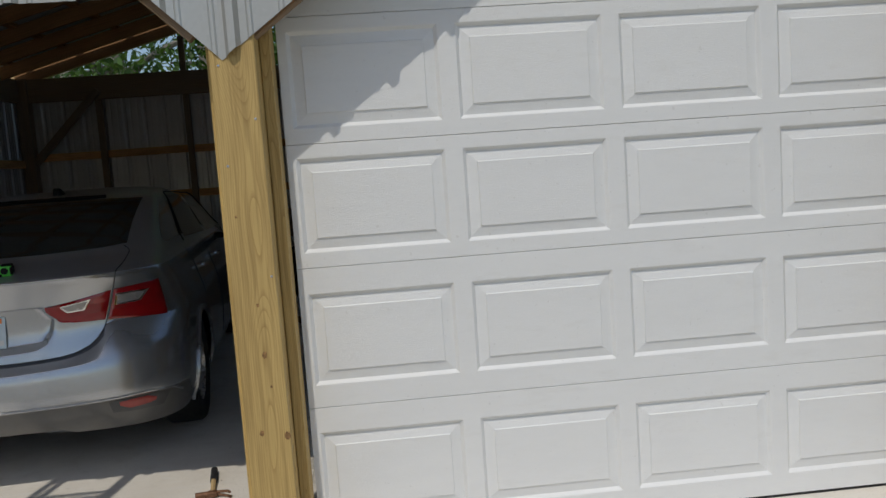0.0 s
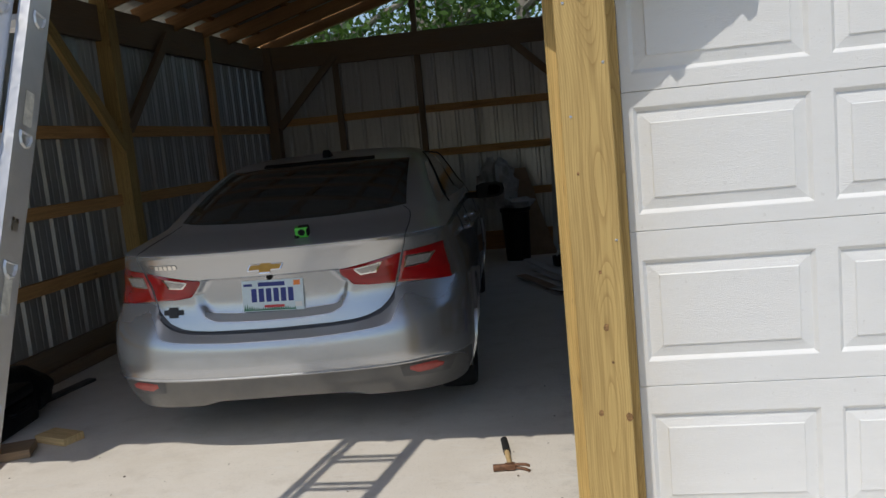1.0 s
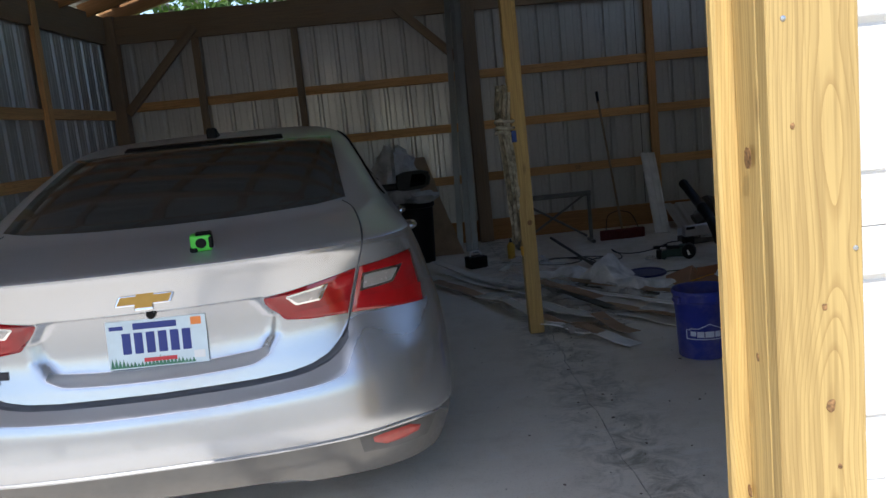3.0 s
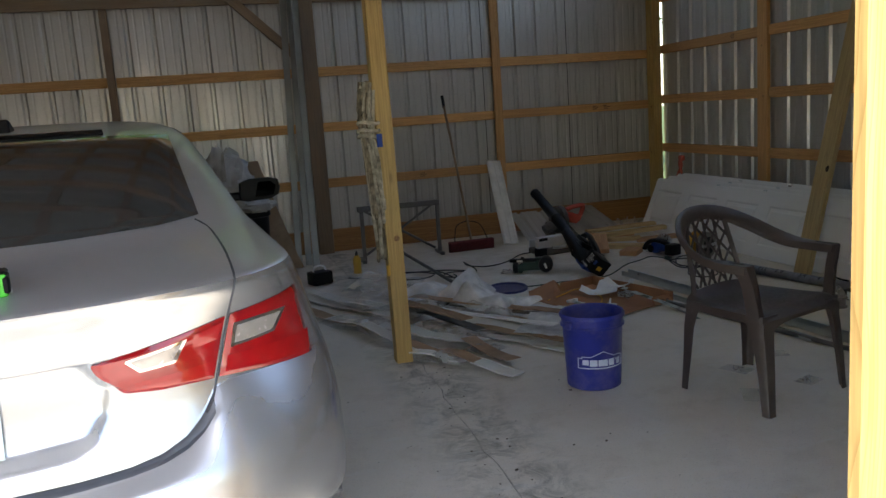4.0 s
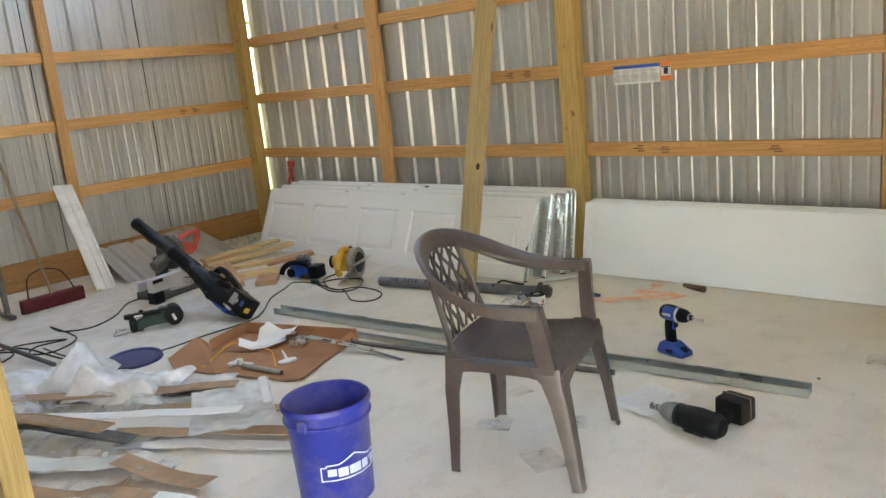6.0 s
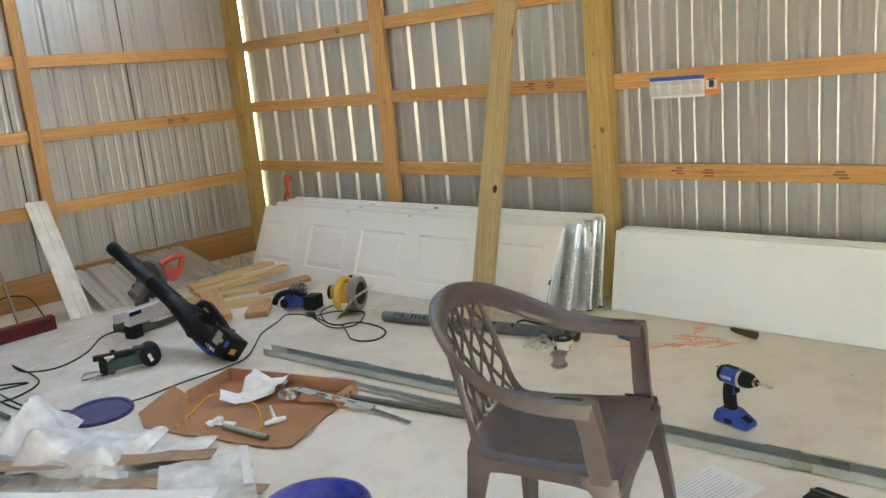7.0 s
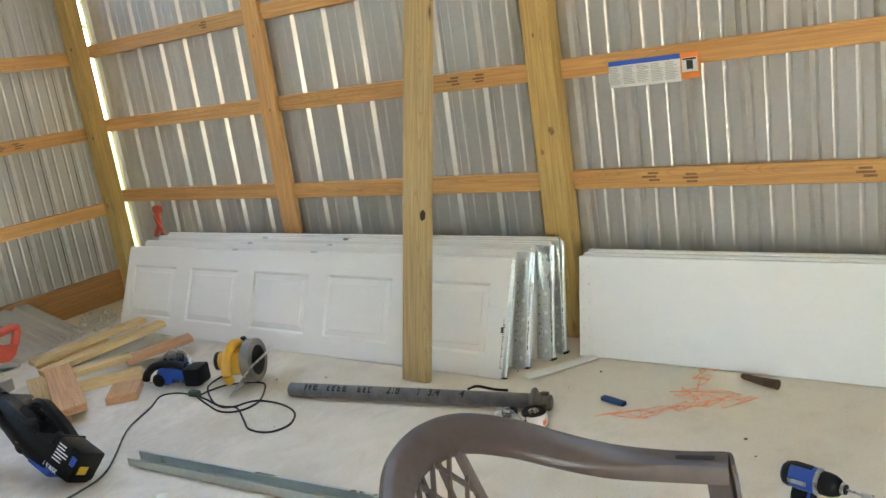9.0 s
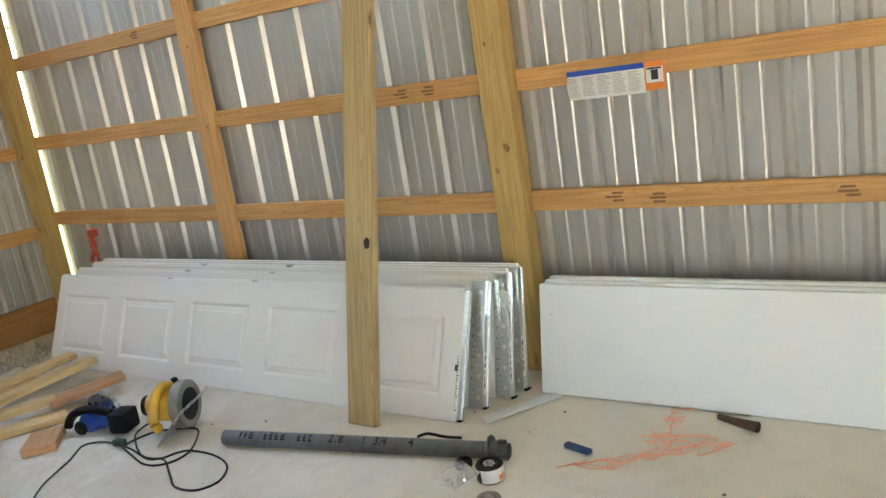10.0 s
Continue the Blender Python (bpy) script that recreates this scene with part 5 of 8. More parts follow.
solo("trim_strip", board(0.38, 0.06, 0.008, 0.002), M_FLAT, "white metal trim strip lying by the door sections", "trim strip", along((2.79, 7.525, 0.02), (3.11, 7.35, 0.006), (0, 0, 1)))

propped = loose_board((2.645, 8.045, 0.0), (3.26, 8.00, 2.62), 0.152, 0.038, (-1, 0, 0.25), M_ROUGH, "green-tinged treated board with a dark knot propped on the wall")
loose_board((3.015, 5.425, 0.0), (3.345, 5.38, 2.62), 0.165, 0.045, (-1, 0, 0.12), M_OLD, "brown weathered plank propped against the side wall")
M_WORN = wood("worn_trestle_wood", (0.44, 0.32, 0.23), (0.30, 0.20, 0.13), 0.4, 0.25)
trestle = thing("trestle", "worn wooden trestle with splayed square legs on the slab", "trestle")
for foot, head in (((1.246, 4.912, 0.0), (1.425, 4.890, 0.665)), ((1.97, 4.912, 0.0), (1.80, 4.890, 0.665)), ((1.246, 4.33, 0.0), (1.425, 4.50, 0.665)), ((1.97, 4.33, 0.0), (1.80, 4.50, 0.665))):
    lumber("leg", trestle, foot, head, 0.042, 0.040, (-1, 0.4, 0.2), M_WORN, "", 0.004)
for y in (4.87, 4.52):
    lumber("end_block", trestle, (1.375, y, 0.615), (1.85, y, 0.615), 0.095, 0.045, (0, 1, 0), M_WORN)
lumber("top_rail", trestle, (1.61, 4.33, 0.69), (1.61, 5.02, 0.69), 0.09, 0.045, (0, 0, 1), M_WORN)
# dark knots of the propped board
knot(propped, propped.matrix_basis.inverted() @ Matrix.Translation((2.804, 7.985, 0.769)) @ pose(0, 0, 0, 0, -76) @ pose(0, 0, 0, 0, 0, 90), 0.017, 1.5, simple("black_knot", (0.035, 0.016, 0.008), 0.7, 0, 0.5, 90, 0.4))


# ---- wall sheet sign, clamp ----
sign = thing("warning_leaflet", "printed paper leaflet stapled to a girt with blue and orange ends", "leaflet", Matrix.Translation((XE - 0.006, 7.265, 1.227)) @ pose(0, 0, 0, 0, 0, -90))
b = bmesh.new()
rings(b, [[(x, -0.004 - 0.012 * math.sin(math.pi * min(1, (0.115 - z) / 0.115)) * (1 if z < 0.06 else 0.3), z) for x in np.linspace(0, 0.33, 12)] for z in np.linspace(-0.012, 0.105, 9)], False, False)
part("sheet", b, M_PAPER, sign)
part("blue_band", blk((0.0, -0.0075, 0.085), (0.33, -0.006, 0.106)), simple("blue_print", (0.02, 0.09, 0.45), 0.5, 0, 0.05, 20, 0), sign, "blue heading band")
part("orange_end", blk((0.331, -0.010, -0.004), (0.412, -0.006, 0.106), 0.001), M_ORANGE, sign, "orange warning end")
part("symbol", blk((0.338, -0.012, 0.025), (0.405, -0.0102, 0.085)), M_PAPER, sign)
part("symbol_mark", blk((0.358, -0.0135, 0.036), (0.386, -0.0122, 0.074), 0.0005), M_INK, sign, "black warning mark")
part("bar", blk((0.342, -0.0135, 0.076), (0.401, -0.0122, 0.083)), M_INK, sign)
tp = bmesh.new()
for c in range(5):
    bars(tp, 0.006 + 0.065 * c, 0.0, 0.062 + 0.065 * c, 0.08, 11, 0.55, 0.0006, 0.35, random.Random(c + 20), pose(0, -0.0172, 0))
part("print", tp, simple("grey_print", (0.45, 0.45, 0.43), 0.7, 0, 0.1, 30, 0), sign)

b = bmesh.new()
tube(b, [(3.36, 10.80, 0.72), (3.35, 10.83, 0.66), (3.37, 10.86, 0.60), (3.35, 10.88, 0.54), (3.36, 10.92, 0.50)], 0.016, 8)
tube(b, [(3.36, 10.86, 0.70), (3.34, 10.85, 0.62), (3.36, 10.84, 0.55), (3.36, 10.84, 0.50)], 0.013, 8)
box(b, (3.335, 10.80, 0.665), (3.385, 10.87, 0.725), 0.01)
solo("spring_clamp", b, M_RED, "red hand clamp hanging on the lowest girt", "clamp", smooth=True)


# ---- resin chair ----
chair = thing("armchair", "brown moulded resin armchair with a lattice back", "chair", Matrix.Translation((0.971, 6.207, -0.002)) @ pose(0, 0, 0, 0, 0, 198.4) @ Matrix.Diagonal((1, 1, 0.982, 1)))


def chair_part(name, b):
    """A part of the chair, which leans a little on its worn legs."""
    bmesh.ops.remove_doubles(b, verts=b.verts[:], dist=0.0001)
    bmesh.ops.recalc_face_normals(b, faces=b.faces[:])
    for v in b.verts:
        v.co.x += 0.055 * (1 - v.co.z / 0.64)
    return part(name, b, M_BROWN, chair, smooth=True)


def chair_back(x, z):
    """y of the curved back panel."""
    return -0.246 - 0.098 * (z - 0.46) / 0.32 - 0.022 * (1 - (x / 0.17) ** 2)


# one band: arms with turned-down lips that rise and turn upright round the back
half = [(0.318, 0.142, 0.640), (0.319, 0.10, 0.641), (0.320, 0.02, 0.643), (0.316, -0.08, 0.651), (0.298, -0.175, 0.678), (0.258, -0.262, 0.722), (0.178, -0.335, 0.772), (0.085, -0.372, 0.798), (0.0, -0.383, 0.804)]
pts = curve_points(half + [(-x, y, z) for x, y, z in half[-2::-1]], 7)
SEC_ARM = [(-0.031, -0.028), (-0.032, 0.003), (-0.029, 0.008), (-0.022, 0.010), (0.022, 0.010), (0.029, 0.008), (0.032, 0.003), (0.031, -0.028), (0.026, -0.028), (0.026, 0.003), (-0.026, 0.003), (-0.026, -0.028)]
SEC_TOP = [(-0.037, -0.014), (-0.039, -0.004), (-0.034, 0.004), (-0.024, 0.009), (0.024, 0.009), (0.034, 0.004), (0.039, -0.004), (0.037, -0.014), (0.032, -0.012), (0.030, 0.002), (-0.030, 0.002), (-0.032, -0.012)]
loops = []
n = len(pts)
for i, p in enumerate(pts):
    d = (pts[min(i + 1, n - 1)] - pts[max(i - 1, 0)]).normalized()
    s = abs(i / (n - 1) - 0.5) * 2
    back = min(1.0, max(0.0, (0.80 - s) / 0.5))
    back = back * back * (3 - 2 * back)
    out = Vector((p.x, min(p.y, 0.0) * 1.2 - 0.02, 0)).normalized()
    up = (Vector((0, 0, 1)) * (1 - back) + (Vector((0, 0, 0.5)) - out) * back).normalized()
    side = d.cross(up).normalized()
    up = side.cross(d)
    loops.append([p + side * (a[0] * (1 - back) + c[0] * back) + up * (a[1] * (1 - back) + c[1] * back) for a, c in zip(SEC_ARM, SEC_TOP)])
chair_part("arm_rail", rings(bmesh.new(), loops))
M_SLOT = simple("dark_slot", (0.012, 0.010, 0.009), 0.7, 0, 0.2, 20, 0.0)
for sx in (1, -1):
    part("arm_slot", blk((sx * 0.318 - 0.006, 0.045, 0.6525), (sx * 0.318 + 0.006, 0.118, 0.6545), 0.001), M_SLOT, chair, "narrow slot in the arm")


def chair_leg(line, sx, sy, thick=0.006):
    """An angle-section leg with a rounded outer corner, open to the inside; line: x, y, z and the two flange widths."""
    loops = []
    for x, y, z, wx, wy in line:
        r = 0.014
        prof = [(0, -wy), (0, -r), (-0.3 * r, -0.3 * r), (-r, 0), (-wx, 0), (-wx, -thick), (-r - thick * 0.5, -thick), (-r * 0.7, -r * 0.7), (-thick, -r - thick * 0.5), (-thick, -wy)]
        loops.append([Vector((sx * (x + a), sy * (y + c), z)) for a, c in prof])
    return rings(bmesh.new(), loops)


for sx in (1, -1):
    chair_part("leg", chair_leg([(0.290, 0.262, 0.002, 0.044, 0.040), (0.288, 0.258, 0.012, 0.042, 0.038), (0.286, 0.240, 0.15, 0.050, 0.046), (0.283, 0.216, 0.30, 0.062, 0.060), (0.281, 0.202, 0.37, 0.072, 0.074), (0.280, 0.198, 0.405, 0.095, 0.10), (0.279, 0.196, 0.425, 0.10, 0.105)], sx, 1))
    chair_part("arm_support", chair_leg([(0.279, 0.186, 0.40, 0.030, 0.062), (0.291, 0.176, 0.46, 0.032, 0.062), (0.312, 0.166, 0.55, 0.036, 0.060), (0.340, 0.158, 0.618, 0.046, 0.060), (0.349, 0.154, 0.640, 0.052, 0.060), (0.347, 0.152, 0.650, 0.052, 0.058)], sx, 1))
    chair_part("leg", chair_leg([(0.250, 0.246, 0.002, 0.040, 0.040), (0.249, 0.246, 0.012, 0.038, 0.038), (0.244, 0.248, 0.15, 0.046, 0.048), (0.238, 0.256, 0.30, 0.058, 0.060), (0.236, 0.252, 0.37, 0.066, 0.072), (0.236, 0.250, 0.425, 0.090, 0.095)], sx, -1))
    b = bmesh.new()
    line = [(0.196, -0.222, 0.425), (0.186, -0.240, 0.455), (0.172, chair_back(0.17, 0.50), 0.50), (0.162, chair_back(0.16, 0.60), 0.60), (0.150, chair_back(0.15, 0.70), 0.70), (0.140, chair_back(0.14, 0.77), 0.775)]
    cp = curve_points([(sx * x, y, z) for x, y, z in line], 5)
    wide = list(np.interp(range(len(cp)), [0, 4, 9, len(cp) - 1], [1.25, 1.15, 1.0, 1.0]))
    sweep(b, cp, [(-0.013, -0.006), (0.013, -0.006), (0.013, 0.003), (0.006, 0.008), (0.003, 0.003), (-0.003, 0.003), (-0.006, 0.008), (-0.013, 0.003)], (0, 1, 0.25), wide)
    chair_part("back_upright", b)
# seat: dished sheet with rolled edges, an upturned rear and an arched skirt
b = bmesh.new()
NU, NV = 22, 20
grid = []
for j in range(NV + 1):
    v = j / NV
    row = []
    for i in range(NU + 1):
        u = i / NU * 2 - 1
        w = 0.228 + 0.050 * v ** 0.8
        y = -0.246 + 0.448 * v + 0.012 * (1 - u * u) * v ** 6
        z = 0.432 - 0.024 * (1 - u * u) * math.sin(math.pi * min(v * 1.05, 1)) + 0.004 * v - 0.030 * max(0, (v - 0.88) / 0.12) ** 2 - 0.014 * max(0, (abs(u) - 0.88) / 0.12) ** 2 + 0.038 * max(0, (0.14 - v) / 0.14) ** 1.5 * (1 - u * u * 0.6)
        row.append(b.verts.new((u * w, y, z)))
    grid.append(row)
for a, c in zip(grid, grid[1:]):
    for i in range(NU):
        b.faces.new((a[i], a[i + 1], c[i + 1], c[i]))
rim = [grid[0][i] for i in range(NU + 1)] + [grid[j][NU] for j in range(1, NV + 1)] + [grid[NV][i] for i in range(NU - 1, -1, -1)] + [grid[j][0] for j in range(NV - 1, 0, -1)]
low = []
for v in rim:
    c = v.co
    arch = 0.036 + 0.085 * (min(abs(c.x) / 0.262, 1) * min(abs(c.y + 0.022) / 0.224, 1)) ** 5
    low.append(b.verts.new((c.x * 1.010, c.y * 1.006, 0.425 - arch)))
for i in range(len(rim)):
    j = (i + 1) % len(rim)
    b.faces.new((rim[i], rim[j], low[j], low[i]))
chair_part("seat", b)
# lattice: three ribs and two fans of crossing slats
lattice = [[(k * 0.075 * (1 + 0.25 * (0.62 - t)), t) for t in np.linspace(0.462, 0.778, 16)] for k in (-1, 0, 1)]
for sgn in (1, -1):
    for k in range(-6, 7):
        lattice.append([(k * 0.074 + 0.02 + sgn * ((t - 0.60) * 0.78 + 0.35 * (t - 0.60) ** 2), t) for t in np.linspace(0.462, 0.778, 24)])
for line in lattice:
    seg = [Vector((x, chair_back(x, t), t)) for x, t in line if abs(x) < 0.170 - 0.03 * (t - 0.46) / 0.3]
    if len(seg) > 2:
        b = bmesh.new()
        sweep(b, seg, [(-0.0045, -0.004), (0.0045, -0.004), (0.0035, 0.004), (-0.0035, 0.004)], (0, -1, 0))
        chair_part("lattice_slat", b)


# ---- blue bucket and its lid ----
bucket = thing("bucket", "scuffed royal-blue plastic pail with a white house outline", "bucket", pose(0.275, 6.585, 0, 0, 0, 0))
prof = [(0.0, 0.006), (0.124, 0.0), (0.130, 0.004), (0.144, 0.30), (0.1455, 0.302), (0.154, 0.303), (0.154, 0.309), (0.1475, 0.312), (0.149, 0.345), (0.157, 0.347), (0.157, 0.358), (0.151, 0.366), (0.146, 0.362), (0.143, 0.30), (0.127, 0.012), (0.0, 0.012)]
part("shell", lathe(bmesh.new(), prof, 48, None, False), M_BUCKET, bucket, smooth=True)
lf = math.atan2(3.74 - 6.585, -1.28 - 0.275) + 0.40


def on_bucket(u, z):
    """u metres round the shell from the middle of the mark."""
    r = 0.1315 + 0.0145 * z / 0.31 + 0.0008
    a = lf + 1.28 * u / r
    return Vector((r * math.cos(a), r * math.sin(a), z))


def wrap_line(pts, r=0.0022):
    b = bmesh.new()
    seq = []
    for (u0, z0), (u1, z1) in zip(pts, pts[1:]):
        for t in np.linspace(0, 1, 6)[:-1]:
            seq.append(on_bucket(u0 + (u1 - u0) * t, z0 + (z1 - z0) * t))
    seq.append(on_bucket(*pts[-1]))
    sweep(b, seq, [(-r, -0.0004), (r, -0.0004), (r, 0.0006), (-r, 0.0006)], (math.cos(lf), math.sin(lf), 0))
    return b


M_LOGO = simple("white_screen_print", (0.62, 0.68, 0.80), 0.5, 0, 0.08, 30, 0)
part("outline_print", wrap_line([(-0.095, 0.115), (-0.095, 0.165), (-0.080, 0.165), (-0.080, 0.172), (-0.045, 0.172), (0.0, 0.198), (0.045, 0.172), (0.080, 0.172), (0.080, 0.165), (0.095, 0.165), (0.095, 0.115), (-0.095, 0.115)]), M_LOGO, bucket, "white house outline")
for k, w in enumerate((0.024, 0.028, 0.036, 0.024, 0.006, 0.022)):
    u0 = (-0.078, -0.050, -0.018, 0.022, 0.050, 0.058)[k]
    b = bmesh.new()
    z0, z1 = (0.126, 0.158) if k != 4 else (0.148, 0.158)
    rings(b, [[on_bucket(u0 + w * t, z0 + (0.006 if k == 0 else 0)) + Vector((math.cos(lf), math.sin(lf), 0)) * 0.0006 for t in (0, 0.5, 1)], [on_bucket(u0 + w * t, z1) + Vector((math.cos(lf), math.sin(lf), 0)) * 0.0006 for t in (0, 0.5, 1)]], False, False)
    part("bar", b, M_LOGO, bucket)
for a in (20, 200):
    part("handle_lug", blk((0.145, -0.018, 0.30), (0.166, 0.018, 0.34), 0.005, pose(0, 0, 0, 0, 0, a)), M_BUCKET, bucket)
solo("pail_cover", lathe(bmesh.new(), [(0.0, 0.008), (0.135, 0.008), (0.140, 0.016), (0.152, 0.018), (0.158, 0.012), (0.160, 0.0), (0.156, 0.0), (0.150, 0.006), (0.0, 0.002)], 44, None, False), simple("navy_lid_plastic", (0.010, 0.017, 0.12), 0.40, 0, 0.2, 7, 0.15, 0, 0.12), "dark blue round pail cover lying on the concrete", "cover", pose(0.59, 8.755, 0.002, 2, -1, 0), smooth=True)


# ---- ladder ----
ladder = thing("extension_ladder", "scuffed aluminium extension ladder leaning on the gable front", "ladder")
ld = Vector((0, 0.3985, 0.917))
ln = Vector((0, -0.917, 0.3985))
foot_z = 2.294


def rail(x, off, z0, z1, out):
    """A channel rail, web towards out."""
    p0 = Vector((x, foot_z + z0 * ld.y / ld.z, z0)) + ln * off
    p1 = Vector((x, foot_z + z1 * ld.y / ld.z, z1)) + ln * off
    b = bmesh.new()
    h, f, t = 0.036, 0.030, 0.003
    s = -out
    sec = [(0, -h), (0, h), (s * f, h), (s * f, h - 0.006), (s * t, h - 0.004), (s * t, -h + 0.004), (s * f, -h + 0.006), (s * f, -h)]
    rings(b, [[p + Vector((1, 0, 0)) * a + ln * c for a, c in sec] for p in (p0, p1)])
    bmesh.ops.recalc_face_normals(b, faces=b.faces[:])
    return b


def d_socket(x, p, out):
    """Pressed rung end: a raised D rim round a dark mouth."""
    b = bmesh.new()
    rim = [(-0.016, 0.012), (0.016, 0.012), (0.017, 0.0), (0.012, -0.012), (0.0, -0.018), (-0.012, -0.012), (-0.017, 0.0)]
    outer = [Vector((x + out * 0.002, 0, 0)) + p + ln * a * 1.35 + ld * c * 1.35 for a, c in rim]
    mid = [Vector((x + out * 0.006, 0, 0)) + p + ln * a * 1.1 + ld * c * 1.1 for a, c in rim]
    inn = [Vector((x - out * 0.004, 0, 0)) + p + ln * a * 0.9 + ld * c * 0.9 for a, c in rim]
    rings(b, [outer, mid, inn], True, False)
    b.faces.new([b.verts.new(q - Vector((out * 0.001, 0, 0))) for q in inn])
    bmesh.ops.recalc_face_normals(b, faces=b.faces[:])
    return b


for off, xr, xl, z0, z1, name in ((0.0, -1.800, -2.225, 0.02, 3.18, "base"), (0.078, -1.838, -2.187, 0.35, 3.36, "fly")):
    for x, out in ((xr, 1), (xl, -1)):
        rl = part("rail", rail(x, off, z0, z1, out), M_ALU, ladder, "aluminium channel rail")
        z = 1.811 - 0.2796 * 6
        while z < z1 - 0.1:
            if z > z0 + 0.05:
                p = Vector((0, foot_z + z * ld.y / ld.z, z)) + ln * off
                part("rung_socket", d_socket(x, p, out), M_ALU, rl)
            z += 0.2796
    z = 1.811 - 0.2796 * 6
    while z < z1 - 0.1:
        if z > z0 + 0.05:
            p = Vector((0, foot_z + z * ld.y / ld.z, z)) + ln * off
            b = bmesh.new()
            ridge = [(0.017, 0.012), (0.010, 0.014), (0.004, 0.012), (-0.004, 0.014), (-0.010, 0.012), (-0.017, 0.012), (-0.018, -0.002), (-0.010, -0.015), (0.010, -0.015), (0.018, -0.002)]
            rings(b, [[Vector((x, 0, 0)) + p + ln * a + Vector((0, 0.02, 1)).normalized() * c for a, c in ridge] for x in (xl + 0.004, xr - 0.004)])
            bmesh.ops.recalc_face_normals(b, faces=b.faces[:])
            part("rung", b, M_ALU, ladder, "ribbed aluminium rung")
        z += 0.2796
for x in (-1.81, -2.215):
    part("foot", blk((x - 0.03, foot_z - 0.045, 0.0), (x + 0.03, foot_z + 0.06, 0.03), 0.008), M_RUBBER, ladder, "black rubber foot")
for z, w, h, mt in ((1.60, 0.03, 0.085, M_PAPER), (0.80, 0.034, 0.10, M_PAPER), (1.345, 0.02, 0.03, M_STEEL), (0.86, 0.03, 0.04, M_INK), (2.1, 0.02, 0.02, M_STEEL), (1.20, 0.026, 0.09, M_PAPER)):
    p = Vector((-1.7985, foot_z + z * ld.y / ld.z, z))
    b = bmesh.new()
    rings(b, [[p + ln * s * w / 2 + ld * h / 2 * e for s in (-1, 1)] for e in (-1, 1)], False, False)
    part("worn_sticker", b, simple("worn_label", (0.55, 0.53, 0.47), 0.6, 0.2, 0.3, 60, 0.2) if mt is M_PAPER else mt, ladder)


# ---- hammer, tape measure ----
hammer = thing("claw_hammer", "claw hammer with a worn handle lying on the sunlit slab", "hammer", along((-0.922, 4.585, 0.016), (-0.972, 4.892, 0.016), (0, 0, 1)))
b = bmesh.new()
sweep(b, curve_points([(0.0, 0, 0), (0.10, 0, 0), (0.2, 0, 0), (0.31, 0, 0)], 5), circle(1.0, 10), (0, 0, 1), [0.010, 0.0105, 0.011, 0.011, 0.011, 0.0115, 0.012, 0.012, 0.012, 0.0125, 0.014, 0.015, 0.015, 0.0145, 0.013, 0.012])
part("handle", b, M_PALE, hammer, "wooden handle", smooth=True)
b = bmesh.new()
tube(b, [(0.16, 0, 0), (0.24, 0, 0), (0.312, 0, 0)], 0.0165, 10)
part("grip", b, M_RUBBER, hammer, "black rubber grip", smooth=True)
b = bmesh.new()
rod(b, (0, 0.012, 0), (0, 0.075, 0), 0.014, 0.015, 14)
box(b, (-0.017, -0.022, -0.013), (0.017, 0.022, 0.013), 0.004)
for s in (1, -1):
    tube(b, [(0.0, -0.015, s * 0.006), (-0.008, -0.04, s * 0.008), (-0.022, -0.065, s * 0.011), (-0.04, -0.078, s * 0.012)], 0.0065, 6)
part("head", b, simple("rusty_steel", (0.20, 0.10, 0.055), 0.6, 0.5, 0.4, 40, 0.4), hammer, "rusty claw head", smooth=True)

tape = thing("tape_measure", "bright green and black tape measure on the boot lid", "tape measure", Matrix.Translation((-1.848, 4.925, 1.047)) @ pose(0, 0, 0, 8, 0, 12) @ Matrix.Diagonal((0.8, 0.8, 0.76, 1)))
part("case", blk((-0.040, -0.028, 0.0), (0.040, 0.028, 0.068), 0.012, None, 3), simple("lime_plastic", (0.10, 0.62, 0.06), 0.4, 0, 0.1, 20, 0.1), tape, "lime green case", smooth=True)
part("bumper", blk((-0.044, -0.030, -0.001), (-0.012, 0.030, 0.022), 0.006), M_BLACK, tape)
part("side_badge", lathe(bmesh.new(), [(0.021, 0), (0.020, 0.003), (0.004, 0.004)], 18, Matrix.Translation((0.0, -0.028, 0.036)) @ pose(0, 0, 0, 90)), M_BLACK, tape, "black round badge")
part("top_grip", blk((-0.02, -0.024, 0.060), (0.044, 0.024, 0.073), 0.006), M_BLACK, tape)
part("side_grip", blk((0.026, -0.031, 0.010), (0.045, 0.031, 0.060), 0.006), M_BLACK, tape)
part("hook", blk((0.044, -0.01, 0.004), (0.048, 0.01, 0.016), 0.001), M_STEEL, tape, "steel hook")


# ---- rails, rods and springs on the floor ----
def channel(p0, p1, w, h, mat, label, name="track_rail"):
    """A rolled J track: web, two flanges and the turned-in lip."""
    L = (Vector(p1) - Vector(p0)).length
    track = thing(name, label, "track", along(p0, p1, (0, 0, 1)))
    t = 0.002
    part("web", blk((0, -w / 2 + t, 0), (L, w / 2 - t, t), 0.0004), mat, track)
    part("flange", blk((0, w / 2 - t, 0), (L, w / 2, h), 0.0004), mat, track)
    part("flange", blk((0, -w / 2, 0), (L, -w / 2 + t, h * 0.8), 0.0004), mat, track)
    part("lip", blk((0, w / 2 - 0.012, h - t), (L, w / 2 - t, h), 0.0004), mat, track)
    return track


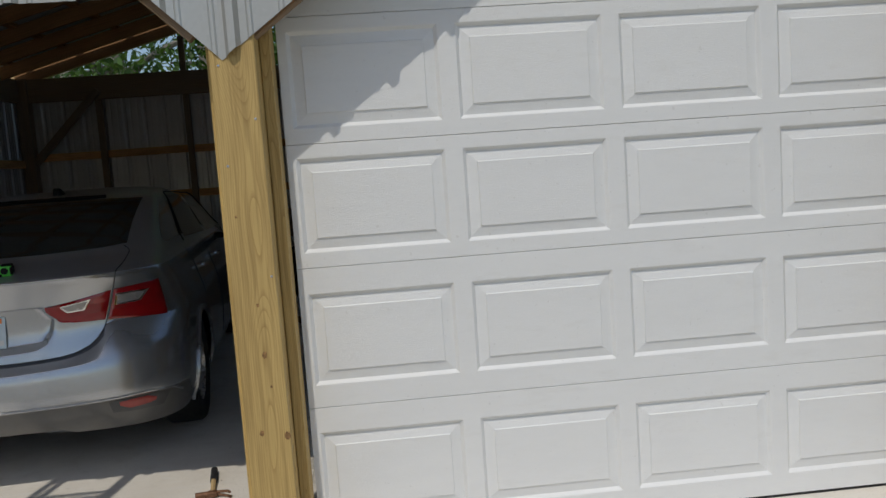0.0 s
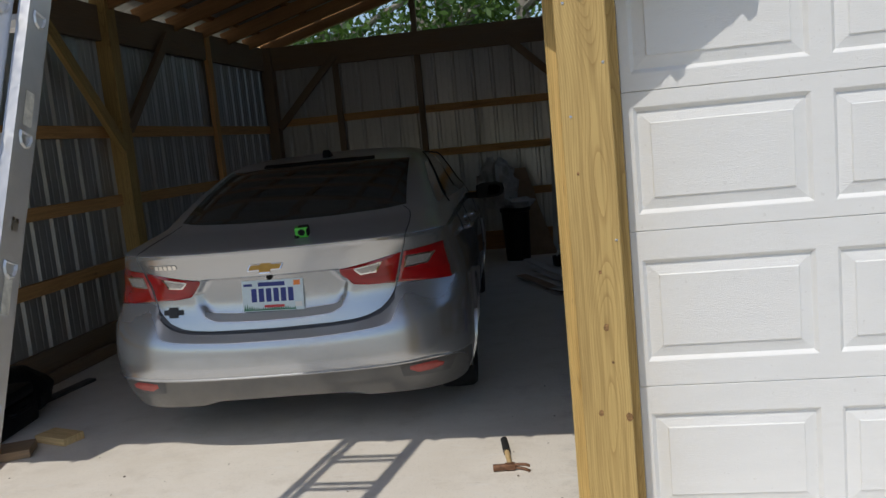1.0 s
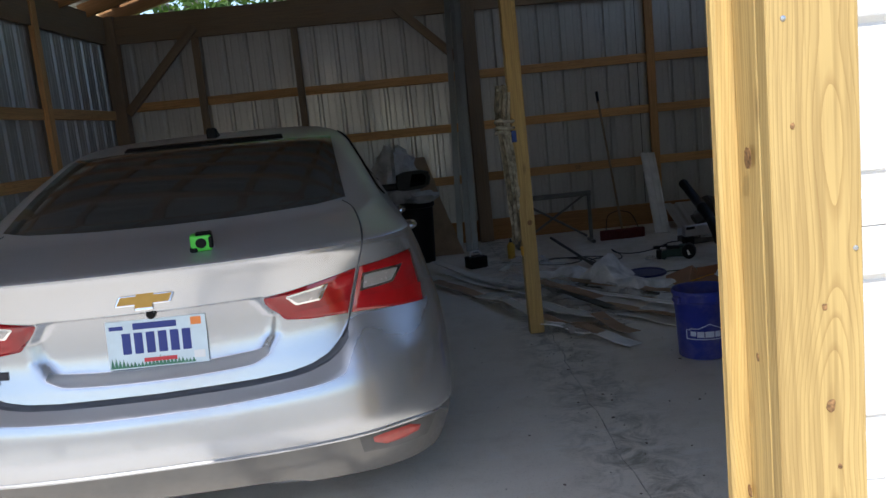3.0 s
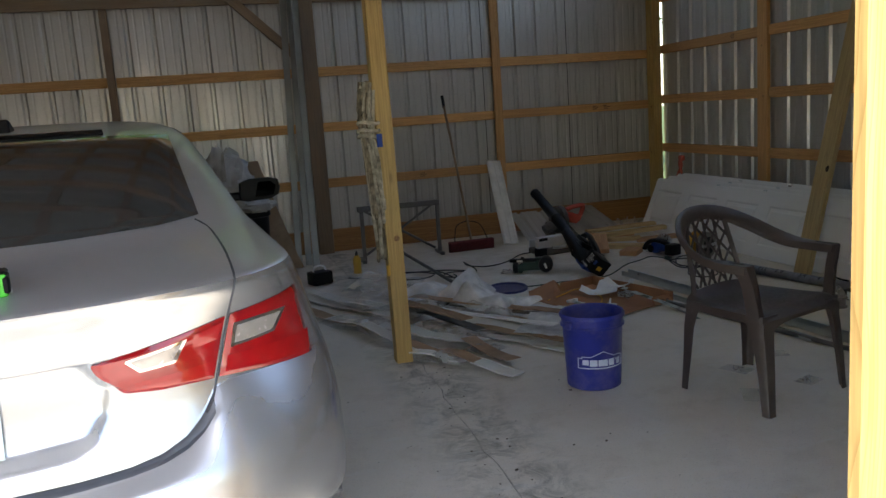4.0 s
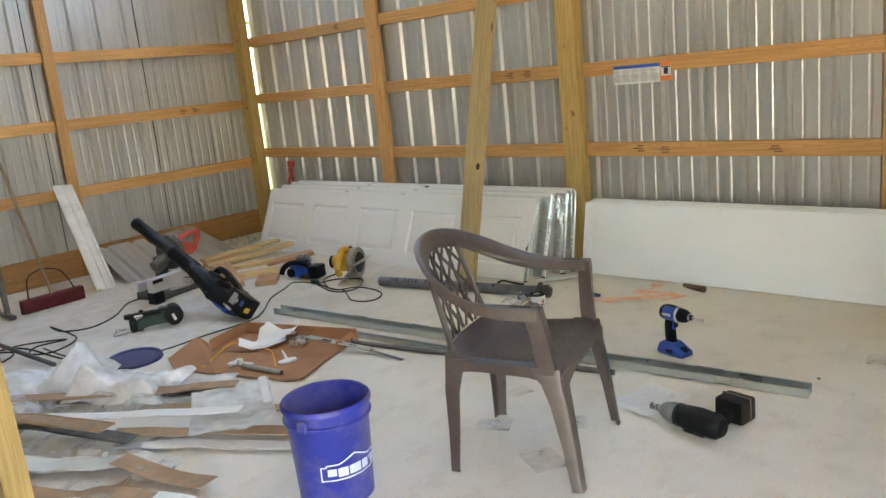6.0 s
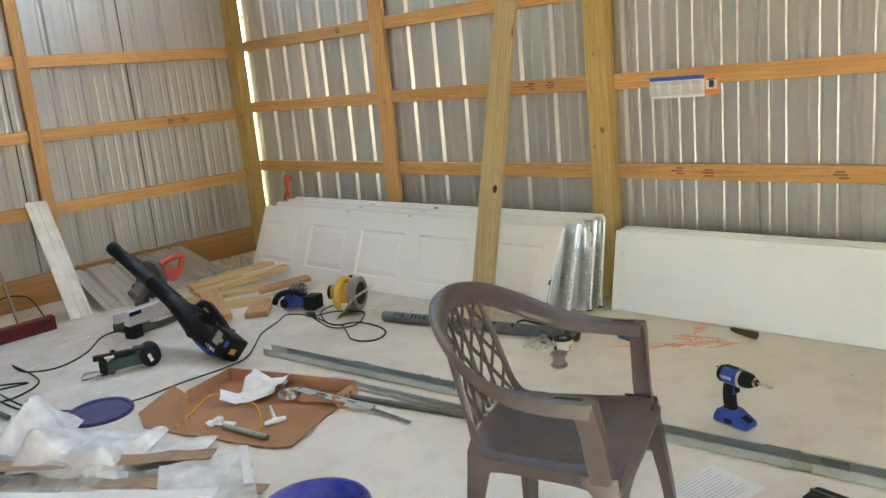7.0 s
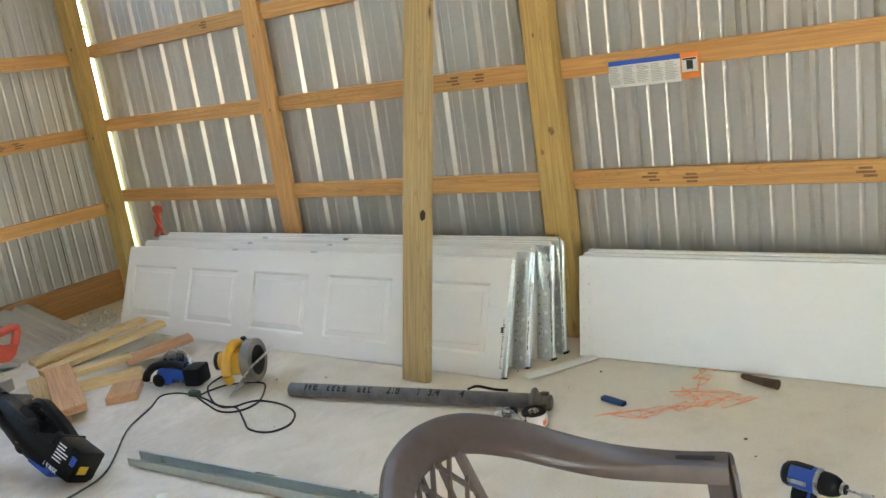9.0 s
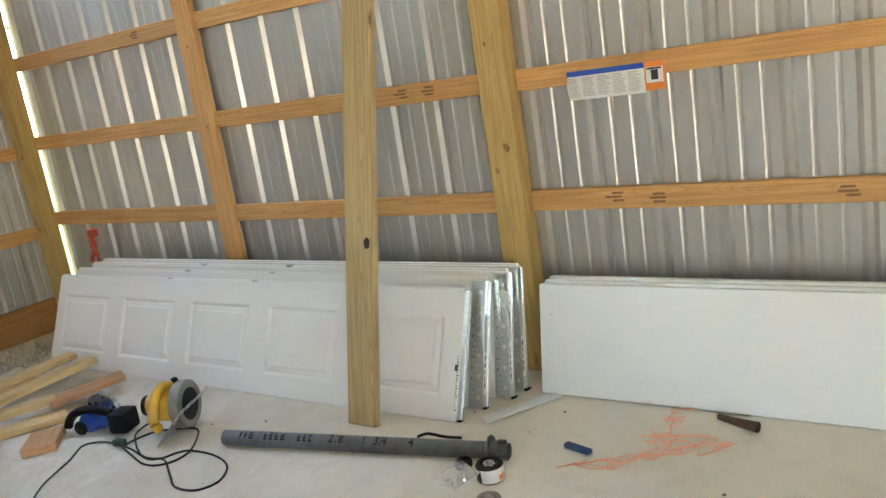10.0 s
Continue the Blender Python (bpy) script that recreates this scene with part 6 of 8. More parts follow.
channel((1.570, 8.74, 0.002), (1.850, 5.51, 0.002), 0.062, 0.045, M_RAIL, "long galvanised door track lying on the slab")
channel((1.470, 8.05, 0.002), (1.600, 6.65, 0.002), 0.045, 0.022, M_RAIL, "shorter galvanised track beside the long one")
b = bmesh.new()
tube(b, [(1.375, 7.78, 0.014), (1.53, 7.0, 0.014), (1.668, 6.30, 0.014)], 0.0135, 10)
solo("steel_pipe", b, M_DSTEEL, "grey steel torsion pipe lying on the slab", "pipe", smooth=True)
arm = thing("opener_arm", "bright zinc lift arm with a slotted plate on the carton", "steel arm")
part("plate", blk((0, -0.022, 0), (0.42, 0.022, 0.004), 0.001, along((1.228, 7.975, 0.060), (1.330, 7.566, 0.022), (0, 0, 1))), M_RAIL, arm, "flat bright plate")
part("turned_edge", blk((0, 0.019, -0.016), (0.42, 0.022, 0.004), 0.0008, along((1.228, 7.975, 0.060), (1.330, 7.566, 0.022), (0, 0, 1))), M_RAIL, arm)
part("bar", blk((0, -0.011, 0), (0.29, 0.011, 0.004), 0.001, along((1.322, 7.62, 0.018), (1.330, 7.334, 0.005), (0, 0, 1))), M_DSTEEL, arm, "narrow dark bar")
part("hook", lathe(bmesh.new(), [(0.012, 0.0), (0.030, 0.0), (0.032, 0.010), (0.030, 0.020), (0.012, 0.020)], 18, Matrix.Translation((1.205, 8.02, 0.035)) @ pose(0, 0, 0, 60, 0, 20)), M_STEEL, arm, "round steel hook end", smooth=True)
for k in range(3):
    part("slot", blk((0.10 + 0.09 * k, -0.004, 0.0042), (0.15 + 0.09 * k, 0.004, 0.0048), 0, along((1.228, 7.975, 0.060), (1.330, 7.566, 0.022), (0, 0, 1))), M_BLACK, arm)

spring = thing("torsion_spring", "dark grey coiled torsion spring with black stencil writing", "spring", along((2.312, 8.55, 0.036), (2.552, 7.335, 0.036), (0, 0, 1)))
LS = (Vector((2.552, 7.335, 0)) - Vector((2.312, 8.55, 0))).length
b = bmesh.new()
loops = []
N = int(LS / 0.008)
for k in range(N):
    for f, r in ((0.0, 0.0245), (0.3, 0.0325), (0.7, 0.0325)):
        loops.append([(0.008 * (k + f), r * math.cos(a), r * math.sin(a)) for a in np.linspace(0, math.tau, 17)[:-1]])
rings(b, loops)
bmesh.ops.recalc_face_normals(b, faces=b.faces[:])
part("coil", b, simple("oil_tempered_wire", (0.27, 0.275, 0.285), 0.36, 0.7, 0.2, 25, 0.2), spring)
cone = lathe(bmesh.new(), [(0.036, 0.0), (0.040, 0.01), (0.037, 0.05), (0.030, 0.055), (0.030, 0.085), (0.016, 0.09)], 18, pose(LS - 0.03, 0, 0, 0, 90))
for a in (0, 90, 180, 270):
    box(cone, (LS + 0.015, -0.008, 0.03), (LS + 0.05, 0.008, 0.044), 0.003, pose(0, 0, 0, a))
part("winding_cone", cone, M_DSTEEL, spring, "cast winding cone")
rb_ = random.Random(15)
b = bmesh.new()
x = 0.10
while x < 0.46:
    for k in range(rb_.choice((3, 4, 5))):
        w = rb_.uniform(0.012, 0.022)
        for a0, a1 in ((0.25, 0.42), (0.55, 0.75), (0.90, 1.10)):
            if rb_.random() < 0.75:
                rings(b, [[(xx, -0.0345 * math.sin(a), 0.0345 * math.cos(a)) for xx in (x, x + w)] for a in np.linspace(a0, a1, 4)], False, False)
        rings(b, [[(xx, -0.0345 * math.sin(a), 0.0345 * math.cos(a)) for xx in (x, x + 0.006)] for a in np.linspace(0.25, 1.1, 6)], False, False)
        x += w + 0.012
    x += rb_.uniform(0.03, 0.07)
part("stencil_bars", b, M_INK, spring, "black stencilled bars")
for words, x in (("218", 0.57), ("1", 0.695), ("3/4", 0.77), ("4", 0.905)):
    ob = text_mesh(words, 0.050, M_INK, spring, Matrix.Identity(4), "stencil", 0.0008)
    for v in ob.data.vertices:
        a = 0.62 - v.co.y / 0.0345
        v.co = (x + v.co.x * 0.9, -(0.0342 + v.co.z) * math.sin(a), (0.0342 + v.co.z) * math.cos(a))
part("end_flange", lathe(bmesh.new(), [(0.020, 0.0), (0.046, 0.0), (0.048, 0.004), (0.046, 0.010), (0.020, 0.010)], 22, pose(LS - 0.02, 0, 0.010, 0, 90)), M_DSTEEL, spring, "dull flange at the end", smooth=True)
wsh = bmesh.new()
tube(wsh, [(LS - 0.32, 0.02, 0.032), (LS - 0.27, 0.01, 0.052), (LS - 0.20, 0.02, 0.036), (LS - 0.14, 0.03, 0.030)], 0.006, 6)
part("strap", wsh, M_BLACK, spring, "black tie strap")


def drum(r, w, material):
    return lathe(bmesh.new(), [(r * 0.25, 0), (r * 0.95, 0.0), (r, 0.004), (r, 0.010), (r * 0.72, 0.014), (r * 0.72, w - 0.014), (r, w - 0.010), (r, w - 0.004), (r * 0.92, w), (r * 0.6, w), (r * 0.5, w - 0.01), (r * 0.25, w - 0.01)], 28, None, False)


dr = thing("cable_drum", "grey cable drum wrapped in paper tape", "cable drum", pose(2.425, 7.285, 0.0, 0, 0, 30))
part("drum", drum(0.050, 0.062, M_BLACK), M_BLACK, dr, "black drum", smooth=True)
part("hub", lathe(bmesh.new(), [(0.008, 0.054), (0.020, 0.056), (0.022, 0.062), (0.012, 0.064)], 18, None, False), M_STEEL, dr, "bright hub", smooth=True)
arc = np.linspace(2.5, 4.9, 12)
b = bmesh.new()
rings(b, [[(0.0515 * math.cos(a), 0.0515 * math.sin(a), z) for a in arc] for z in (0.006, 0.056)], False, False)
part("paper_label", b, M_PAPER, dr, "white paper label")
b = bmesh.new()
rings(b, [[(0.0522 * math.cos(a), 0.0522 * math.sin(a), 0.018 + 0.02 * t + 0.008 * math.sin(6 * a)) for a in arc[6:9]] for t in (0, 1)], False, False)
part("bar", b, M_ORANGE, dr, "orange print mark")
solo("pulley", drum(0.034, 0.022, M_BLACK), M_BLACK, "black rubber pulley wheel on the floor", "pulley", pose(2.472, 7.43, 0.0, 0, 0, 0), smooth=True)
dr3 = thing("wire_spool", "empty reddish wire spool standing on the slab", "spool", pose(2.215, 7.165, 0.0))
part("drum", drum(0.042, 0.070, M_STEEL), simple("pinkish_spool", (0.30, 0.25, 0.24), 0.45, 0.5, 0.2, 30, 0.2), dr3, smooth=True)


def page(w, h, folds, curl=0.0, n=18):
    """A sheet of paper with straight creases; folds: angle in degrees, offset and steepness."""
    b = bmesh.new()
    grid = []
    for j in range(n + 1):
        row = []
        for i in range(n + 1):
            x, y = (i / n - 0.5) * w, (j / n - 0.5) * h
            z = sum(k * max(0.0, x * math.cos(radians(a)) + y * math.sin(radians(a)) - o) for a, o, k in folds)
            row.append(b.verts.new((x, y, max(0.0015, z + curl * noise.noise(Vector((x * 14, y * 14, w * 50)))))))
        grid.append(row)
    for p, q in zip(grid, grid[1:]):
        for i in range(n):
            b.faces.new((p[i], p[i + 1], q[i + 1], q[i]))
    return b


def crumpled(nx, ny, w, h, lump, seed, floor=0.004, droop=0.0):
    """A creased sheet lying on the floor, w by h, bulging up to lump."""
    b = bmesh.new()
    off = Vector((seed * 7.3, seed * 3.1, 0))
    rf = random.Random(seed)
    folds = []
    for k in range(6):
        ang, f = rf.uniform(0, math.pi), 4.0 * 1.42 ** k
        folds.append((f, math.cos(ang), math.sin(ang), rf.uniform(0, 2), (0.55, 0.42, 0.20, 0.10, 0.06, 0.035)[k]))
    grid = []
    for j in range(ny + 1):
        row = []
        for i in range(nx + 1):
            u, v = i / nx - 0.5, j / ny - 0.5
            e = max(0.0, 1 - (2 * max(abs(u), abs(v))) ** 3)
            q = Vector((u * w, v * h, 0))
            qw = q + Vector((noise.noise(q * 6 + off), noise.noise(q * 6 + off * 2), 0)) * 0.035
            a = noise.noise(q * 2.5 + off) * 0.40
            for f, c, sn, o, g in folds:
                a += g * (abs(((qw.x * c + qw.y * sn) * f + o) % 2.0 - 1.0) - 0.5)
            z = floor + lump * max(0.0, 0.38 + a) * (0.2 + 0.8 * e)
            wob = Vector((noise.noise(q * 5 + off + Vector((9, 0, 0))), noise.noise(q * 5 + off + Vector((0, 9, 0))), 0)) * 0.10 * min(w, h)
            row.append(b.verts.new(q + wob + Vector((0, 0, max(floor, z)))))
        grid.append(row)
    for a, c in zip(grid, grid[1:]):
        for i in range(nx):
            b.faces.new((a[i], a[i + 1], c[i + 1], c[i]))
    return b


for x, y, w, h, lump, s, lab in ((2.36, 7.40, 0.13, 0.12, 0.11, 2, "small clear parts bag by the drums"), (0.98, 6.44, 0.14, 0.11, 0.03, 3, "clear plastic bag of bolts under the chair"),
                                 (1.30, 6.56, 0.10, 0.08, 0.02, 4, "small clear parts bag on the slab"), (1.17, 6.16, 0.11, 0.09, 0.025, 5, "clear bag of zinc nuts under the chair"),
                                 (0.85, 6.10, 0.17, 0.13, 0.012, 6, "flat empty plastic bag on the slab"), (2.35, 5.35, 0.17, 0.14, 0.03, 7, "torn clear plastic wrap on the slab")):
    bag = thing("plastic_bag", lab, "plastic bag", pose(x, y, 0, 0, 0, s * 40))
    part("film", crumpled(14, 12, w, h, lump, s), M_FILM, bag, smooth=True)
    if s in (2, 3, 5):
        rb = random.Random(s)
        for k in range(7):
            part("bolt", lathe(bmesh.new(), [(0.006, 0), (0.006, 0.005), (0.003, 0.006), (0.003, 0.02)], 6, Matrix.Translation((rb.uniform(-0.03, 0.03), rb.uniform(-0.025, 0.025), 0.006)) @ pose(0, 0, 0, rb.uniform(0, 90), rb.uniform(0, 360))), M_STEEL, bag)

# orange mason's twine
rt = random.Random(12)
for k in range(5):
    pts = [(2.56 + 0.02 * k, 7.09 - 0.02 * k, 0.004)]
    for j in range(9):
        pts.append((2.60 + 0.035 * j + rt.uniform(-0.05, 0.05), 6.98 - 0.045 * j + rt.uniform(-0.05, 0.05), 0.004 + rt.uniform(0, 0.012)))
    pts += [(2.82 + rt.uniform(-0.05, 0.05), 6.62 + rt.uniform(-0.03, 0.03), 0.004), (2.905, 6.55 + 0.012 * k, 0.004)] if k < 3 else [(2.88 + rt.uniform(-0.05, 0.02), 6.86 + rt.uniform(-0.04, 0.04), 0.008)]
    b = bmesh.new()
    tube(b, pts, 0.0016, 5, 5)
    if k == 0:
        twine = thing("mason_twine", "tangled fluorescent orange string on the slab", "string")
    part("strand", b, M_PINK, twine)
b = bmesh.new()
tube(b, [(2.78 + rt.uniform(-0.05, 0.05) + 0.01 * j, 6.80 + rt.uniform(-0.06, 0.06), 0.006 + rt.uniform(0, 0.02)) for j in range(34)], 0.0016, 5, 4)
part("strand", b, M_PINK, twine, "tangled knot of string")
knife = thing("folding_knife", "closed blue folding utility knife", "knife", along((2.715, 7.125, 0.010), (2.682, 7.008, 0.010), (0, 0, 1)))
part("handle", blk((0, -0.014, -0.009), (0.115, 0.014, 0.009), 0.005, None, 2), simple("dull_blue", (0.02, 0.06, 0.16), 0.5, 0, 0.2, 20, 0.1), knife, smooth=True)
part("blade_spine", blk((0.01, 0.012, -0.004), (0.095, 0.017, 0.004), 0.001), M_STEEL, knife, "steel spine")
b = bmesh.new()
sweep(b, curve_points([(3.062, 6.655, 0.016), (3.03, 6.58, 0.018), (3.006, 6.502, 0.02)], 5), circle(1.0, 10), (0, 0, 1), [0.011 + 0.001 * k for k in range(11)])
solo("wooden_handle", b, simple("dark_wood_handle", (0.07, 0.035, 0.02), 0.6, 0, 0.3, 20, 0.2), "dark brown loose tool handle on the slab", "handle", smooth=True)


# ---- power tools ----
def driver_parts(parent):
    """Pistol-grip impact driver standing on its battery; muzzle towards +x."""
    up = 0.186
    b = bmesh.new()
    lathe(b, [(0.010, -0.066), (0.024, -0.064), (0.031, -0.052), (0.034, -0.02), (0.034, 0.018), (0.031, 0.030)], 24, pose(0, 0, up, 0, 90))
    part("motor_body", b, M_BLUE, parent, "blue moulded motor housing", smooth=True)
    part("rear_cap", lathe(bmesh.new(), [(0.030, -0.058), (0.0325, -0.050), (0.0335, -0.044), (0.0325, -0.040)], 24, pose(0, 0, up, 0, 90), False), M_BLACK, parent, "black rear band", smooth=True)
    part("nose_ring", lathe(bmesh.new(), [(0.0285, 0.026), (0.0355, 0.028), (0.0355, 0.034), (0.030, 0.038)], 24, pose(0, 0, up, 0, 90), False), M_STEEL, parent, "bright nose ring", smooth=True)
    part("nose", lathe(bmesh.new(), [(0.030, 0.036), (0.031, 0.050), (0.028, 0.070), (0.021, 0.084), (0.013, 0.088), (0.013, 0.100), (0.006, 0.101)], 22, pose(0, 0, up, 0, 90)), M_BLACK, parent, "black rubber nose", smooth=True)
    part("collar", lathe(bmesh.new(), [(0.012, 0.086), (0.0155, 0.088), (0.0155, 0.096), (0.010, 0.099)], 16, pose(0, 0, up, 0, 90)), M_STEEL, parent, "steel collar", smooth=True)
    part("bit", lathe(bmesh.new(), [(0.0032, 0.098), (0.0032, 0.134), (0.0065, 0.137), (0.0065, 0.164), (0.005, 0.166)], 10, pose(0, 0, up, 0, 90)), M_STEEL, parent, "steel nut driver bit", smooth=True)
    b = bmesh.new()
    sweep(b, curve_points([(-0.012, 0, up - 0.018), (-0.022, 0, 0.132), (-0.022, 0, 0.09), (-0.016, 0, 0.05)], 5), [(-0.015, -0.020), (0.0, -0.024), (0.015, -0.020), (0.019, 0.0), (0.016, 0.019), (0.0, 0.023), (-0.016, 0.019), (-0.019, 0.0)], (1, 0, 0))
    part("grip", b, M_BLACK, parent, "black rubber grip", smooth=True)
    b = bmesh.new()
    sweep(b, curve_points([(0.006, 0, up - 0.026), (0.001, 0, 0.128), (-0.002, 0, 0.116)], 4), [(-0.011, -0.006), (0.011, -0.006), (0.012, 0.004), (-0.012, 0.004)], (1, 0, 0))
    part("trigger_guard", b, M_BLUE, parent, "blue neck above the trigger", smooth=True)
    part("trigger", blk((0.004, -0.008, 0.126), (0.020, 0.008, 0.154), 0.005, None, 2), M_BLACK, parent, smooth=True)
    b = bmesh.new()
    prism(b, [(-0.070, 0.0), (0.068, 0.0), (0.076, 0.008), (0.074, 0.024), (0.040, 0.040), (0.014, 0.056), (-0.046, 0.060), (-0.062, 0.050), (-0.076, 0.022), (-0.078, 0.006)], 0.076, pose(0, -0.038, 0), 0.007)
    part("battery", b, M_BLUE, parent, "blue slide-on battery with a sloping nose", smooth=True)
    part("battery_label", blk((-0.018, -0.016, -0.001), (0.018, 0.016, 0.001), 0.0006, pose(0.056, 0, 0.0335, 0, 25)), M_BLACK, parent, "black label on the battery")
    part("latch", blk((-0.020, -0.0395, 0.012), (0.016, -0.0375, 0.030), 0.003), M_BLACK, parent, "black latch")
    part("side_badge", blk((-0.040, -0.0352, up - 0.006), (0.010, -0.0325, up + 0.006), 0.0015), M_STEEL, parent, "pale badge strip")
    part("top_panel", blk((-0.040, -0.011, up + 0.030), (0.016, 0.011, up + 0.0362), 0.003), M_BLACK, parent, "dark top panel")


driver = thing("impact_driver", "blue cordless impact driver standing on its battery", "power tool", pose(2.035, 6.19, 0, 0, 0, -104) @ Matrix.Diagonal((1.04, 1.04, 1.08, 1)))
driver_parts(driver)
wrench = thing("impact_wrench", "black cordless impact wrench lying on its side", "power tool", Matrix.Translation((1.33, 5.764, 0.052)) @ pose(0, 0, 0, 0, 0, 80) @ Matrix.Diagonal((1.15, 1.15, 1.15, 1)))
b = bmesh.new()
lathe(b, [(0.028, -0.12), (0.042, -0.10), (0.045, -0.03), (0.040, 0.02), (0.034, 0.04)], 22, pose(0, 0, 0, 0, 90))
part("motor_body", b, M_BLACK, wrench, "black rubberised motor housing", smooth=True)
part("gear_case", lathe(bmesh.new(), [(0.036, 0.04), (0.037, 0.07), (0.028, 0.10), (0.018, 0.115)], 22, pose(0, 0, 0, 0, 90)), simple("grey_cast_case", (0.20, 0.20, 0.20), 0.5, 0.5, 0.2, 20, 0.2), wrench, "grey cast gear case", smooth=True)
part("anvil", lathe(bmesh.new(), [(0.009, 0.11), (0.009, 0.16), (0.006, 0.165)], 8, pose(0, 0, 0, 0, 90)), M_STEEL, wrench, "steel anvil")
b = bmesh.new()
sweep(b, curve_points([(-0.05, -0.02, -0.005), (-0.065, -0.07, -0.008), (-0.06, -0.12, -0.008)], 5), [(-0.018, -0.02), (0.018, -0.02), (0.02, 0.0), (0.018, 0.02), (-0.018, 0.02), (-0.02, 0)], (0, 0, 1))
part("grip", b, M_BLACK, wrench, smooth=True)
part("battery", blk((-0.108, -0.205, -0.043), (-0.005, -0.120, 0.038), 0.012, None, 2), M_BLACK, wrench, "black battery pack", smooth=True)
part("battery_rib", blk((-0.110, -0.176, -0.040), (-0.003, -0.170, 0.041), 0.002), M_DSTEEL, wrench, "grey rib round the battery")
part("battery_clip", blk((-0.020, -0.210, -0.012), (0.000, -0.150, 0.020), 0.004), M_DSTEEL, wrench, "worn grey clip")
part("nose_band", lathe(bmesh.new(), [(0.0385, 0.036), (0.0395, 0.042), (0.0385, 0.048)], 22, pose(0, 0, 0, 0, 90), False), M_RUBBER, wrench, "black rubber band", smooth=True)
part("socket", lathe(bmesh.new(), [(0.007, 0.125), (0.012, 0.128), (0.012, 0.158), (0.008, 0.160)], 12, pose(0, 0, 0, 0, 90)), M_STEEL, wrench, "bright steel socket", smooth=True)
part("foot_pad", blk((-0.06, -0.02, -0.046), (0.02, 0.02, -0.038), 0.003), M_RUBBER, wrench)
sheet = thing("instruction_sheet", "printed white instruction sheet under the impact wrench", "paper", pose(1.497, 6.03, 0.002, 0, 0, -12))
part("paper", page(0.275, 0.215, [(0, 0.02, 0.05), (90, -0.01, 0.04), (200, 0.05, 0.08)], 0.004), M_PAPER, sheet, smooth=True)
b = bmesh.new()
for r_ in range(12):
    box(b, (-0.11, 0.086 - 0.015 * r_, 0.013), (0.10 - 0.05 * ((r_ * 7) % 3) / 3, 0.089 - 0.015 * r_, 0.0134))
part("print", b, simple("pale_print", (0.50, 0.49, 0.52), 0.8, 0, 0.1, 20, 0), sheet)

# leaf blower, tipped up on its battery against the mitre saw
blow_a, blow_b = Vector((1.345, 10.02, 0.566)), Vector((1.385, 8.795, 0.052))
blower = thing("leaf_blower", "black cordless leaf blower with a blue battery latch", "leaf blower", along(blow_b, blow_a, (0.55, -0.25, 0.8)) @ Matrix.Diagonal((1.0, 1.15, 1.15, 1)))
LB = (blow_a - blow_b).length
M_GLOSSY = simple("glossy_black_plastic", (0.004, 0.0042, 0.0045), 0.34, 0, 0.25, 12.0, 0.1, 0, 0, 0.2)
b = bmesh.new()
lathe(b, [(0.046, LB - 0.74), (0.043, LB - 0.50), (0.045, LB - 0.495), (0.045, LB - 0.485), (0.041, LB - 0.475), (0.038, LB - 0.30), (0.035, LB - 0.05), (0.038, LB - 0.045), (0.038, LB), (0.034, LB), (0.032, LB - 0.3)], 24, pose(0, 0, 0, 0, 90), False)
part("tube", b, M_GLOSSY, blower, "long black blower tube", smooth=True)
b = bmesh.new()
sweep(b, curve_points([(0.13, 0, -0.028), (0.22, 0, -0.026), (0.34, 0, -0.018), (0.45, 0, -0.008), (0.60, 0, 0.0)], 5), [(-0.040, -0.040), (0.040, -0.040), (0.056, -0.015), (0.056, 0.020), (0.040, 0.042), (-0.040, 0.042), (-0.056, 0.020), (-0.056, -0.015)], (0, 0, 1), list(np.interp(range(21), [0, 5, 10, 15, 20], [1.12, 1.20, 1.22, 1.10, 0.86])))
part("housing", b, M_GLOSSY, blower, "black fan housing", smooth=True)
b = bmesh.new()
sweep(b, curve_points([(0.13, 0, 0.060), (0.20, 0, 0.078), (0.30, 0, 0.094), (0.365, 0, 0.100), (0.40, 0, 0.080), (0.42, 0, 0.03)], 5), [(-0.020, -0.014), (0.020, -0.014), (0.026, 0.0), (0.018, 0.015), (-0.018, 0.015), (-0.026, 0.0)], (0, 0, 1))
part("handle", b, M_GLOSSY, blower, "looped black handle", smooth=True)
part("handle_root", blk((0.11, -0.045, -0.01), (0.19, 0.045, 0.068), 0.016, None, 2), M_GLOSSY, blower, smooth=True)
part("trigger", blk((0.275, -0.010, 0.058), (0.31, 0.010, 0.085), 0.005), M_BLACK, blower)
part("motor_hump", blk((0.30, -0.034, 0.0), (0.44, 0.034, 0.066), 0.018, None, 2), M_GLOSSY, blower, smooth=True)
part("fan_cover", lathe(bmesh.new(), [(0.015, 0.0), (0.055, 0.002), (0.066, 0.010), (0.068, 0.100), (0.058, 0.112), (0.015, 0.114)], 26, Matrix.Translation((0.31, 0.057, -0.012)) @ pose(0, 0, 0, 90)), M_GLOSSY, blower, "round fan cover", smooth=True)
for k in range(5):
    part("cover_rib", blk((0.265, -0.062, -0.036 + 0.014 * k), (0.355, 0.062, -0.031 + 0.014 * k), 0.001), M_BLACK, blower)
bat = part("battery", blk((-0.015, -0.046, -0.045), (0.140, 0.068, 0.074), 0.012, None, 2), M_GLOSSY, blower, "large black battery", smooth=True)
part("battery_rim", blk((0.120, -0.049, -0.048), (0.134, 0.071, 0.077), 0.004), M_GLOSSY, bat)
part("latch", blk((-0.006, 0.062, 0.012), (0.022, 0.072, 0.045), 0.004), M_BLUE, bat, "blue latch button")
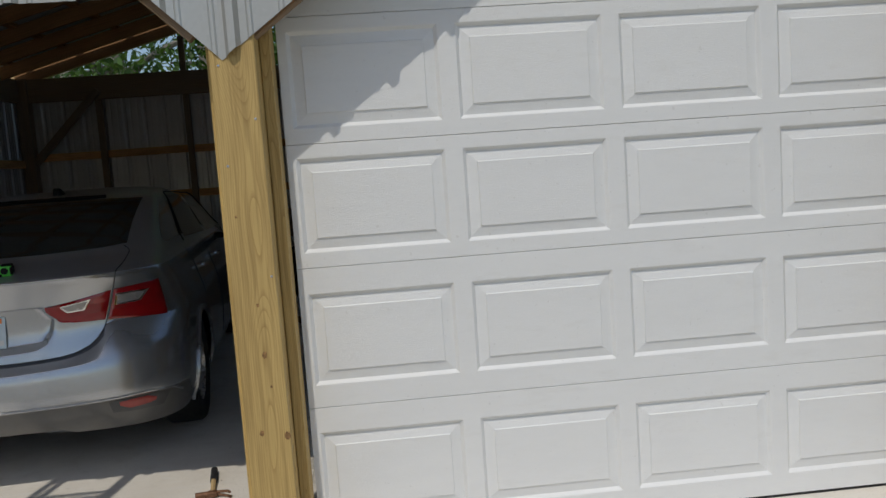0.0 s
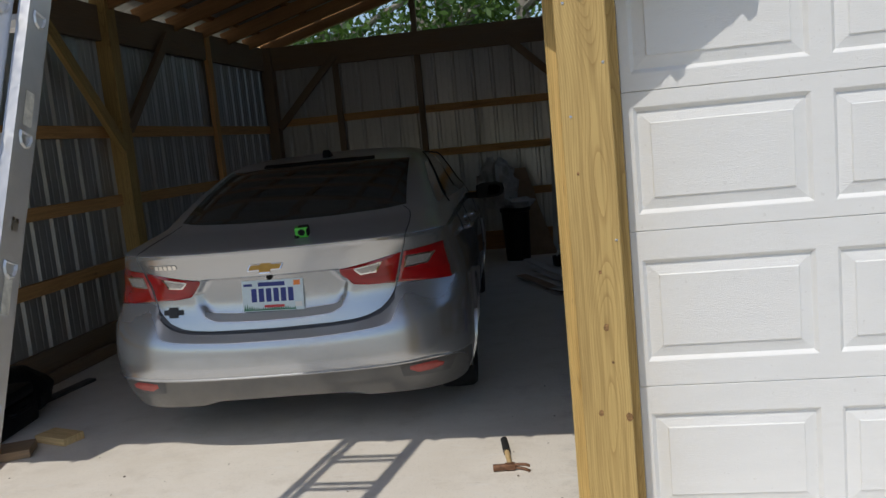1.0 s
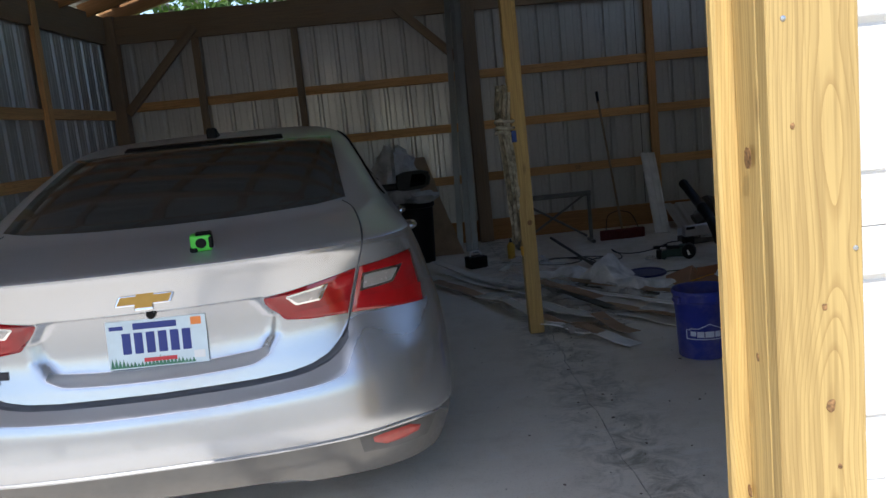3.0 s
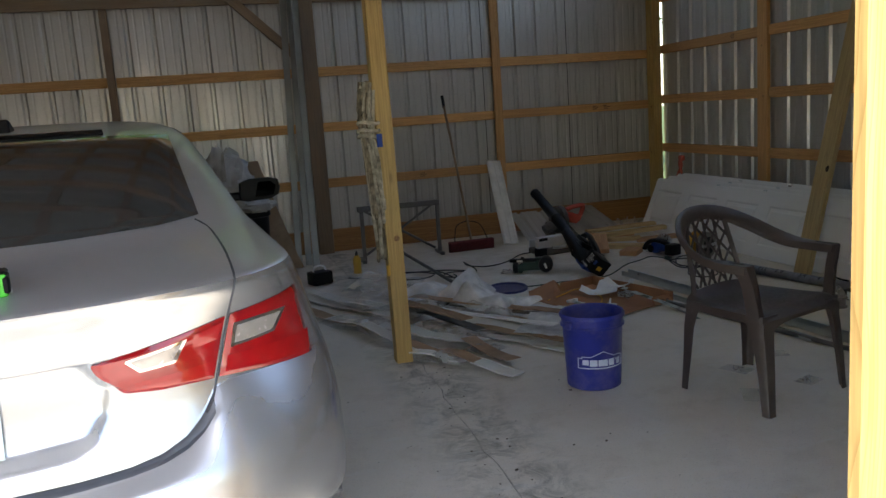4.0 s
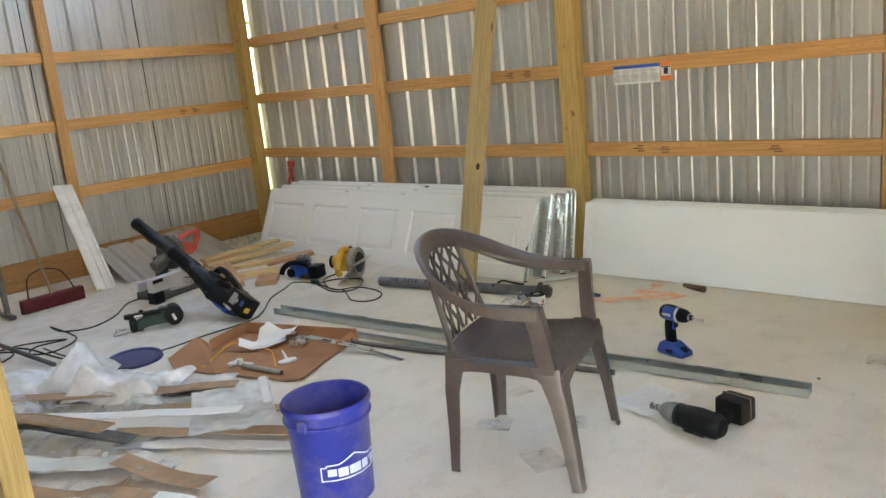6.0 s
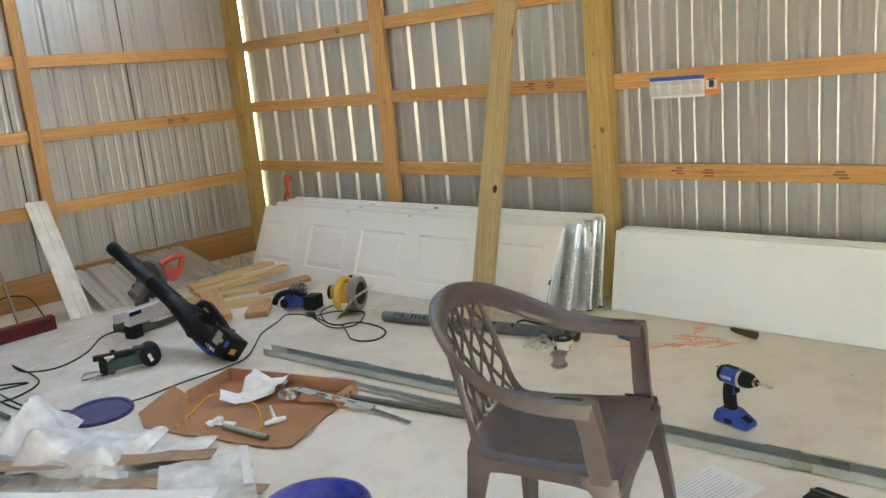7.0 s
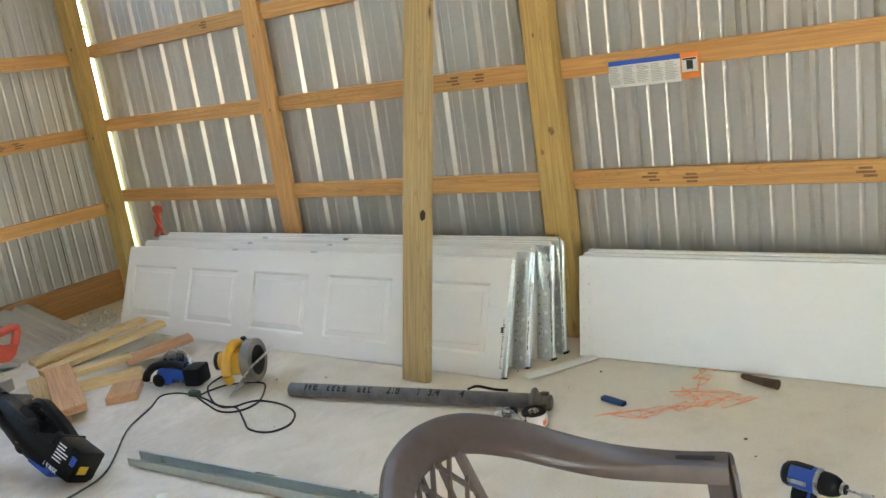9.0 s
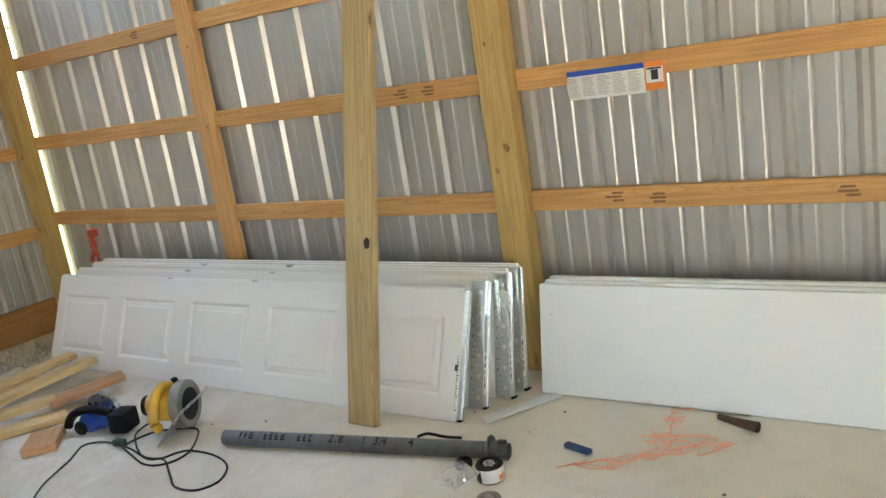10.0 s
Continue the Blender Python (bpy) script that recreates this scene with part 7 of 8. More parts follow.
part("blue_base", blk((0.10, -0.040, -0.078), (0.24, 0.055, -0.050), 0.010, None, 2), M_BLUE, blower, "blue underside trim")
text_mesh("60V MAX", 0.021, M_PAPER, bat, Matrix.Translation((0.10, 0.0692, -0.036)) @ pose(0, 0, 0, 90, 0, 180), "lettering", 0.0006)
part("rating_print", bars(bmesh.new(), -0.112, -0.008, -0.040, 0.058, 6, 0.6, 0.0008, 0.4, random.Random(2), Matrix.Translation((0, 0.0688, 0)) @ pose(0, 0, 0, 0, 0, 180)), M_PAPER, bat)
part("yellow_mark", blk((-0.0165, 0.005, -0.010), (-0.0145, 0.045, 0.020)), M_YELLOW, bat, "yellow mark")
part("maker_print", bars(bmesh.new(), -0.33, -0.050, -0.24, -0.030, 1, 0.6, 0.0008, 0.0, random.Random(3), Matrix.Translation((0, 0.0640, 0)) @ pose(0, 0, 0, 0, 0, 180)), M_PAPER, blower)

# green reciprocating tool lying on the floor
gtool = thing("cordless_multi_tool", "dark green cordless tool lying on the slab", "power tool", along((1.11, 9.20, 0.058), (0.80, 9.33, 0.058), (0, 0, 1)) @ Matrix.Diagonal((1.1, 1.2, 1.2, 1)))
b = bmesh.new()
lathe(b, [(0.035, -0.05), (0.053, -0.04), (0.055, 0.028), (0.050, 0.040), (0.012, 0.043)], 26, pose(0.015, 0, 0.007, -90))
part("battery", b, M_BLACK, gtool, "round black battery end", smooth=True)
part("gear_case", blk((0.02, -0.034, 0.0), (0.095, 0.020, 0.056), 0.014, None, 2), M_GREEN, gtool, "dark green gear case", smooth=True)
b = bmesh.new()
sweep(b, curve_points([(0.05, 0, -0.006), (0.12, 0, -0.004), (0.19, 0, -0.010), (0.215, 0, -0.028), (0.222, 0, -0.046)], 5), [(-0.026, -0.018), (0.026, -0.018), (0.031, 0.0), (0.026, 0.018), (-0.026, 0.018), (-0.031, 0.0)], (0, 1, 0))
part("body", b, M_GREEN, gtool, "dark green housing", smooth=True)
part("handle", blk((0.045, -0.016, 0.026), (0.285, 0.020, 0.050), 0.007, None, 2), M_BLACK, gtool, "straight black upper bar", smooth=True)
part("switch", blk((0.175, -0.008, 0.048), (0.200, 0.010, 0.062), 0.004), M_BLACK, gtool)
part("front_foot", blk((0.222, -0.030, -0.046), (0.262, 0.032, 0.022), 0.008, None, 2), M_BLACK, gtool, smooth=True)
part("rating_plate", blk((0.185, 0.0195, 0.031), (0.230, 0.0212, 0.042)), M_PAPER, gtool, "pale rating label")
part("badge", blk((-0.008, 0.0425, -0.018), (0.008, 0.0436, 0.020), 0, Matrix.Translation((0.015, 0, 0)) @ pose(0, 0, 0, 0, 20, 0)), M_PAPER, gtool, "pale badge mark")
b = bmesh.new()
tube(b, [(0.25, -0.02, -0.035), (0.33, -0.05, -0.043), (0.35, 0.03, -0.043), (0.25, 0.03, -0.035)], 0.003, 6)
tube(b, [(0.255, 0.0, -0.030), (0.33, 0.0, -0.020), (0.345, 0.0, -0.042)], 0.0025, 6)
part("wire_guide", b, M_STEEL, gtool, "bent wire guide")

# mitre saw
msaw = thing("mitre_saw", "dusty mitre saw with an orange-red handle", "mitre saw", Matrix.Translation((1.52, 10.03, 0)) @ pose(0, 0, 0, 0, 0, 12))
# dusty saw casting; also the painted shade of a strip in the heap
M_DUSTY_AND_SHADE = simple("dusty_casting_and_strip_shade", (0.075, 0.07, 0.062), 0.6, 0.2, 0.35, 14.0, 0.3, 0, 0.25)
part("base", blk((-0.22, -0.15, 0.0), (0.24, 0.12, 0.06), 0.014), M_DUSTY_AND_SHADE, msaw, "dark cast base")
part("turntable", lathe(bmesh.new(), [(0.15, 0.055), (0.15, 0.072), (0.146, 0.075)], 32, pose(0, -0.04, 0)), M_STEEL, msaw, "steel turntable")
part("fence", blk((-0.26, 0.02, 0.07), (0.26, 0.035, 0.14), 0.004), M_ALU, msaw, "aluminium fence")
silver = part("silver_case", blk((-0.30, -0.185, 0.085), (-0.02, -0.125, 0.185), 0.006, pose(0, 0, 0, 0, 0, 0)), M_ALU, msaw, "silver stand bracket")
part("sticker", blk((-0.29, -0.1865, 0.150), (-0.20, -0.1850, 0.176)), M_BLACK, silver, "black maker's sticker")
part("foot", blk((-0.30, -0.195, 0.0), (-0.21, -0.11, 0.086), 0.008), M_BLACK, msaw, "black plastic foot")
b = bmesh.new()
lathe(b, [(0.02, -0.03), (0.105, -0.026), (0.128, -0.016), (0.131, 0.0), (0.128, 0.022), (0.118, 0.028), (0.116, 0.018), (0.02, 0.014)], 36, Matrix.Translation((0.085, 0.03, 0.290)) @ pose(0, 0, 0, 0, 90))
part("blade_guard", b, M_DUSTY_AND_SHADE, msaw, "dark blade guard", smooth=True)
part("blade", lathe(bmesh.new(), [(0.012, 0.0), (0.122, 0.0), (0.122, 0.002), (0.012, 0.002)], 48, Matrix.Translation((0.050, 0.03, 0.285)) @ pose(0, 0, 0, 0, 90)), M_DSTEEL, msaw, "dull saw blade")
b = bmesh.new()
rod(b, (-0.06, 0.06, 0.20), (0.05, 0.05, 0.25), 0.05, 0.045, 18)
part("motor", b, M_DUSTY_AND_SHADE, msaw, smooth=True)
b = bmesh.new()
tube(b, [(0.15, 0.0, 0.375), (0.20, -0.006, 0.392), (0.27, -0.012, 0.402), (0.328, -0.015, 0.398), (0.325, -0.013, 0.36), (0.295, -0.010, 0.30)], 0.022, 10)
prism(b, [(0.15, 0.36), (0.205, 0.345), (0.25, 0.325), (0.312, 0.315), (0.285, 0.262), (0.235, 0.235), (0.16, 0.26)], 0.05, pose(0, -0.035, 0), 0.006)
part("handle", b, M_RED, msaw, "orange-red D handle", smooth=True)
part("arm", blk((-0.01, 0.06, 0.05), (0.07, 0.14, 0.27), 0.012), M_DUSTY_AND_SHADE, msaw)

# yellow corded circular saw
ysaw = thing("circular_saw", "yellow corded circular saw standing on its shoe edge", "circular saw", Matrix.Translation((2.338, 8.92, 0.0)) @ pose(0, 0, 0, 0, 0, -66) @ Matrix.Diagonal((1.15, 1.15, 1.15, 1)))
b = bmesh.new()
lathe(b, [(0.02, -0.012), (0.088, -0.012), (0.095, -0.004), (0.095, 0.034), (0.090, 0.038), (0.066, 0.038), (0.062, 0.030), (0.03, 0.028)], 32, Matrix.Translation((0.05, 0, 0.115)) @ pose(0, 0, 0, 0, 90))
part("blade_guard", b, simple("grey_cast_guard", (0.24, 0.225, 0.20), 0.5, 0.4, 0.2, 20, 0.25), ysaw, "grey cast blade guard", smooth=True)
part("blade", lathe(bmesh.new(), [(0.01, 0.0), (0.066, 0.0), (0.066, 0.002), (0.01, 0.002)], 40, Matrix.Translation((0.0850, 0, 0.113)) @ pose(0, 0, 0, 0, 90)), M_BLACK, ysaw, "dark saw blade")
part("gear_case", blk((-0.055, -0.052, 0.065), (0.035, 0.055, 0.175), 0.022, None, 3), M_YELLOW, ysaw, "yellow gear case", smooth=True)
b = bmesh.new()
rod(b, (0.045, 0, 0.12), (-0.085, 0, 0.12), 0.046, 0.042, 20)
part("motor", b, M_YELLOW, ysaw, "yellow motor housing", smooth=True)
part("motor_cap", lathe(bmesh.new(), [(0.042, 0), (0.040, 0.02), (0.02, 0.024)], 20, Matrix.Translation((-0.085, 0, 0.12)) @ pose(0, 0, 0, 0, -90)), M_BLACK, ysaw, "black motor cap", smooth=True)
b = bmesh.new()
tube(b, [(0.0, 0.05, 0.14), (0.0, 0.02, 0.19), (-0.005, -0.04, 0.20), (-0.01, -0.09, 0.16), (-0.01, -0.12, 0.10), (-0.01, -0.10, 0.06)], 0.020, 10)
part("handle", b, M_YELLOW, ysaw, "yellow D handle", smooth=True)
part("front_knob", lathe(bmesh.new(), [(0.015, 0), (0.02, 0.02), (0.012, 0.04)], 12, pose(0.0, 0.07, 0.16)), M_BLACK, ysaw)
part("shoe", blk((0.0, -0.13, 0.0), (0.003, 0.13, 0.185), 0.001, pose(-0.012, -0.01, 0.003, 0, 43)), M_STEEL, ysaw, "steel shoe plate")


def cord(pts, r, mat, label, name="power_cord", z=None):
    b = bmesh.new()
    tube(b, [(x, y, (z if z else r) + 0.0) for x, y in pts], r, 6, 7)
    return solo(name, b, mat, label, "cord", smooth=True)


cord([(2.415, 9.148), (2.287, 9.125), (2.21, 9.055), (2.111, 8.874), (2.116, 8.757), (2.183, 8.715), (2.215, 8.663), (2.216, 8.52), (2.167, 8.387), (2.064, 8.319), (1.98, 8.36), (1.97, 8.471), (2.025, 8.569), (2.115, 8.725), (2.096, 8.809), (2.132, 8.964), (2.158, 9.05),
      (2.276, 9.029), (2.332, 8.967), (2.379, 8.831), (2.297, 8.732), (2.189, 8.663), (2.092, 8.684), (2.057, 8.777), (2.101, 8.94), (2.133, 9.038)], 0.0046, M_RUBBER, "black rubber saw cord looped on the slab")
M_GCORD = simple("green_cord_rubber", (0.03, 0.06, 0.04), 0.6, 0, 0.2, 30, 0.1)
cord([(0.392, 9.54), (0.414, 9.142), (0.553, 8.882), (0.766, 8.75), (1.041, 8.756), (1.305, 8.742), (1.473, 8.795), (1.735, 9.057), (1.857, 9.138), (1.967, 9.194), (2.080, 9.27), (2.135, 9.215), (2.150, 9.12), (2.153, 9.09)], 0.0045, M_GCORD, "dark green extension cord snaking over the slab")
solo("cord_plug", blk((-0.03, -0.016, 0.0), (0.035, 0.016, 0.03), 0.007, None, 2), M_GCORD, "green socket end of the extension cord", "plug", pose(2.150, 9.085, 0, 0, 0, -85), smooth=True)
cord([(0.20, 9.79), (0.376, 9.743), (0.552, 9.586), (0.382, 9.621), (0.30, 9.50), (0.40, 9.40), (0.60, 9.55), (0.617, 10.0), (0.614, 9.807), (0.754, 9.69), (0.967, 9.796), (1.179, 10.04), (1.325, 10.08)], 0.005, M_RUBBER, "black cord running to the mitre saw")
cord([(-0.45, 9.9), (-0.2, 9.75), (0.05, 9.85), (0.25, 9.65), (0.1, 9.5), (-0.15, 9.62), (0.0, 9.8), (0.3, 9.72), (0.365, 9.234), (0.42, 8.943), (0.493, 8.859)], 0.005, M_RUBBER, "tangled dark cords on the slab")

# blue cordless saw
bsaw = thing("cordless_saw", "blue cordless circular saw lying on the slab", "circular saw", Matrix.Translation((2.212, 9.338, 0.0)) @ pose(0, 0, 0, 0, 0, -72) @ Matrix.Diagonal((1.2, 1.2, 1.2, 1)))
part("body", blk((-0.03, -0.030, 0.030), (0.10, 0.040, 0.085), 0.020, None, 3), M_BLUE, bsaw, "blue gear housing", smooth=True)
part("motor", lathe(bmesh.new(), [(0.010, -0.075), (0.036, -0.07), (0.042, -0.055), (0.045, 0.0), (0.040, 0.03)], 22, Matrix.Translation((-0.015, 0.0, 0.052)) @ pose(0, 0, 0, 90)), M_BLUE, bsaw, "round blue motor", smooth=True)
part("motor_cap", lathe(bmesh.new(), [(0.008, -0.080), (0.026, -0.077), (0.030, -0.070)], 22, Matrix.Translation((-0.015, 0.0, 0.052)) @ pose(0, 0, 0, -90)), M_BLACK, bsaw, "black motor cap", smooth=True)
part("battery", blk((0.09, -0.045, 0.01), (0.165, 0.05, 0.09), 0.010, None, 2), M_BLACK, bsaw, "black battery", smooth=True)
b = bmesh.new()
tube(b, [(0.085, -0.01, 0.085), (0.02, -0.012, 0.104), (-0.07, -0.01, 0.092), (-0.125, 0.0, 0.055), (-0.140, 0.0, 0.025)], 0.018, 10)
part("handle", b, M_BLACK, bsaw, "black handle", smooth=True)
part("blade_guard", lathe(bmesh.new(), [(0.02, -0.01), (0.07, -0.008), (0.07, 0.016), (0.02, 0.02)], 28, Matrix.Translation((0.0, 0.06, 0.075)) @ pose(0, 0, 0, 90)), M_STEEL, bsaw, "pale guard", smooth=True)
part("shoe", blk((-0.15, 0.02, 0.0), (0.10, 0.11, 0.004), 0.001), M_STEEL, bsaw)


# ---- offcuts ----
def offcut(p0, p1, w, t, mat, lab, face=(0, 0, 1)):
    return loose_board(p0, p1, w, t, face, mat, lab, "offcut", "wood_offcut", "wood offcuts")


offcut((1.64, 9.48, 0.025), (1.97, 10.24, 0.025), 0.14, 0.038, M_PALE, "short pine offcut lying flat on the slab")
offcut((1.71, 9.44, 0.068), (2.01, 10.10, 0.085), 0.14, 0.038, M_BLOCK, "reddish pine offcut on top of the pile")
offcut((1.97, 10.21, 0.06), (2.73, 10.12, 0.10), 0.09, 0.038, M_PALE, "pale two-by-four offcut across the pile")
offcut((1.99, 10.34, 0.10), (2.71, 10.29, 0.12), 0.09, 0.030, M_PALE, "pale two-by-four offcut across the pile")
offcut((2.29, 9.88, 0.045), (2.64, 9.72, 0.075), 0.12, 0.030, M_BLOCK, "reddish board end on the pile")
offcut((1.96, 9.88, 0.022), (2.26, 9.68, 0.022), 0.10, 0.04, M_PALE, "greenish pale offcut on the slab")
offcut((2.03, 10.00, 0.06), (2.33, 9.88, 0.062), 0.08, 0.036, M_PALE, "split pine piece in the pile")
offcut((2.09, 10.48, 0.022), (2.53, 10.42, 0.022), 0.12, 0.04, M_FIR, "pine block behind the pile")
offcut((1.955, 9.42, 0.022), (2.10, 9.575, 0.022), 0.155, 0.042, M_BLOCK, "square pine block lying alone on the slab")
offcut((1.65, 9.66, 0.02), (1.56, 9.45, 0.02), 0.06, 0.038, M_FIR, "small pine block by the blower")

# corrugated scraps and shavings by the back corner
for k, (x, y, rz, w, L, tl) in enumerate(((1.50, 11.02, -4, 0.4572, 0.72, 17), (2.02, 11.05, 22, 0.6858, 0.62, 13), (2.20, 11.16, 10, 0.4572, 0.60, 20))):
    b = metal_panel(0.0, L, w)
    solo("sheet_scrap", b, M_GALV, "offcut of ribbed galvanised sheet leaning on the skirt board", "metal scrap", Matrix.Translation((x, y - 0.35, 0.01)) @ pose(0, 0, 0, 0, 0, rz) @ pose(0, 0, 0, -90 + tl), "sheet scraps")
b = bmesh.new()
rs = random.Random(77)
for k in range(70):
    c = Vector((rs.uniform(2.45, 3.0), rs.uniform(10.75, 11.2), 0.005))
    a = rs.uniform(0, 6.28)
    r0 = rs.uniform(0.006, 0.014)
    L = rs.uniform(0.04, 0.16)
    seq = [c + Vector((math.cos(a) * L * t + r0 * math.sin(9 * t), math.sin(a) * L * t, 0.008 + r0 + r0 * math.cos(9 * t) + 0.05 * rs.random() * t)) for t in np.linspace(0, 1, 7)]
    sweep(b, seq, [(-0.004, 0), (0.004, 0), (0.004, 0.0006), (-0.004, 0.0006)])
tagged(solo("metal_shavings", b, M_STEEL, "curled bright metal shavings in the corner", "shavings"), kind="stuff")


# ---- things along the back wall ----
m_ = along((1.33, 10.70, 0.0), (1.41, 11.37, 0.80), (0, -0.8, 0.6))
sec = [(-0.078, -0.006), (-0.078, 0.004), (-0.060, 0.012), (-0.052, 0.012), (-0.048, 0.005), (-0.016, 0.005), (-0.011, 0.013), (0.000, 0.013), (0.005, 0.005), (0.040, 0.005), (0.046, 0.013), (0.060, 0.013), (0.078, 0.002), (0.078, -0.006)]
L_ = (Vector((1.41, 11.37, 0.80)) - Vector((1.33, 10.70, 0.0))).length
b = rings(bmesh.new(), [[(x, a, c) for a, c in sec] for x in (0.0, L_ * 0.5, L_)])
bmesh.ops.recalc_face_normals(b, faces=b.faces[:])
solo("trim_board", b, simple("chalky_white_board", (0.70, 0.68, 0.63), 0.7, 0, 0.12, 9, 0.3, 0, 0.25), "chalky white ribbed trim board leaning on the back wall", "board", m_)
broom = thing("push_broom", "maroon push broom leaning on the back wall girts", "broom", Matrix.Translation((0.88, 10.60, 0)) @ pose(0, 0, 0, 0, 0, 2))
b = bmesh.new()
rr2 = random.Random(5)
for k in range(60):
    x = -0.225 + 0.45 * k / 59
    for j in range(2):
        box(b, (x - 0.004, -0.025 + 0.022 * j + rr2.uniform(-0.006, 0.006), 0.0), (x + 0.003, 0.0 + 0.022 * j + rr2.uniform(-0.004, 0.006), 0.075))
part("bristles", b, M_MAROON, broom, "maroon bristles")
part("block", blk((-0.23, -0.03, 0.072), (0.23, 0.03, 0.10), 0.006), M_MAROON, broom)
b = bmesh.new()
tube(b, [(0, 0, 0.10), (0.008, 0.28, 0.66), (0.015, 0.70, 1.50)], 0.0125, 8)
part("handle", b, M_OLD, broom, "wooden handle", smooth=True)
b = bmesh.new()
tube(b, [(0.014, 0.655, 1.40), (0.016, 0.705, 1.52)], 0.016, 8)
part("grip", b, M_BLACK, broom, "black end grip")
b = bmesh.new()
for s in (1, -1):
    tube(b, [(s * 0.17, 0, 0.10), (s * 0.12, 0.07, 0.24), (0.0, 0.10, 0.28)], 0.005, 6)
part("brace", b, M_BLACK, broom, "wire brace")

# folding work stand
standm = thing("folding_stand", "dark folding steel work stand by the back wall", "work stand", pose(0.18, 10.62, 0))
for x in (-0.38, 0.36):
    part("leg", blk((x, -0.03, 0.0), (x + 0.035, 0.0, 0.50), 0.004), M_DSTEEL, standm)
part("top_bar", blk((-0.40, -0.035, 0.48), (0.40, 0.015, 0.53), 0.005), M_DSTEEL, standm)
for a, c in (((-0.34, 0.49), (0.34, 0.06)), ((-0.34, 0.06), (0.34, 0.49))):
    b = bmesh.new()
    rod(b, (a[0], 0.01, a[1]), (c[0], 0.01, c[1]), 0.012)
    part("cross_brace", b, M_DSTEEL, standm)
part("foot_bar", blk((-0.40, -0.12, 0.0), (-0.36, 0.12, 0.03), 0.004), M_DSTEEL, standm)
part("foot_bar", blk((0.36, -0.12, 0.0), (0.40, 0.12, 0.03), 0.004), M_DSTEEL, standm)
b = bmesh.new()
rod(b, (0.10, 10.35, 0.12), (0.285, 9.10, 0.016), 0.014)
solo("steel_bar", b, M_DSTEEL, "dark steel bar sloping from the stand to the slab", "bar")

# upright tracks by the back post
for k, (x0, x1, y0) in enumerate(((-0.78, -0.66, 10.95), (-0.70, -0.60, 10.78), (-0.645, -0.56, 10.62))):
    L = 2.75
    b = bmesh.new()
    sec = [(-0.03, 0), (0.03, 0), (0.03, 0.035), (0.018, 0.035), (0.028, 0.03), (0.028, 0.003), (-0.028, 0.003), (-0.028, 0.03), (-0.03, 0.03)]
    rings(b, [[(x, a, c) for a, c in sec] for x in (0, L)])
    bmesh.ops.recalc_face_normals(b, faces=b.faces[:])
    solo("upright_track", b, M_TRACK, "galvanised door track standing against the back post", "track", along((x0, y0, 0.0), (x1, 11.27 - 0.05 * k, 2.7), (0, -1, 0.1)), "upright tracks")

# bin, bags and box behind the car's mirror
bin_ = thing("black_tote", "black plastic tote stacked with wrapped bags", "tote", pose(-1.20, 10.45, 0) @ Matrix.Diagonal((0.80, 0.80, 1, 1)))
part("tub", lathe(bmesh.new(), [(0.0, 0.005), (0.17, 0.0), (0.20, 0.55), (0.22, 0.56), (0.22, 0.60), (0.19, 0.60), (0.17, 0.02), (0.0, 0.02)], 24, None, False), M_BLACK, bin_, smooth=True)


def pillow(b, c, r, seed, n=22, crease=0.10):
    """A soft, creased bag."""
    tmp = bmesh.new()
    bmesh.ops.create_uvsphere(tmp, u_segments=n, v_segments=n // 2, radius=1.0)
    off = Vector((seed * 5.1, seed, 0))
    for v in tmp.verts:
        q = v.co.copy()
        k = 1 + 0.18 * noise.noise(q * 2 + off) + crease * noise.noise(q * 5 + off)
        v.co = Vector(c) + Vector((q.x * r[0], q.y * r[1], q.z * r[2])) * k
        v.co.z = max(v.co.z, c[2] - r[2] * 0.9)
    return merge(b, tmp)


solo("white_bag", pillow(bmesh.new(), (-1.37, 10.42, 0.87), (0.21, 0.18, 0.29), 4, 30, 0.34), M_SACK, "bulging creased white plastic bag on top of the tote", "bag", smooth=True)
solo("white_bag", pillow(bmesh.new(), (-1.15, 10.40, 0.655), (0.17, 0.17, 0.06), 6, 26, 0.3), M_SACK, "flattened white plastic bag over the tote", "bag", smooth=True)
# brown wrapping paper hanging slack from the girt down to the slab
b = bmesh.new()
quad = [Vector((-1.34, 10.98, 1.02)), Vector((-1.07, 10.98, 1.02)), Vector((-0.76, 10.66, 0.0)), Vector((-1.34, 10.66, 0.0))]
grid = []
for r_ in range(17):
    v_ = r_ / 16
    row = []
    for c_ in range(13):
        u_ = c_ / 12
        q = quad[0].lerp(quad[1], u_).lerp(quad[3].lerp(quad[2], u_), v_)
        q.y += 0.035 * noise.noise(q * 6.0) + 0.015 * noise.noise(q * 17.0)
        q.x += 0.02 * noise.noise(q * 5.0 + Vector((7, 0, 0)))
        q.z = max(q.z, 0.004)
        row.append(b.verts.new(q))
    grid.append(row)
for r_ in range(16):
    for c_ in range(12):
        b.faces.new((grid[r_][c_], grid[r_][c_ + 1], grid[r_ + 1][c_ + 1], grid[r_ + 1][c_]))
solo("wrapping_paper", b, simple("brown_kraft_paper", (0.30, 0.21, 0.13), 0.85, 0, 0.2, 8, 0.4), "creased brown wrapping paper draped behind the tote", "paper", smooth=True)
bx = thing("battery_charger", "small black charger box on the slab", "charger", pose(-0.70, 9.82, 0, 0, 0, 20))
part("case", blk((-0.09, -0.07, 0), (0.09, 0.07, 0.11), 0.015, None, 2), M_BLACK, bx, smooth=True)
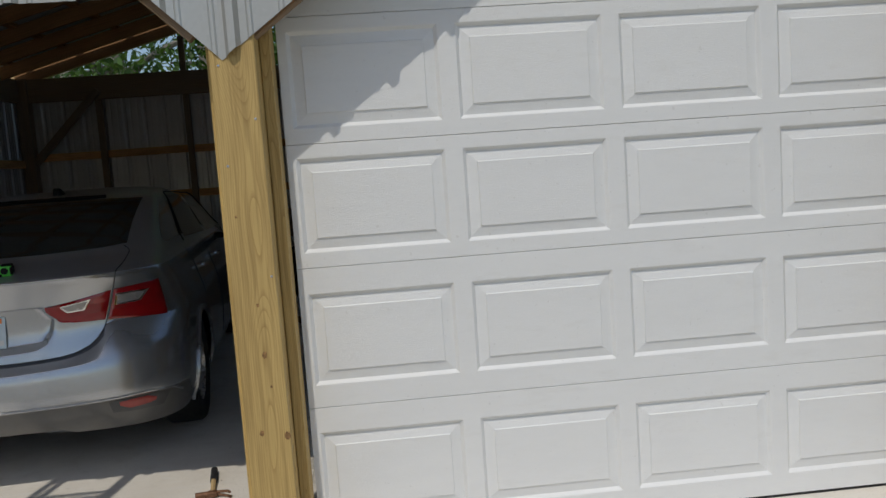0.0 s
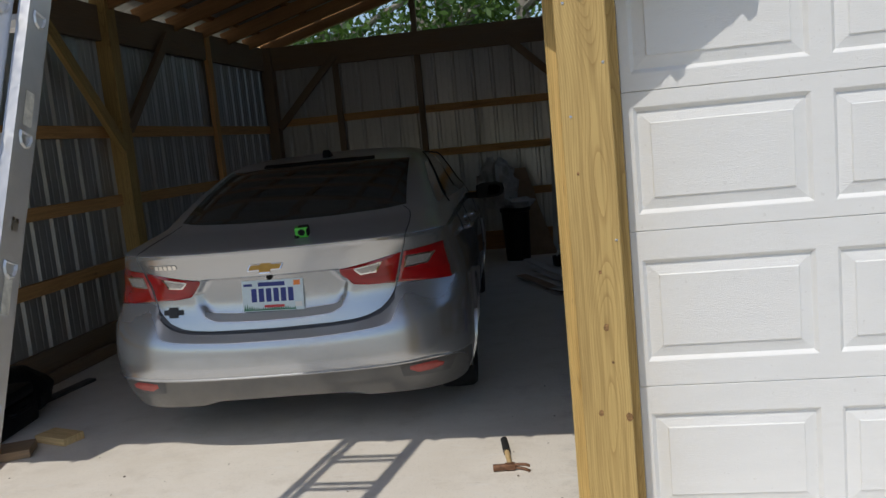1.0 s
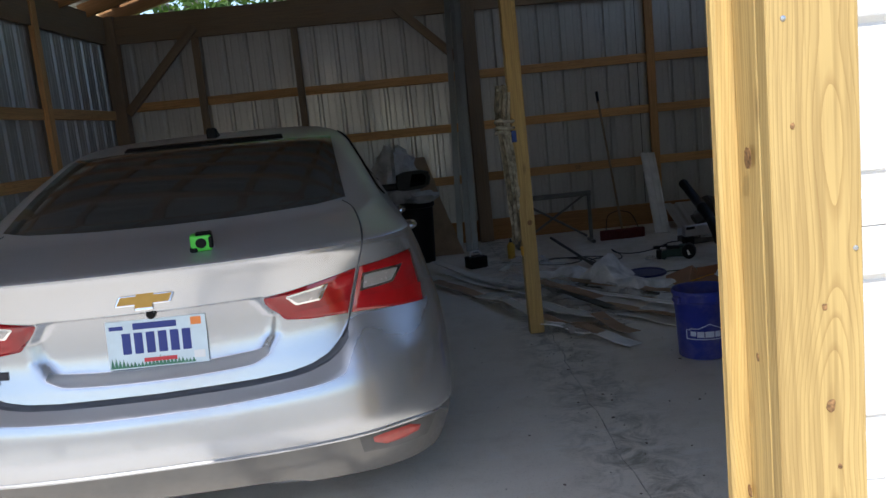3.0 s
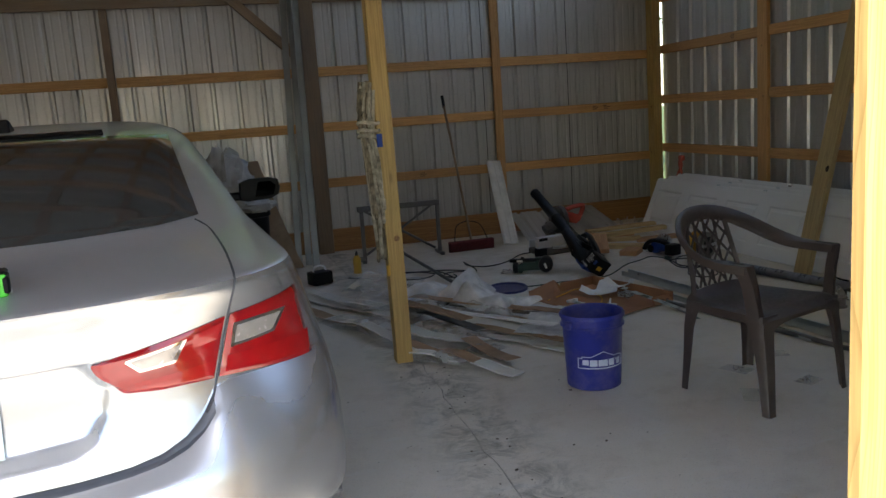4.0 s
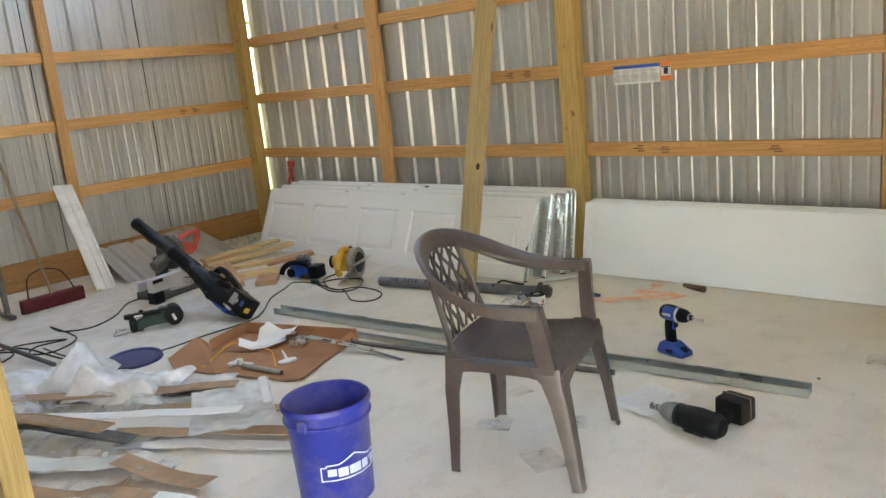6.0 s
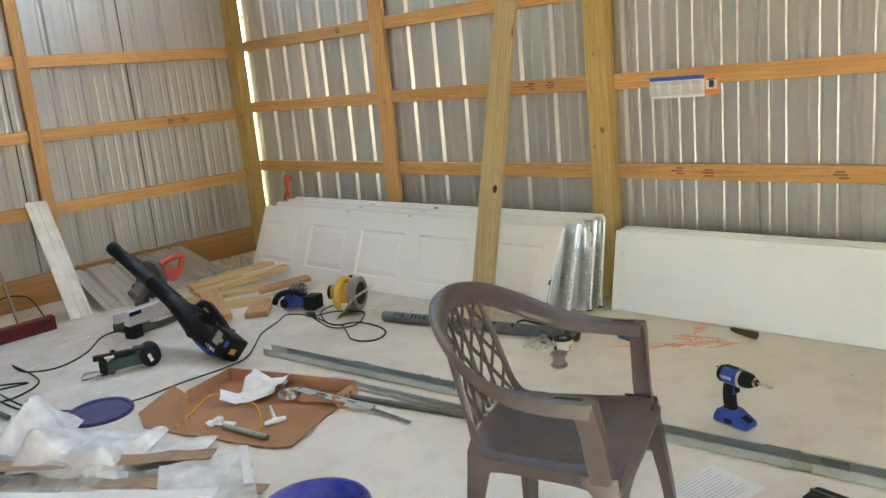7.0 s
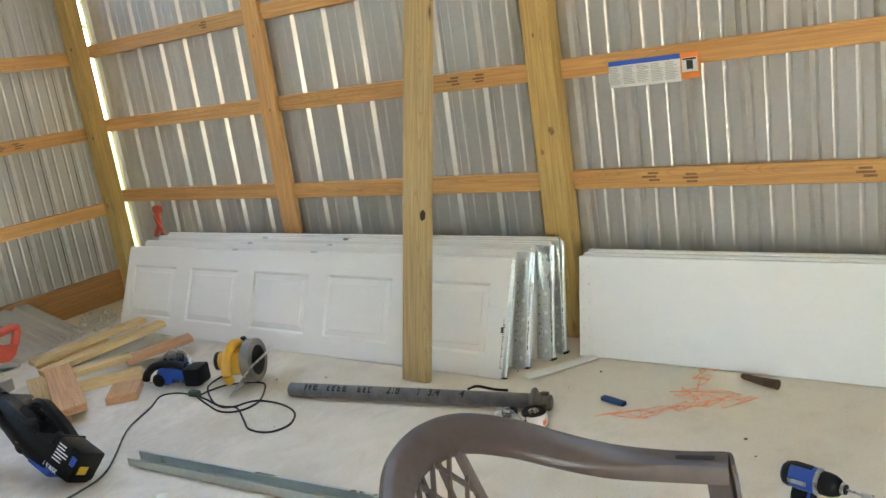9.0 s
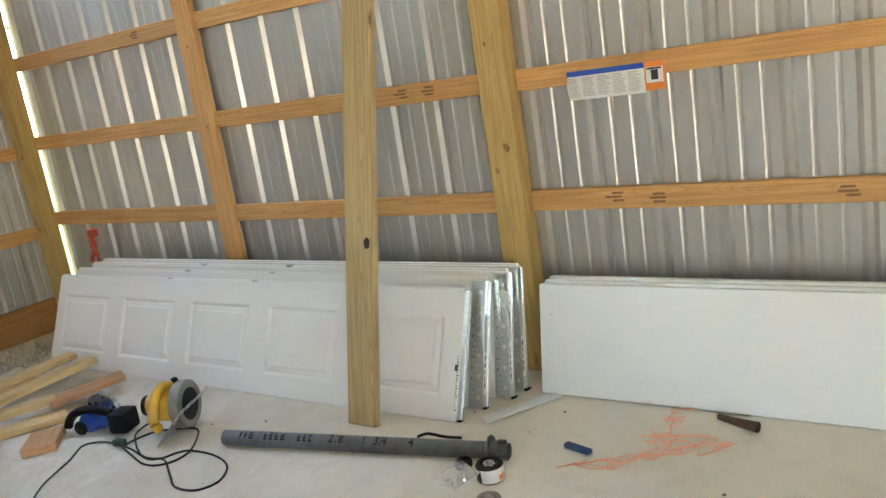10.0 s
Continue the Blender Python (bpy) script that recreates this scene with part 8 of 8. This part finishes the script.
part("handle", tube(bmesh.new(), [(-0.06, 0, 0.10), (-0.04, 0, 0.15), (0.04, 0, 0.15), (0.06, 0, 0.10)], 0.008, 8), M_WHITE, bx, "pale handle")
bt = thing("glue_bottle", "yellow squeeze bottle standing on the slab", "bottle", pose(-0.335, 10.10, 0))
part("bottle", lathe(bmesh.new(), [(0.0, 0), (0.034, 0), (0.036, 0.01), (0.036, 0.13), (0.02, 0.155), (0.014, 0.16)], 20), simple("yellow_bottle", (0.55, 0.34, 0.04), 0.45, 0, 0.1, 10, 0.1), bt, smooth=True)
part("cap", lathe(bmesh.new(), [(0.014, 0.16), (0.013, 0.18), (0.005, 0.20)], 12), M_INK, bt)

# coiled rope on the inner post
rope = thing("rope_hank", "long hank of camouflage rope hanging on the inner post", "rope")
M_ROPE = simple("camouflage_rope", (0.24, 0.20, 0.13), 0.9, 0, 0.75, 26.0, 0.5)
M_ROPE2 = simple("pale_rope", (0.42, 0.38, 0.28), 0.9, 0, 0.6, 24.0, 0.5)
rg = random.Random(41)
for k in range(13):
    x0 = -0.605 + rg.uniform(-0.035, 0.035)
    y0 = 7.36 + rg.uniform(-0.03, 0.05)
    zb = 0.62 + rg.uniform(-0.06, 0.30)
    b = bmesh.new()
    tube(b, [(x0, y0, 1.50 + rg.uniform(-0.02, 0.05)), (x0 - 0.02, y0, 1.35), (x0 + rg.uniform(-0.02, 0.02), y0, 1.15), (x0 + 0.01 + rg.uniform(-0.02, 0.03), y0, 0.9), (x0 + 0.02, y0 + rg.uniform(-0.02, 0.02), zb), (x0 + 0.03, y0 + 0.02, zb + 0.04), (x0 + 0.01, y0 + 0.03, 1.0), (x0, y0 + 0.03, 1.25), (x0 + 0.02, y0 + 0.02, 1.50)], 0.0095, 7, 5)
    part("strand", b, M_ROPE if k % 3 else M_ROPE2, rope, smooth=True)
for z in (1.33, 1.29, 1.26):
    b = bmesh.new()
    tube(b, [(-0.605 + 0.055 * math.cos(a), 7.37 + 0.05 * math.sin(a), z + 0.006 * math.sin(2 * a)) for a in np.linspace(0, math.tau, 10)[:-1]], 0.010, 7, 4, True)
    part("wrap", b, M_ROPE2, rope, smooth=True)
part("tag", blk((-0.575, 7.315, 1.20), (-0.545, 7.32, 1.27), 0.001), M_BLUE, rope, "small blue and white tag")
part("rope_end", blk((-0.575, 7.33, 0.50), (-0.555, 7.35, 0.56), 0.005), M_YELLOW, rope, "yellow taped rope end")


# ---- flattened carton and door hardware on it ----
M_BROWNCARD = simple("brown_edge_card", (0.36, 0.235, 0.145), 0.85, 0, 0.18, 12, 0.35)
carton = thing("flattened_carton", "opened brown cardboard carton lying on the slab", "carton")


def sheet_poly(pts, z=0.004, t=0.004, lift=()):
    b = bmesh.new()
    lift = dict(lift)
    lo = [b.verts.new((x, y, z + lift.get(i, 0))) for i, (x, y) in enumerate(pts)]
    hi = [b.verts.new((x, y, z + t + lift.get(i, 0))) for i, (x, y) in enumerate(pts)]
    b.faces.new(lo[::-1])
    b.faces.new(hi)
    n = len(pts)
    for i in range(n):
        b.faces.new((lo[i], lo[(i + 1) % n], hi[(i + 1) % n], hi[i]))
    bmesh.ops.recalc_face_normals(b, faces=b.faces[:])
    return b


part("base_sheet", sheet_poly([(0.895, 8.444), (1.200, 8.540), (1.425, 7.790), (1.156, 7.706), (1.085, 7.790), (0.990, 8.180)]), M_CARD, carton)
part("flap", sheet_poly([(0.627, 8.373), (0.685, 8.542), (0.915, 8.610), (0.920, 8.500), (0.895, 8.444), (0.990, 8.180), (0.698, 8.094)], 0.004, 0.004, {2: 0.055, 3: 0.03, 1: 0.008}), M_CARD, carton, "left flap")
part("flap", sheet_poly([(0.698, 8.094), (0.990, 8.180), (1.085, 7.790), (1.156, 7.706), (0.888, 7.582), (0.829, 7.666), (0.786, 7.800)], 0.0085, 0.004, {4: 0.004}), M_CARD, carton, "front flap")
part("side_wall", blk((0, -0.003, 0), (0.785, 0.003, 0.070), 0.001, along((1.200, 8.540, 0.004), (1.426, 7.788, 0.004), (0, 0, 1))), M_CARD, carton)
part("side_wall", blk((0, -0.003, 0), (0.315, 0.003, 0.068), 0.001, along((0.897, 8.446, 0.004), (1.198, 8.540, 0.004), (0, 0, 1))), M_CARD, carton)
wall = part("side_wall", blk((0, -0.003, 0), (0.17, 0.003, 0.060), 0.001, along((1.426, 7.788, 0.004), (1.262, 7.738, 0.004), (0, 0, 1)) @ pose(0, 0, 0, 28)), M_CARD, carton, "end wall leaning outwards")
for k in range(3):
    part("slot", blk((0.03 + 0.04 * k, -0.0036, 0.025), (0.055 + 0.04 * k, 0.0036, 0.031), 0, along((1.426, 7.788, 0.004), (1.262, 7.738, 0.004), (0, 0, 1)) @ pose(0, 0, 0, 28)), M_INK, wall)
part("crease", blk((0, -0.003, 0), (0.40, 0.003, 0.0012), 0.0003, along((0.990, 8.18, 0.0125), (1.085, 7.795, 0.0125), (0, 0, 1))), M_BROWNCARD, carton, "pressed fold line")
part("crease", blk((0, -0.003, 0), (0.27, 0.003, 0.0012), 0.0003, along((0.900, 8.44, 0.0085), (0.990, 8.18, 0.0085), (0, 0, 1))), M_BROWNCARD, carton, "pressed fold line")
pp = thing("instruction_booklet", "crumpled white instruction pages on the carton", "paper", pose(1.147, 8.17, 0.012, 0, 0, 15))
part("page", page(0.17, 0.20, [(20, -0.03, 0.55), (20, 0.02, -0.95), (75, 0.03, 0.7), (250, 0.03, 0.6), (140, 0.02, -0.5)], 0.016), M_PAPER, pp, "", pose(0.06, 0.03, 0.02, 4, -6, 12), smooth=True)
part("page", page(0.26, 0.09, [(0, 0.0, 0.22), (180, 0.06, 0.5), (90, 0.01, 0.6)], 0.006), M_PAPER, pp, "long curled page", pose(-0.06, 0.04, 0.008, 0, 0, -52), smooth=True)
part("page", page(0.12, 0.05, [(0, 0.01, 0.7)], 0.004), M_PAPER, pp, "turned-up paper corner", pose(0.17, -0.01, 0.03, 0, -10, 10), smooth=True)
b = bmesh.new()
for r_ in range(5):
    box(b, (-0.03, 0.028 - 0.013 * r_, 0.0), (0.02 - 0.012 * (r_ % 3), 0.030 - 0.013 * r_, 0.0006))
part("print", b, simple("booklet_print", (0.55, 0.55, 0.57), 0.8, 0, 0.1, 20, 0), pp, "", pose(0.05, 0.0, 0.050, 4, -14, 12))
b = bmesh.new()
tube(b, [(0.703, 8.215, 0.014), (0.866, 8.329, 0.014), (0.985, 8.412, 0.016), (1.036, 8.386, 0.020), (1.062, 8.25, 0.018), (1.056, 8.10, 0.016), (0.982, 7.954, 0.016), (0.911, 7.843, 0.016)], 0.005, 7)
solo("yellow_rope", b, simple("yellow_cord", (0.75, 0.36, 0.04), 0.7, 0, 0.1, 40, 0.2), "yellow pull rope on the carton", "cord", smooth=True)
pull = thing("pull_handle", "white plastic T pull handle on the carton", "handle")
b = bmesh.new()
sweep(b, curve_points([(0.939, 7.857, 0.024), (0.988, 7.842, 0.026), (1.033, 7.826, 0.024)], 5), circle(1, 10), (0, 0, 1), [0.009, 0.012, 0.013, 0.013, 0.014, 0.014, 0.014, 0.013, 0.013, 0.012, 0.009])
part("grip", b, M_WHITE, pull, smooth=True)
part("stem", rod(bmesh.new(), (0.990, 7.845, 0.024), (1.080, 8.015, 0.020), 0.010, 0.006), M_WHITE, pull, smooth=True)
br = thing("plastic_bracket", "small white plastic bracket on the carton", "bracket", along((0.815, 8.135, 0.022), (0.872, 8.000, 0.022), (0, 0, 1)))
part("plate", blk((0, -0.018, -0.01), (0.15, 0.018, 0.0), 0.004), M_WHITE, br)
part("lug", blk((0.03, -0.045, -0.008), (0.06, 0.045, 0.010), 0.005), M_WHITE, br)
part("boss", lathe(bmesh.new(), [(0.018, 0), (0.016, 0.02), (0.006, 0.022)], 14, pose(0.075, 0, 0)), M_WHITE, br, smooth=True)
part_pipe = rod(bmesh.new(), (0.822, 8.005, 0.026), (0.864, 7.726, 0.024), 0.0135, 0.0135, 16)
solo("steel_tube", part_pipe, simple("dull_zinc_tube", (0.34, 0.35, 0.30), 0.42, 0.9, 0.15, 30, 0.1), "short zinc-plated steel tube on the carton edge", "tube", smooth=True)
b = bmesh.new()
for k in range(4):
    tube(b, [(1.20 + 0.055 * math.cos(a), 8.02 + 0.045 * math.sin(a), 0.03 + 0.006 * k) for a in np.linspace(0, math.tau, 11)[:-1]], 0.0028, 5, 3, True)
solo("cable_coil", b, M_STEEL, "coil of thin steel lift cable on the carton", "cable", smooth=True)


# ---- heap of packing strips by the inner post ----
def strip(p0, p1, w, mat, lab, lift=0.02, bend=0.03, seed=0, edge=0.012, name="packing_strip", z0=0.006):
    """A bent cardboard or vinyl channel with turned edges."""
    rs_ = random.Random(seed)
    a, c = Vector((*p0, 0)), Vector((*p1, 0))
    pts = []
    n = 12
    ph = rs_.uniform(0, 6)
    for i in range(n + 1):
        t = i / n
        p = a.lerp(c, t)
        side = (c - a).normalized().cross(Vector((0, 0, 1)))
        pts.append(p + side * bend * math.sin(t * 3.1 + ph) + Vector((0, 0, z0 + lift * (0.5 + 0.5 * math.sin(t * 5 + ph)) + abs(noise.noise(p * 4)) * 0.02)))
    b = bmesh.new()
    h = w / 2
    sweep(b, pts, [(-h, 0.0), (h, 0.0), (h, edge), (h - 0.003, edge), (h - 0.003, 0.003), (-h + 0.003, 0.003), (-h + 0.003, edge * 0.7), (-h, edge * 0.7)])
    return solo(name, b, mat, lab, "packing strip", None, "packing strips")


M_CARD2 = simple("tan_cardboard", (0.40, 0.27, 0.16), 0.85, 0, 0.15, 9, 0.3)
M_CREAM = simple("cream_vinyl", (0.66, 0.63, 0.57), 0.5, 0, 0.08, 7, 0.1)
M_VINYL = simple("white_vinyl", (0.80, 0.785, 0.75), 0.5, 0, 0.05, 7, 0.1)
strip((-0.17, 7.09), (-0.035, 6.815), 0.098, M_VINYL, "white vinyl end plate sticking out of the heap", 0.006, 0.0, 1, 0.008, z0=0.014)
strip((-0.34, 7.36), (-0.13, 7.06), 0.085, M_BROWNCARD, "kinked brown cardboard strip with a torn end", 0.045, 0.02, 2, 0.007, z0=0.010)
strip((-0.46, 7.36), (-0.17, 7.15), 0.070, M_VINYL, "bent white strip by the post foot", 0.05, 0.02, 14, 0.008)
strip((-0.44, 7.50), (-0.20, 7.22), 0.085, M_BROWNCARD, "crushed brown strip by the post foot", 0.06, 0.03, 13, 0.007, z0=0.012)
strip((-0.10, 7.46), (-0.005, 6.985), 0.092, M_BROWNCARD, "brown cardboard strip over a white one", 0.022, 0.010, 3, 0.004, z0=0.030)
strip((-0.52, 8.05), (-0.03, 7.40), 0.115, M_CREAM, "wide cream vinyl strip in the heap", 0.022, 0.006, 4, 0.009, z0=0.022)
strip((-0.32, 8.50), (-0.035, 7.70), 0.088, M_BROWNCARD, "thick brown cardboard edge strip lying on top", 0.014, 0.004, 5, 0.012, z0=0.085)
# the dark colour of this strip stands for shade under the wrap
strip((-0.25, 8.42), (0.02, 7.62), 0.085, M_DUSTY_AND_SHADE, "strip under the plastic with shade painted into its dark colour", 0.008, 0.0, 6, 0.007, z0=0.040)
strip((-0.22, 8.28), (0.42, 7.40), 0.066, M_VINYL, "long white vinyl strip across the heap", 0.004, 0.0, 7, 0.007, z0=0.070)
strip((-0.16, 8.66), (0.60, 7.72), 0.085, M_BROWNCARD, "long brown cardboard strip under plastic", 0.014, 0.012, 8, 0.007, z0=0.050)
strip((-0.02, 8.52), (0.62, 7.66), 0.070, M_DUSTY_AND_SHADE, "grey strip beside the brown one", 0.008, 0.0, 9, 0.008, z0=0.022)
strip((0.02, 7.80), (0.47, 7.08), 0.080, M_CARD2, "tan cardboard strip beside the bucket", 0.006, 0.004, 10, 0.005, z0=0.026)
strip((0.00, 7.70), (0.40, 7.01), 0.075, M_CREAM, "cream strip with a grey edge beside the bucket", 0.004, 0.002, 11, 0.006, z0=0.006)
strip((0.24, 8.00), (0.60, 7.36), 0.070, M_CARD2, "tan strip under the milky sleeve", 0.004, 0.002, 15, 0.005, z0=0.010)
strip((-1.05, 9.90), (-0.45, 8.40), 0.10, M_CREAM, "long pale strip reaching under the car side", 0.05, 0.03, 16, 0.007, z0=0.03)
strip((-0.95, 9.40), (-0.36, 8.10), 0.09, M_CREAM, "pale vinyl strip in the heap", 0.04, 0.03, 17, 0.007)
strip((-1.10, 9.20), (-0.50, 8.00), 0.10, M_BROWNCARD, "brown strip at the edge of the heap", 0.03, 0.02, 18, 0.007)
strip((-0.92, 8.80), (-0.46, 7.65), 0.085, M_CREAM, "pale strip bent over the heap", 0.05, 0.03, 19, 0.007)
for x, y, rz, w, h, lump, s, mt, lab in ((0.20, 8.74, -55, 0.46, 0.38, 0.25, 62, M_FOAM, "puffed white foam wrap on the heap"),
                                         (0.02, 8.72, -40, 0.52, 0.20, 0.14, 71, M_FOAM, "long fold of white foam wrap"),
                                         (0.34, 8.27, -60, 0.52, 0.40, 0.23, 63, M_FOAM, "crumpled white foam wrap"),
                                         (0.55, 8.06, -52, 0.42, 0.22, 0.06, 72, M_FOAM, "torn flat end of the foam wrap"),
                                         (0.13, 8.20, -52, 0.80, 0.22, 0.13, 64, M_FILM, "shiny clear wrap over the strips"),
                                         (-0.10, 7.80, -57, 0.62, 0.24, 0.12, 65, M_FILM, "torn clear plastic wrap on the strips"),
                                         (0.04, 7.58, -30, 0.26, 0.16, 0.14, 73, M_FILM, "bunched clear wrap between the strips"),
                                         (-0.02, 7.32, 20, 0.20, 0.12, 0.11, 74, M_FILM, "twisted tail of clear wrap"),
                                         (-0.35, 8.6, -55, 0.8, 0.4, 0.16, 66, M_FILM, "crumpled clear plastic sheeting"),
                                         (-0.62, 8.25, -60, 0.55, 0.28, 0.10, 67, M_FILM, "clear plastic sheeting beside the car"),
                                         (-0.25, 9.35, -20, 0.6, 0.4, 0.16, 68, M_FILM, "crumpled clear plastic by the cords"),
                                         (-0.08, 8.98, -30, 0.5, 0.30, 0.12, 69, M_FOAM, "pale foam sheet at the back of the heap"),
                                         (-0.34, 7.30, -50, 0.40, 0.16, 0.10, 70, M_FILM, "clear wrap round the strips by the post")):
    solo("plastic_wrap", crumpled(46, 36, w, h, lump, s), mt, lab, "plastic wrap", pose(x, y, 0.004, 0, 0, rz), "plastic wraps", smooth=True)

sleeve = thing("plastic_sleeve", "milky plastic sleeve with a white band round the strips", "plastic sleeve", pose(0.43, 7.49, 0.045, 0, 0, -31))
part("film", page(0.36, 0.56, [(0, 0.05, 0.10), (90, 0.10, 0.08), (215, 0.08, 0.16), (300, 0.12, 0.12)], 0.010, 24), film("milky_sleeve", (0.80, 0.79, 0.76), 0.25, 0.3, 0.25), sleeve, smooth=True)
part("band", board(0.33, 0.036, 0.002, 0.0008), M_WHITE, sleeve, "white plastic band", along((0.150, 0.28, 0.032), (0.155, -0.05, 0.026), (0, 0, 1)))

# small litter on the slab
M_CHIP = simple("dark_litter", (0.16, 0.13, 0.10), 0.9, 0, 0.3, 40, 0.3)
rl = random.Random(90)
b = bmesh.new()
for k in range(150):
    x, y = rl.choice(((rl.gauss(-0.42, 0.09), rl.uniform(5.0, 7.5)), (rl.uniform(-1.0, 0.3), rl.uniform(5.0, 7.6)), (rl.uniform(-0.55, -0.3), rl.uniform(5.2, 7.3)), (rl.uniform(1.8, 3.0), rl.uniform(5.0, 9.0)), (rl.uniform(-3.4, -0.7), rl.uniform(3.9, 4.9))))
    s = rl.uniform(0.0015, 0.006) * rl.uniform(0.5, 1.3)
    lathe(b, [(s, 0.0), (s * 0.8, s * 0.5), (s * 0.2, s * 0.7)], 5, pose(x, y, 0.0, 0, 0, rl.uniform(0, 360)) @ Matrix.Diagonal((rl.uniform(0.6, 1.8), 1, 1, 1)))
tagged(solo("floor_litter", b, M_CHIP, "bits of dirt and shavings scattered on the slab", "litter"), kind="stuff")


# ---- left corner: tool case and boards ----
case = thing("tool_case", "dusty black plastic tool case on the slab", "tool case", pose(-4.02, 5.30, 0, 0, 0, 8))
part("shell", blk((-0.22, -0.25, 0.0), (0.20, 0.24, 0.16), 0.025, None, 2), M_BLACK, case, smooth=True)
part("lid", blk((-0.215, -0.245, 0.165), (0.195, 0.235, 0.24), 0.03, None, 2), M_BLACK, case, smooth=True)
part("handle", tube(bmesh.new(), [(0.20, -0.09, 0.12), (0.245, -0.08, 0.13), (0.245, 0.06, 0.13), (0.20, 0.07, 0.12)], 0.012, 8), M_BLACK, case, smooth=True)
solo("black_tarp", pillow(bmesh.new(), (-4.06, 5.62, 0.13), (0.20, 0.24, 0.17), 12), M_BLACK, "bunched black tarp behind the tool case", "tarp", smooth=True)
loose_board((-4.10, 4.72, 0.025), (-3.50, 5.00, 0.025), 0.18, 0.045, (0, 0, 1), M_OLD, "thick brown plank end lying on the slab")
loose_board((-4.15, 4.62, 0.072), (-3.57, 4.80, 0.072), 0.16, 0.045, (0, 0, 1), M_FIR, "reddish plank stacked on another")
loose_board((-3.57, 5.20, 0.021), (-3.34, 5.12, 0.021), 0.13, 0.042, (0, 0, 1), M_PALE, "pale wood block lying on the slab")
loose_board((-4.05, 5.75, 0.012), (-3.97, 6.30, 0.016), 0.07, 0.02, (0, 0, 1), M_DSTEEL, "grey metal strip on the slab by the wall", "metal strip")


# ---- trees behind the building ----
def leaf_mat(name, a, c):
    m, p = base_mat(name)
    geo = node(m, "ShaderNodeNewGeometry")
    wire(m, ramp(m, geo.outputs["Random Per Island"], [(0.0, a), (1.0, c)]), p.inputs["Base Color"])
    p.inputs["Roughness"].default_value = 0.5
    tr = node(m, "ShaderNodeBsdfTranslucent")
    tr.inputs[0].default_value = (c[0] * 1.6, c[1] * 1.5, c[2], 1)
    mx = node(m, "ShaderNodeMixShader")
    mx.inputs[0].default_value = 0.35
    wire(m, p.outputs[0], mx.inputs[1])
    wire(m, tr.outputs[0], mx.inputs[2])
    wire(m, mx.outputs[0], m.node_tree.nodes["Material Output"].inputs[0])
    return m


M_LEAF = leaf_mat("broad_leaves", (0.030, 0.075, 0.018), (0.10, 0.19, 0.04))
M_BARK = simple("grey_bark", (0.26, 0.24, 0.21), 0.9, 0, 0.35, 9, 0.7)


def tree(x, y, h, r, seed, nleaf=5200):
    rt_ = np.random.RandomState(seed)
    t = thing("tree", "broadleaf tree with a pale trunk behind the barn", "tree", pose(x, y, -0.12), "trees behind the barn")
    b = bmesh.new()
    lean = Vector((rt_.uniform(-0.4, 0.4), rt_.uniform(-0.3, 0.3), 0))
    trunk = [Vector((0, 0, 0)), Vector((0.05, 0, h * 0.3)) + lean * 0.3, Vector((-0.05, 0.05, h * 0.6)) + lean * 0.6, Vector((0, 0, h)) + lean]
    cp = curve_points(trunk, 5)
    sweep(b, cp, circle(1, 9), (0, 1, 0), list(np.linspace(0.03 * h, 0.004 * h, len(cp))))
    tips = []
    for k in range(14):
        i = rt_.randint(4, len(cp) - 1)
        a = rt_.uniform(0, math.tau)
        L = r * rt_.uniform(0.5, 1.0)
        p0 = cp[i]
        p2 = p0 + Vector((math.cos(a) * L, math.sin(a) * L, L * rt_.uniform(0.1, 0.6)))
        lp = curve_points([p0, p0.lerp(p2, 0.5) + Vector((0, 0, 0.15)), p2], 4)
        sweep(b, lp, circle(1, 6), (0, 0.1, 1), list(np.linspace(0.010 * h, 0.003 * h, len(lp))))
        tips += [p2, p0.lerp(p2, 0.65), p0.lerp(p2, 0.85)]
    part("trunk", b, M_BARK, t, smooth=True)
    cents = np.array([tuple(q) for q in tips])
    pick = rt_.randint(0, len(cents), nleaf)
    c = cents[pick] + rt_.normal(0, 1, (nleaf, 3)) * np.array([0.42, 0.42, 0.34]) * (0.5 + rt_.rand(len(cents))[pick][:, None])
    u = rt_.normal(0, 1, (nleaf, 3))
    u /= np.linalg.norm(u, axis=1)[:, None]
    w = np.cross(u, rt_.normal(0, 1, (nleaf, 3)))
    w /= np.linalg.norm(w, axis=1)[:, None]
    s = rt_.uniform(0.05, 0.11, (nleaf, 1))
    verts = np.stack([c - u * s, c + w * s * 0.45, c + u * s, c - w * s * 0.45], 1).reshape(-1, 3)
    me = bpy.data.meshes.new("crown")
    me.from_pydata(verts.tolist(), [], np.arange(nleaf * 4).reshape(-1, 4).tolist())
    me.materials.append(M_LEAF)
    ob = new("crown", me)
    ob.parent = t
    return tagged(ob, "ragged green crown of many small leaves", kind="stuff")


for k, (x, y, h, r) in enumerate(((-4.6, 16.5, 8.5, 2.6), (-2.9, 18.5, 10.0, 2.8), (-1.2, 16.8, 8.0, 2.4), (0.9, 18.0, 9.0, 2.8), (3.2, 16.2, 8.0, 2.5), (-6.6, 18.8, 10.5, 3.0), (5.6, 17.5, 9.5, 2.8), (-3.9, 22.0, 12.0, 3.4), (0.0, 22.5, 12.0, 3.4), (-7.8, 23.0, 12.0, 3.6), (4.0, 22.0, 12.0, 3.4), (8.6, 15.6, 7.5, 2.8))):
    tree(x, y, h, r, 100 + k, 5200 if y < 20 else 6500)
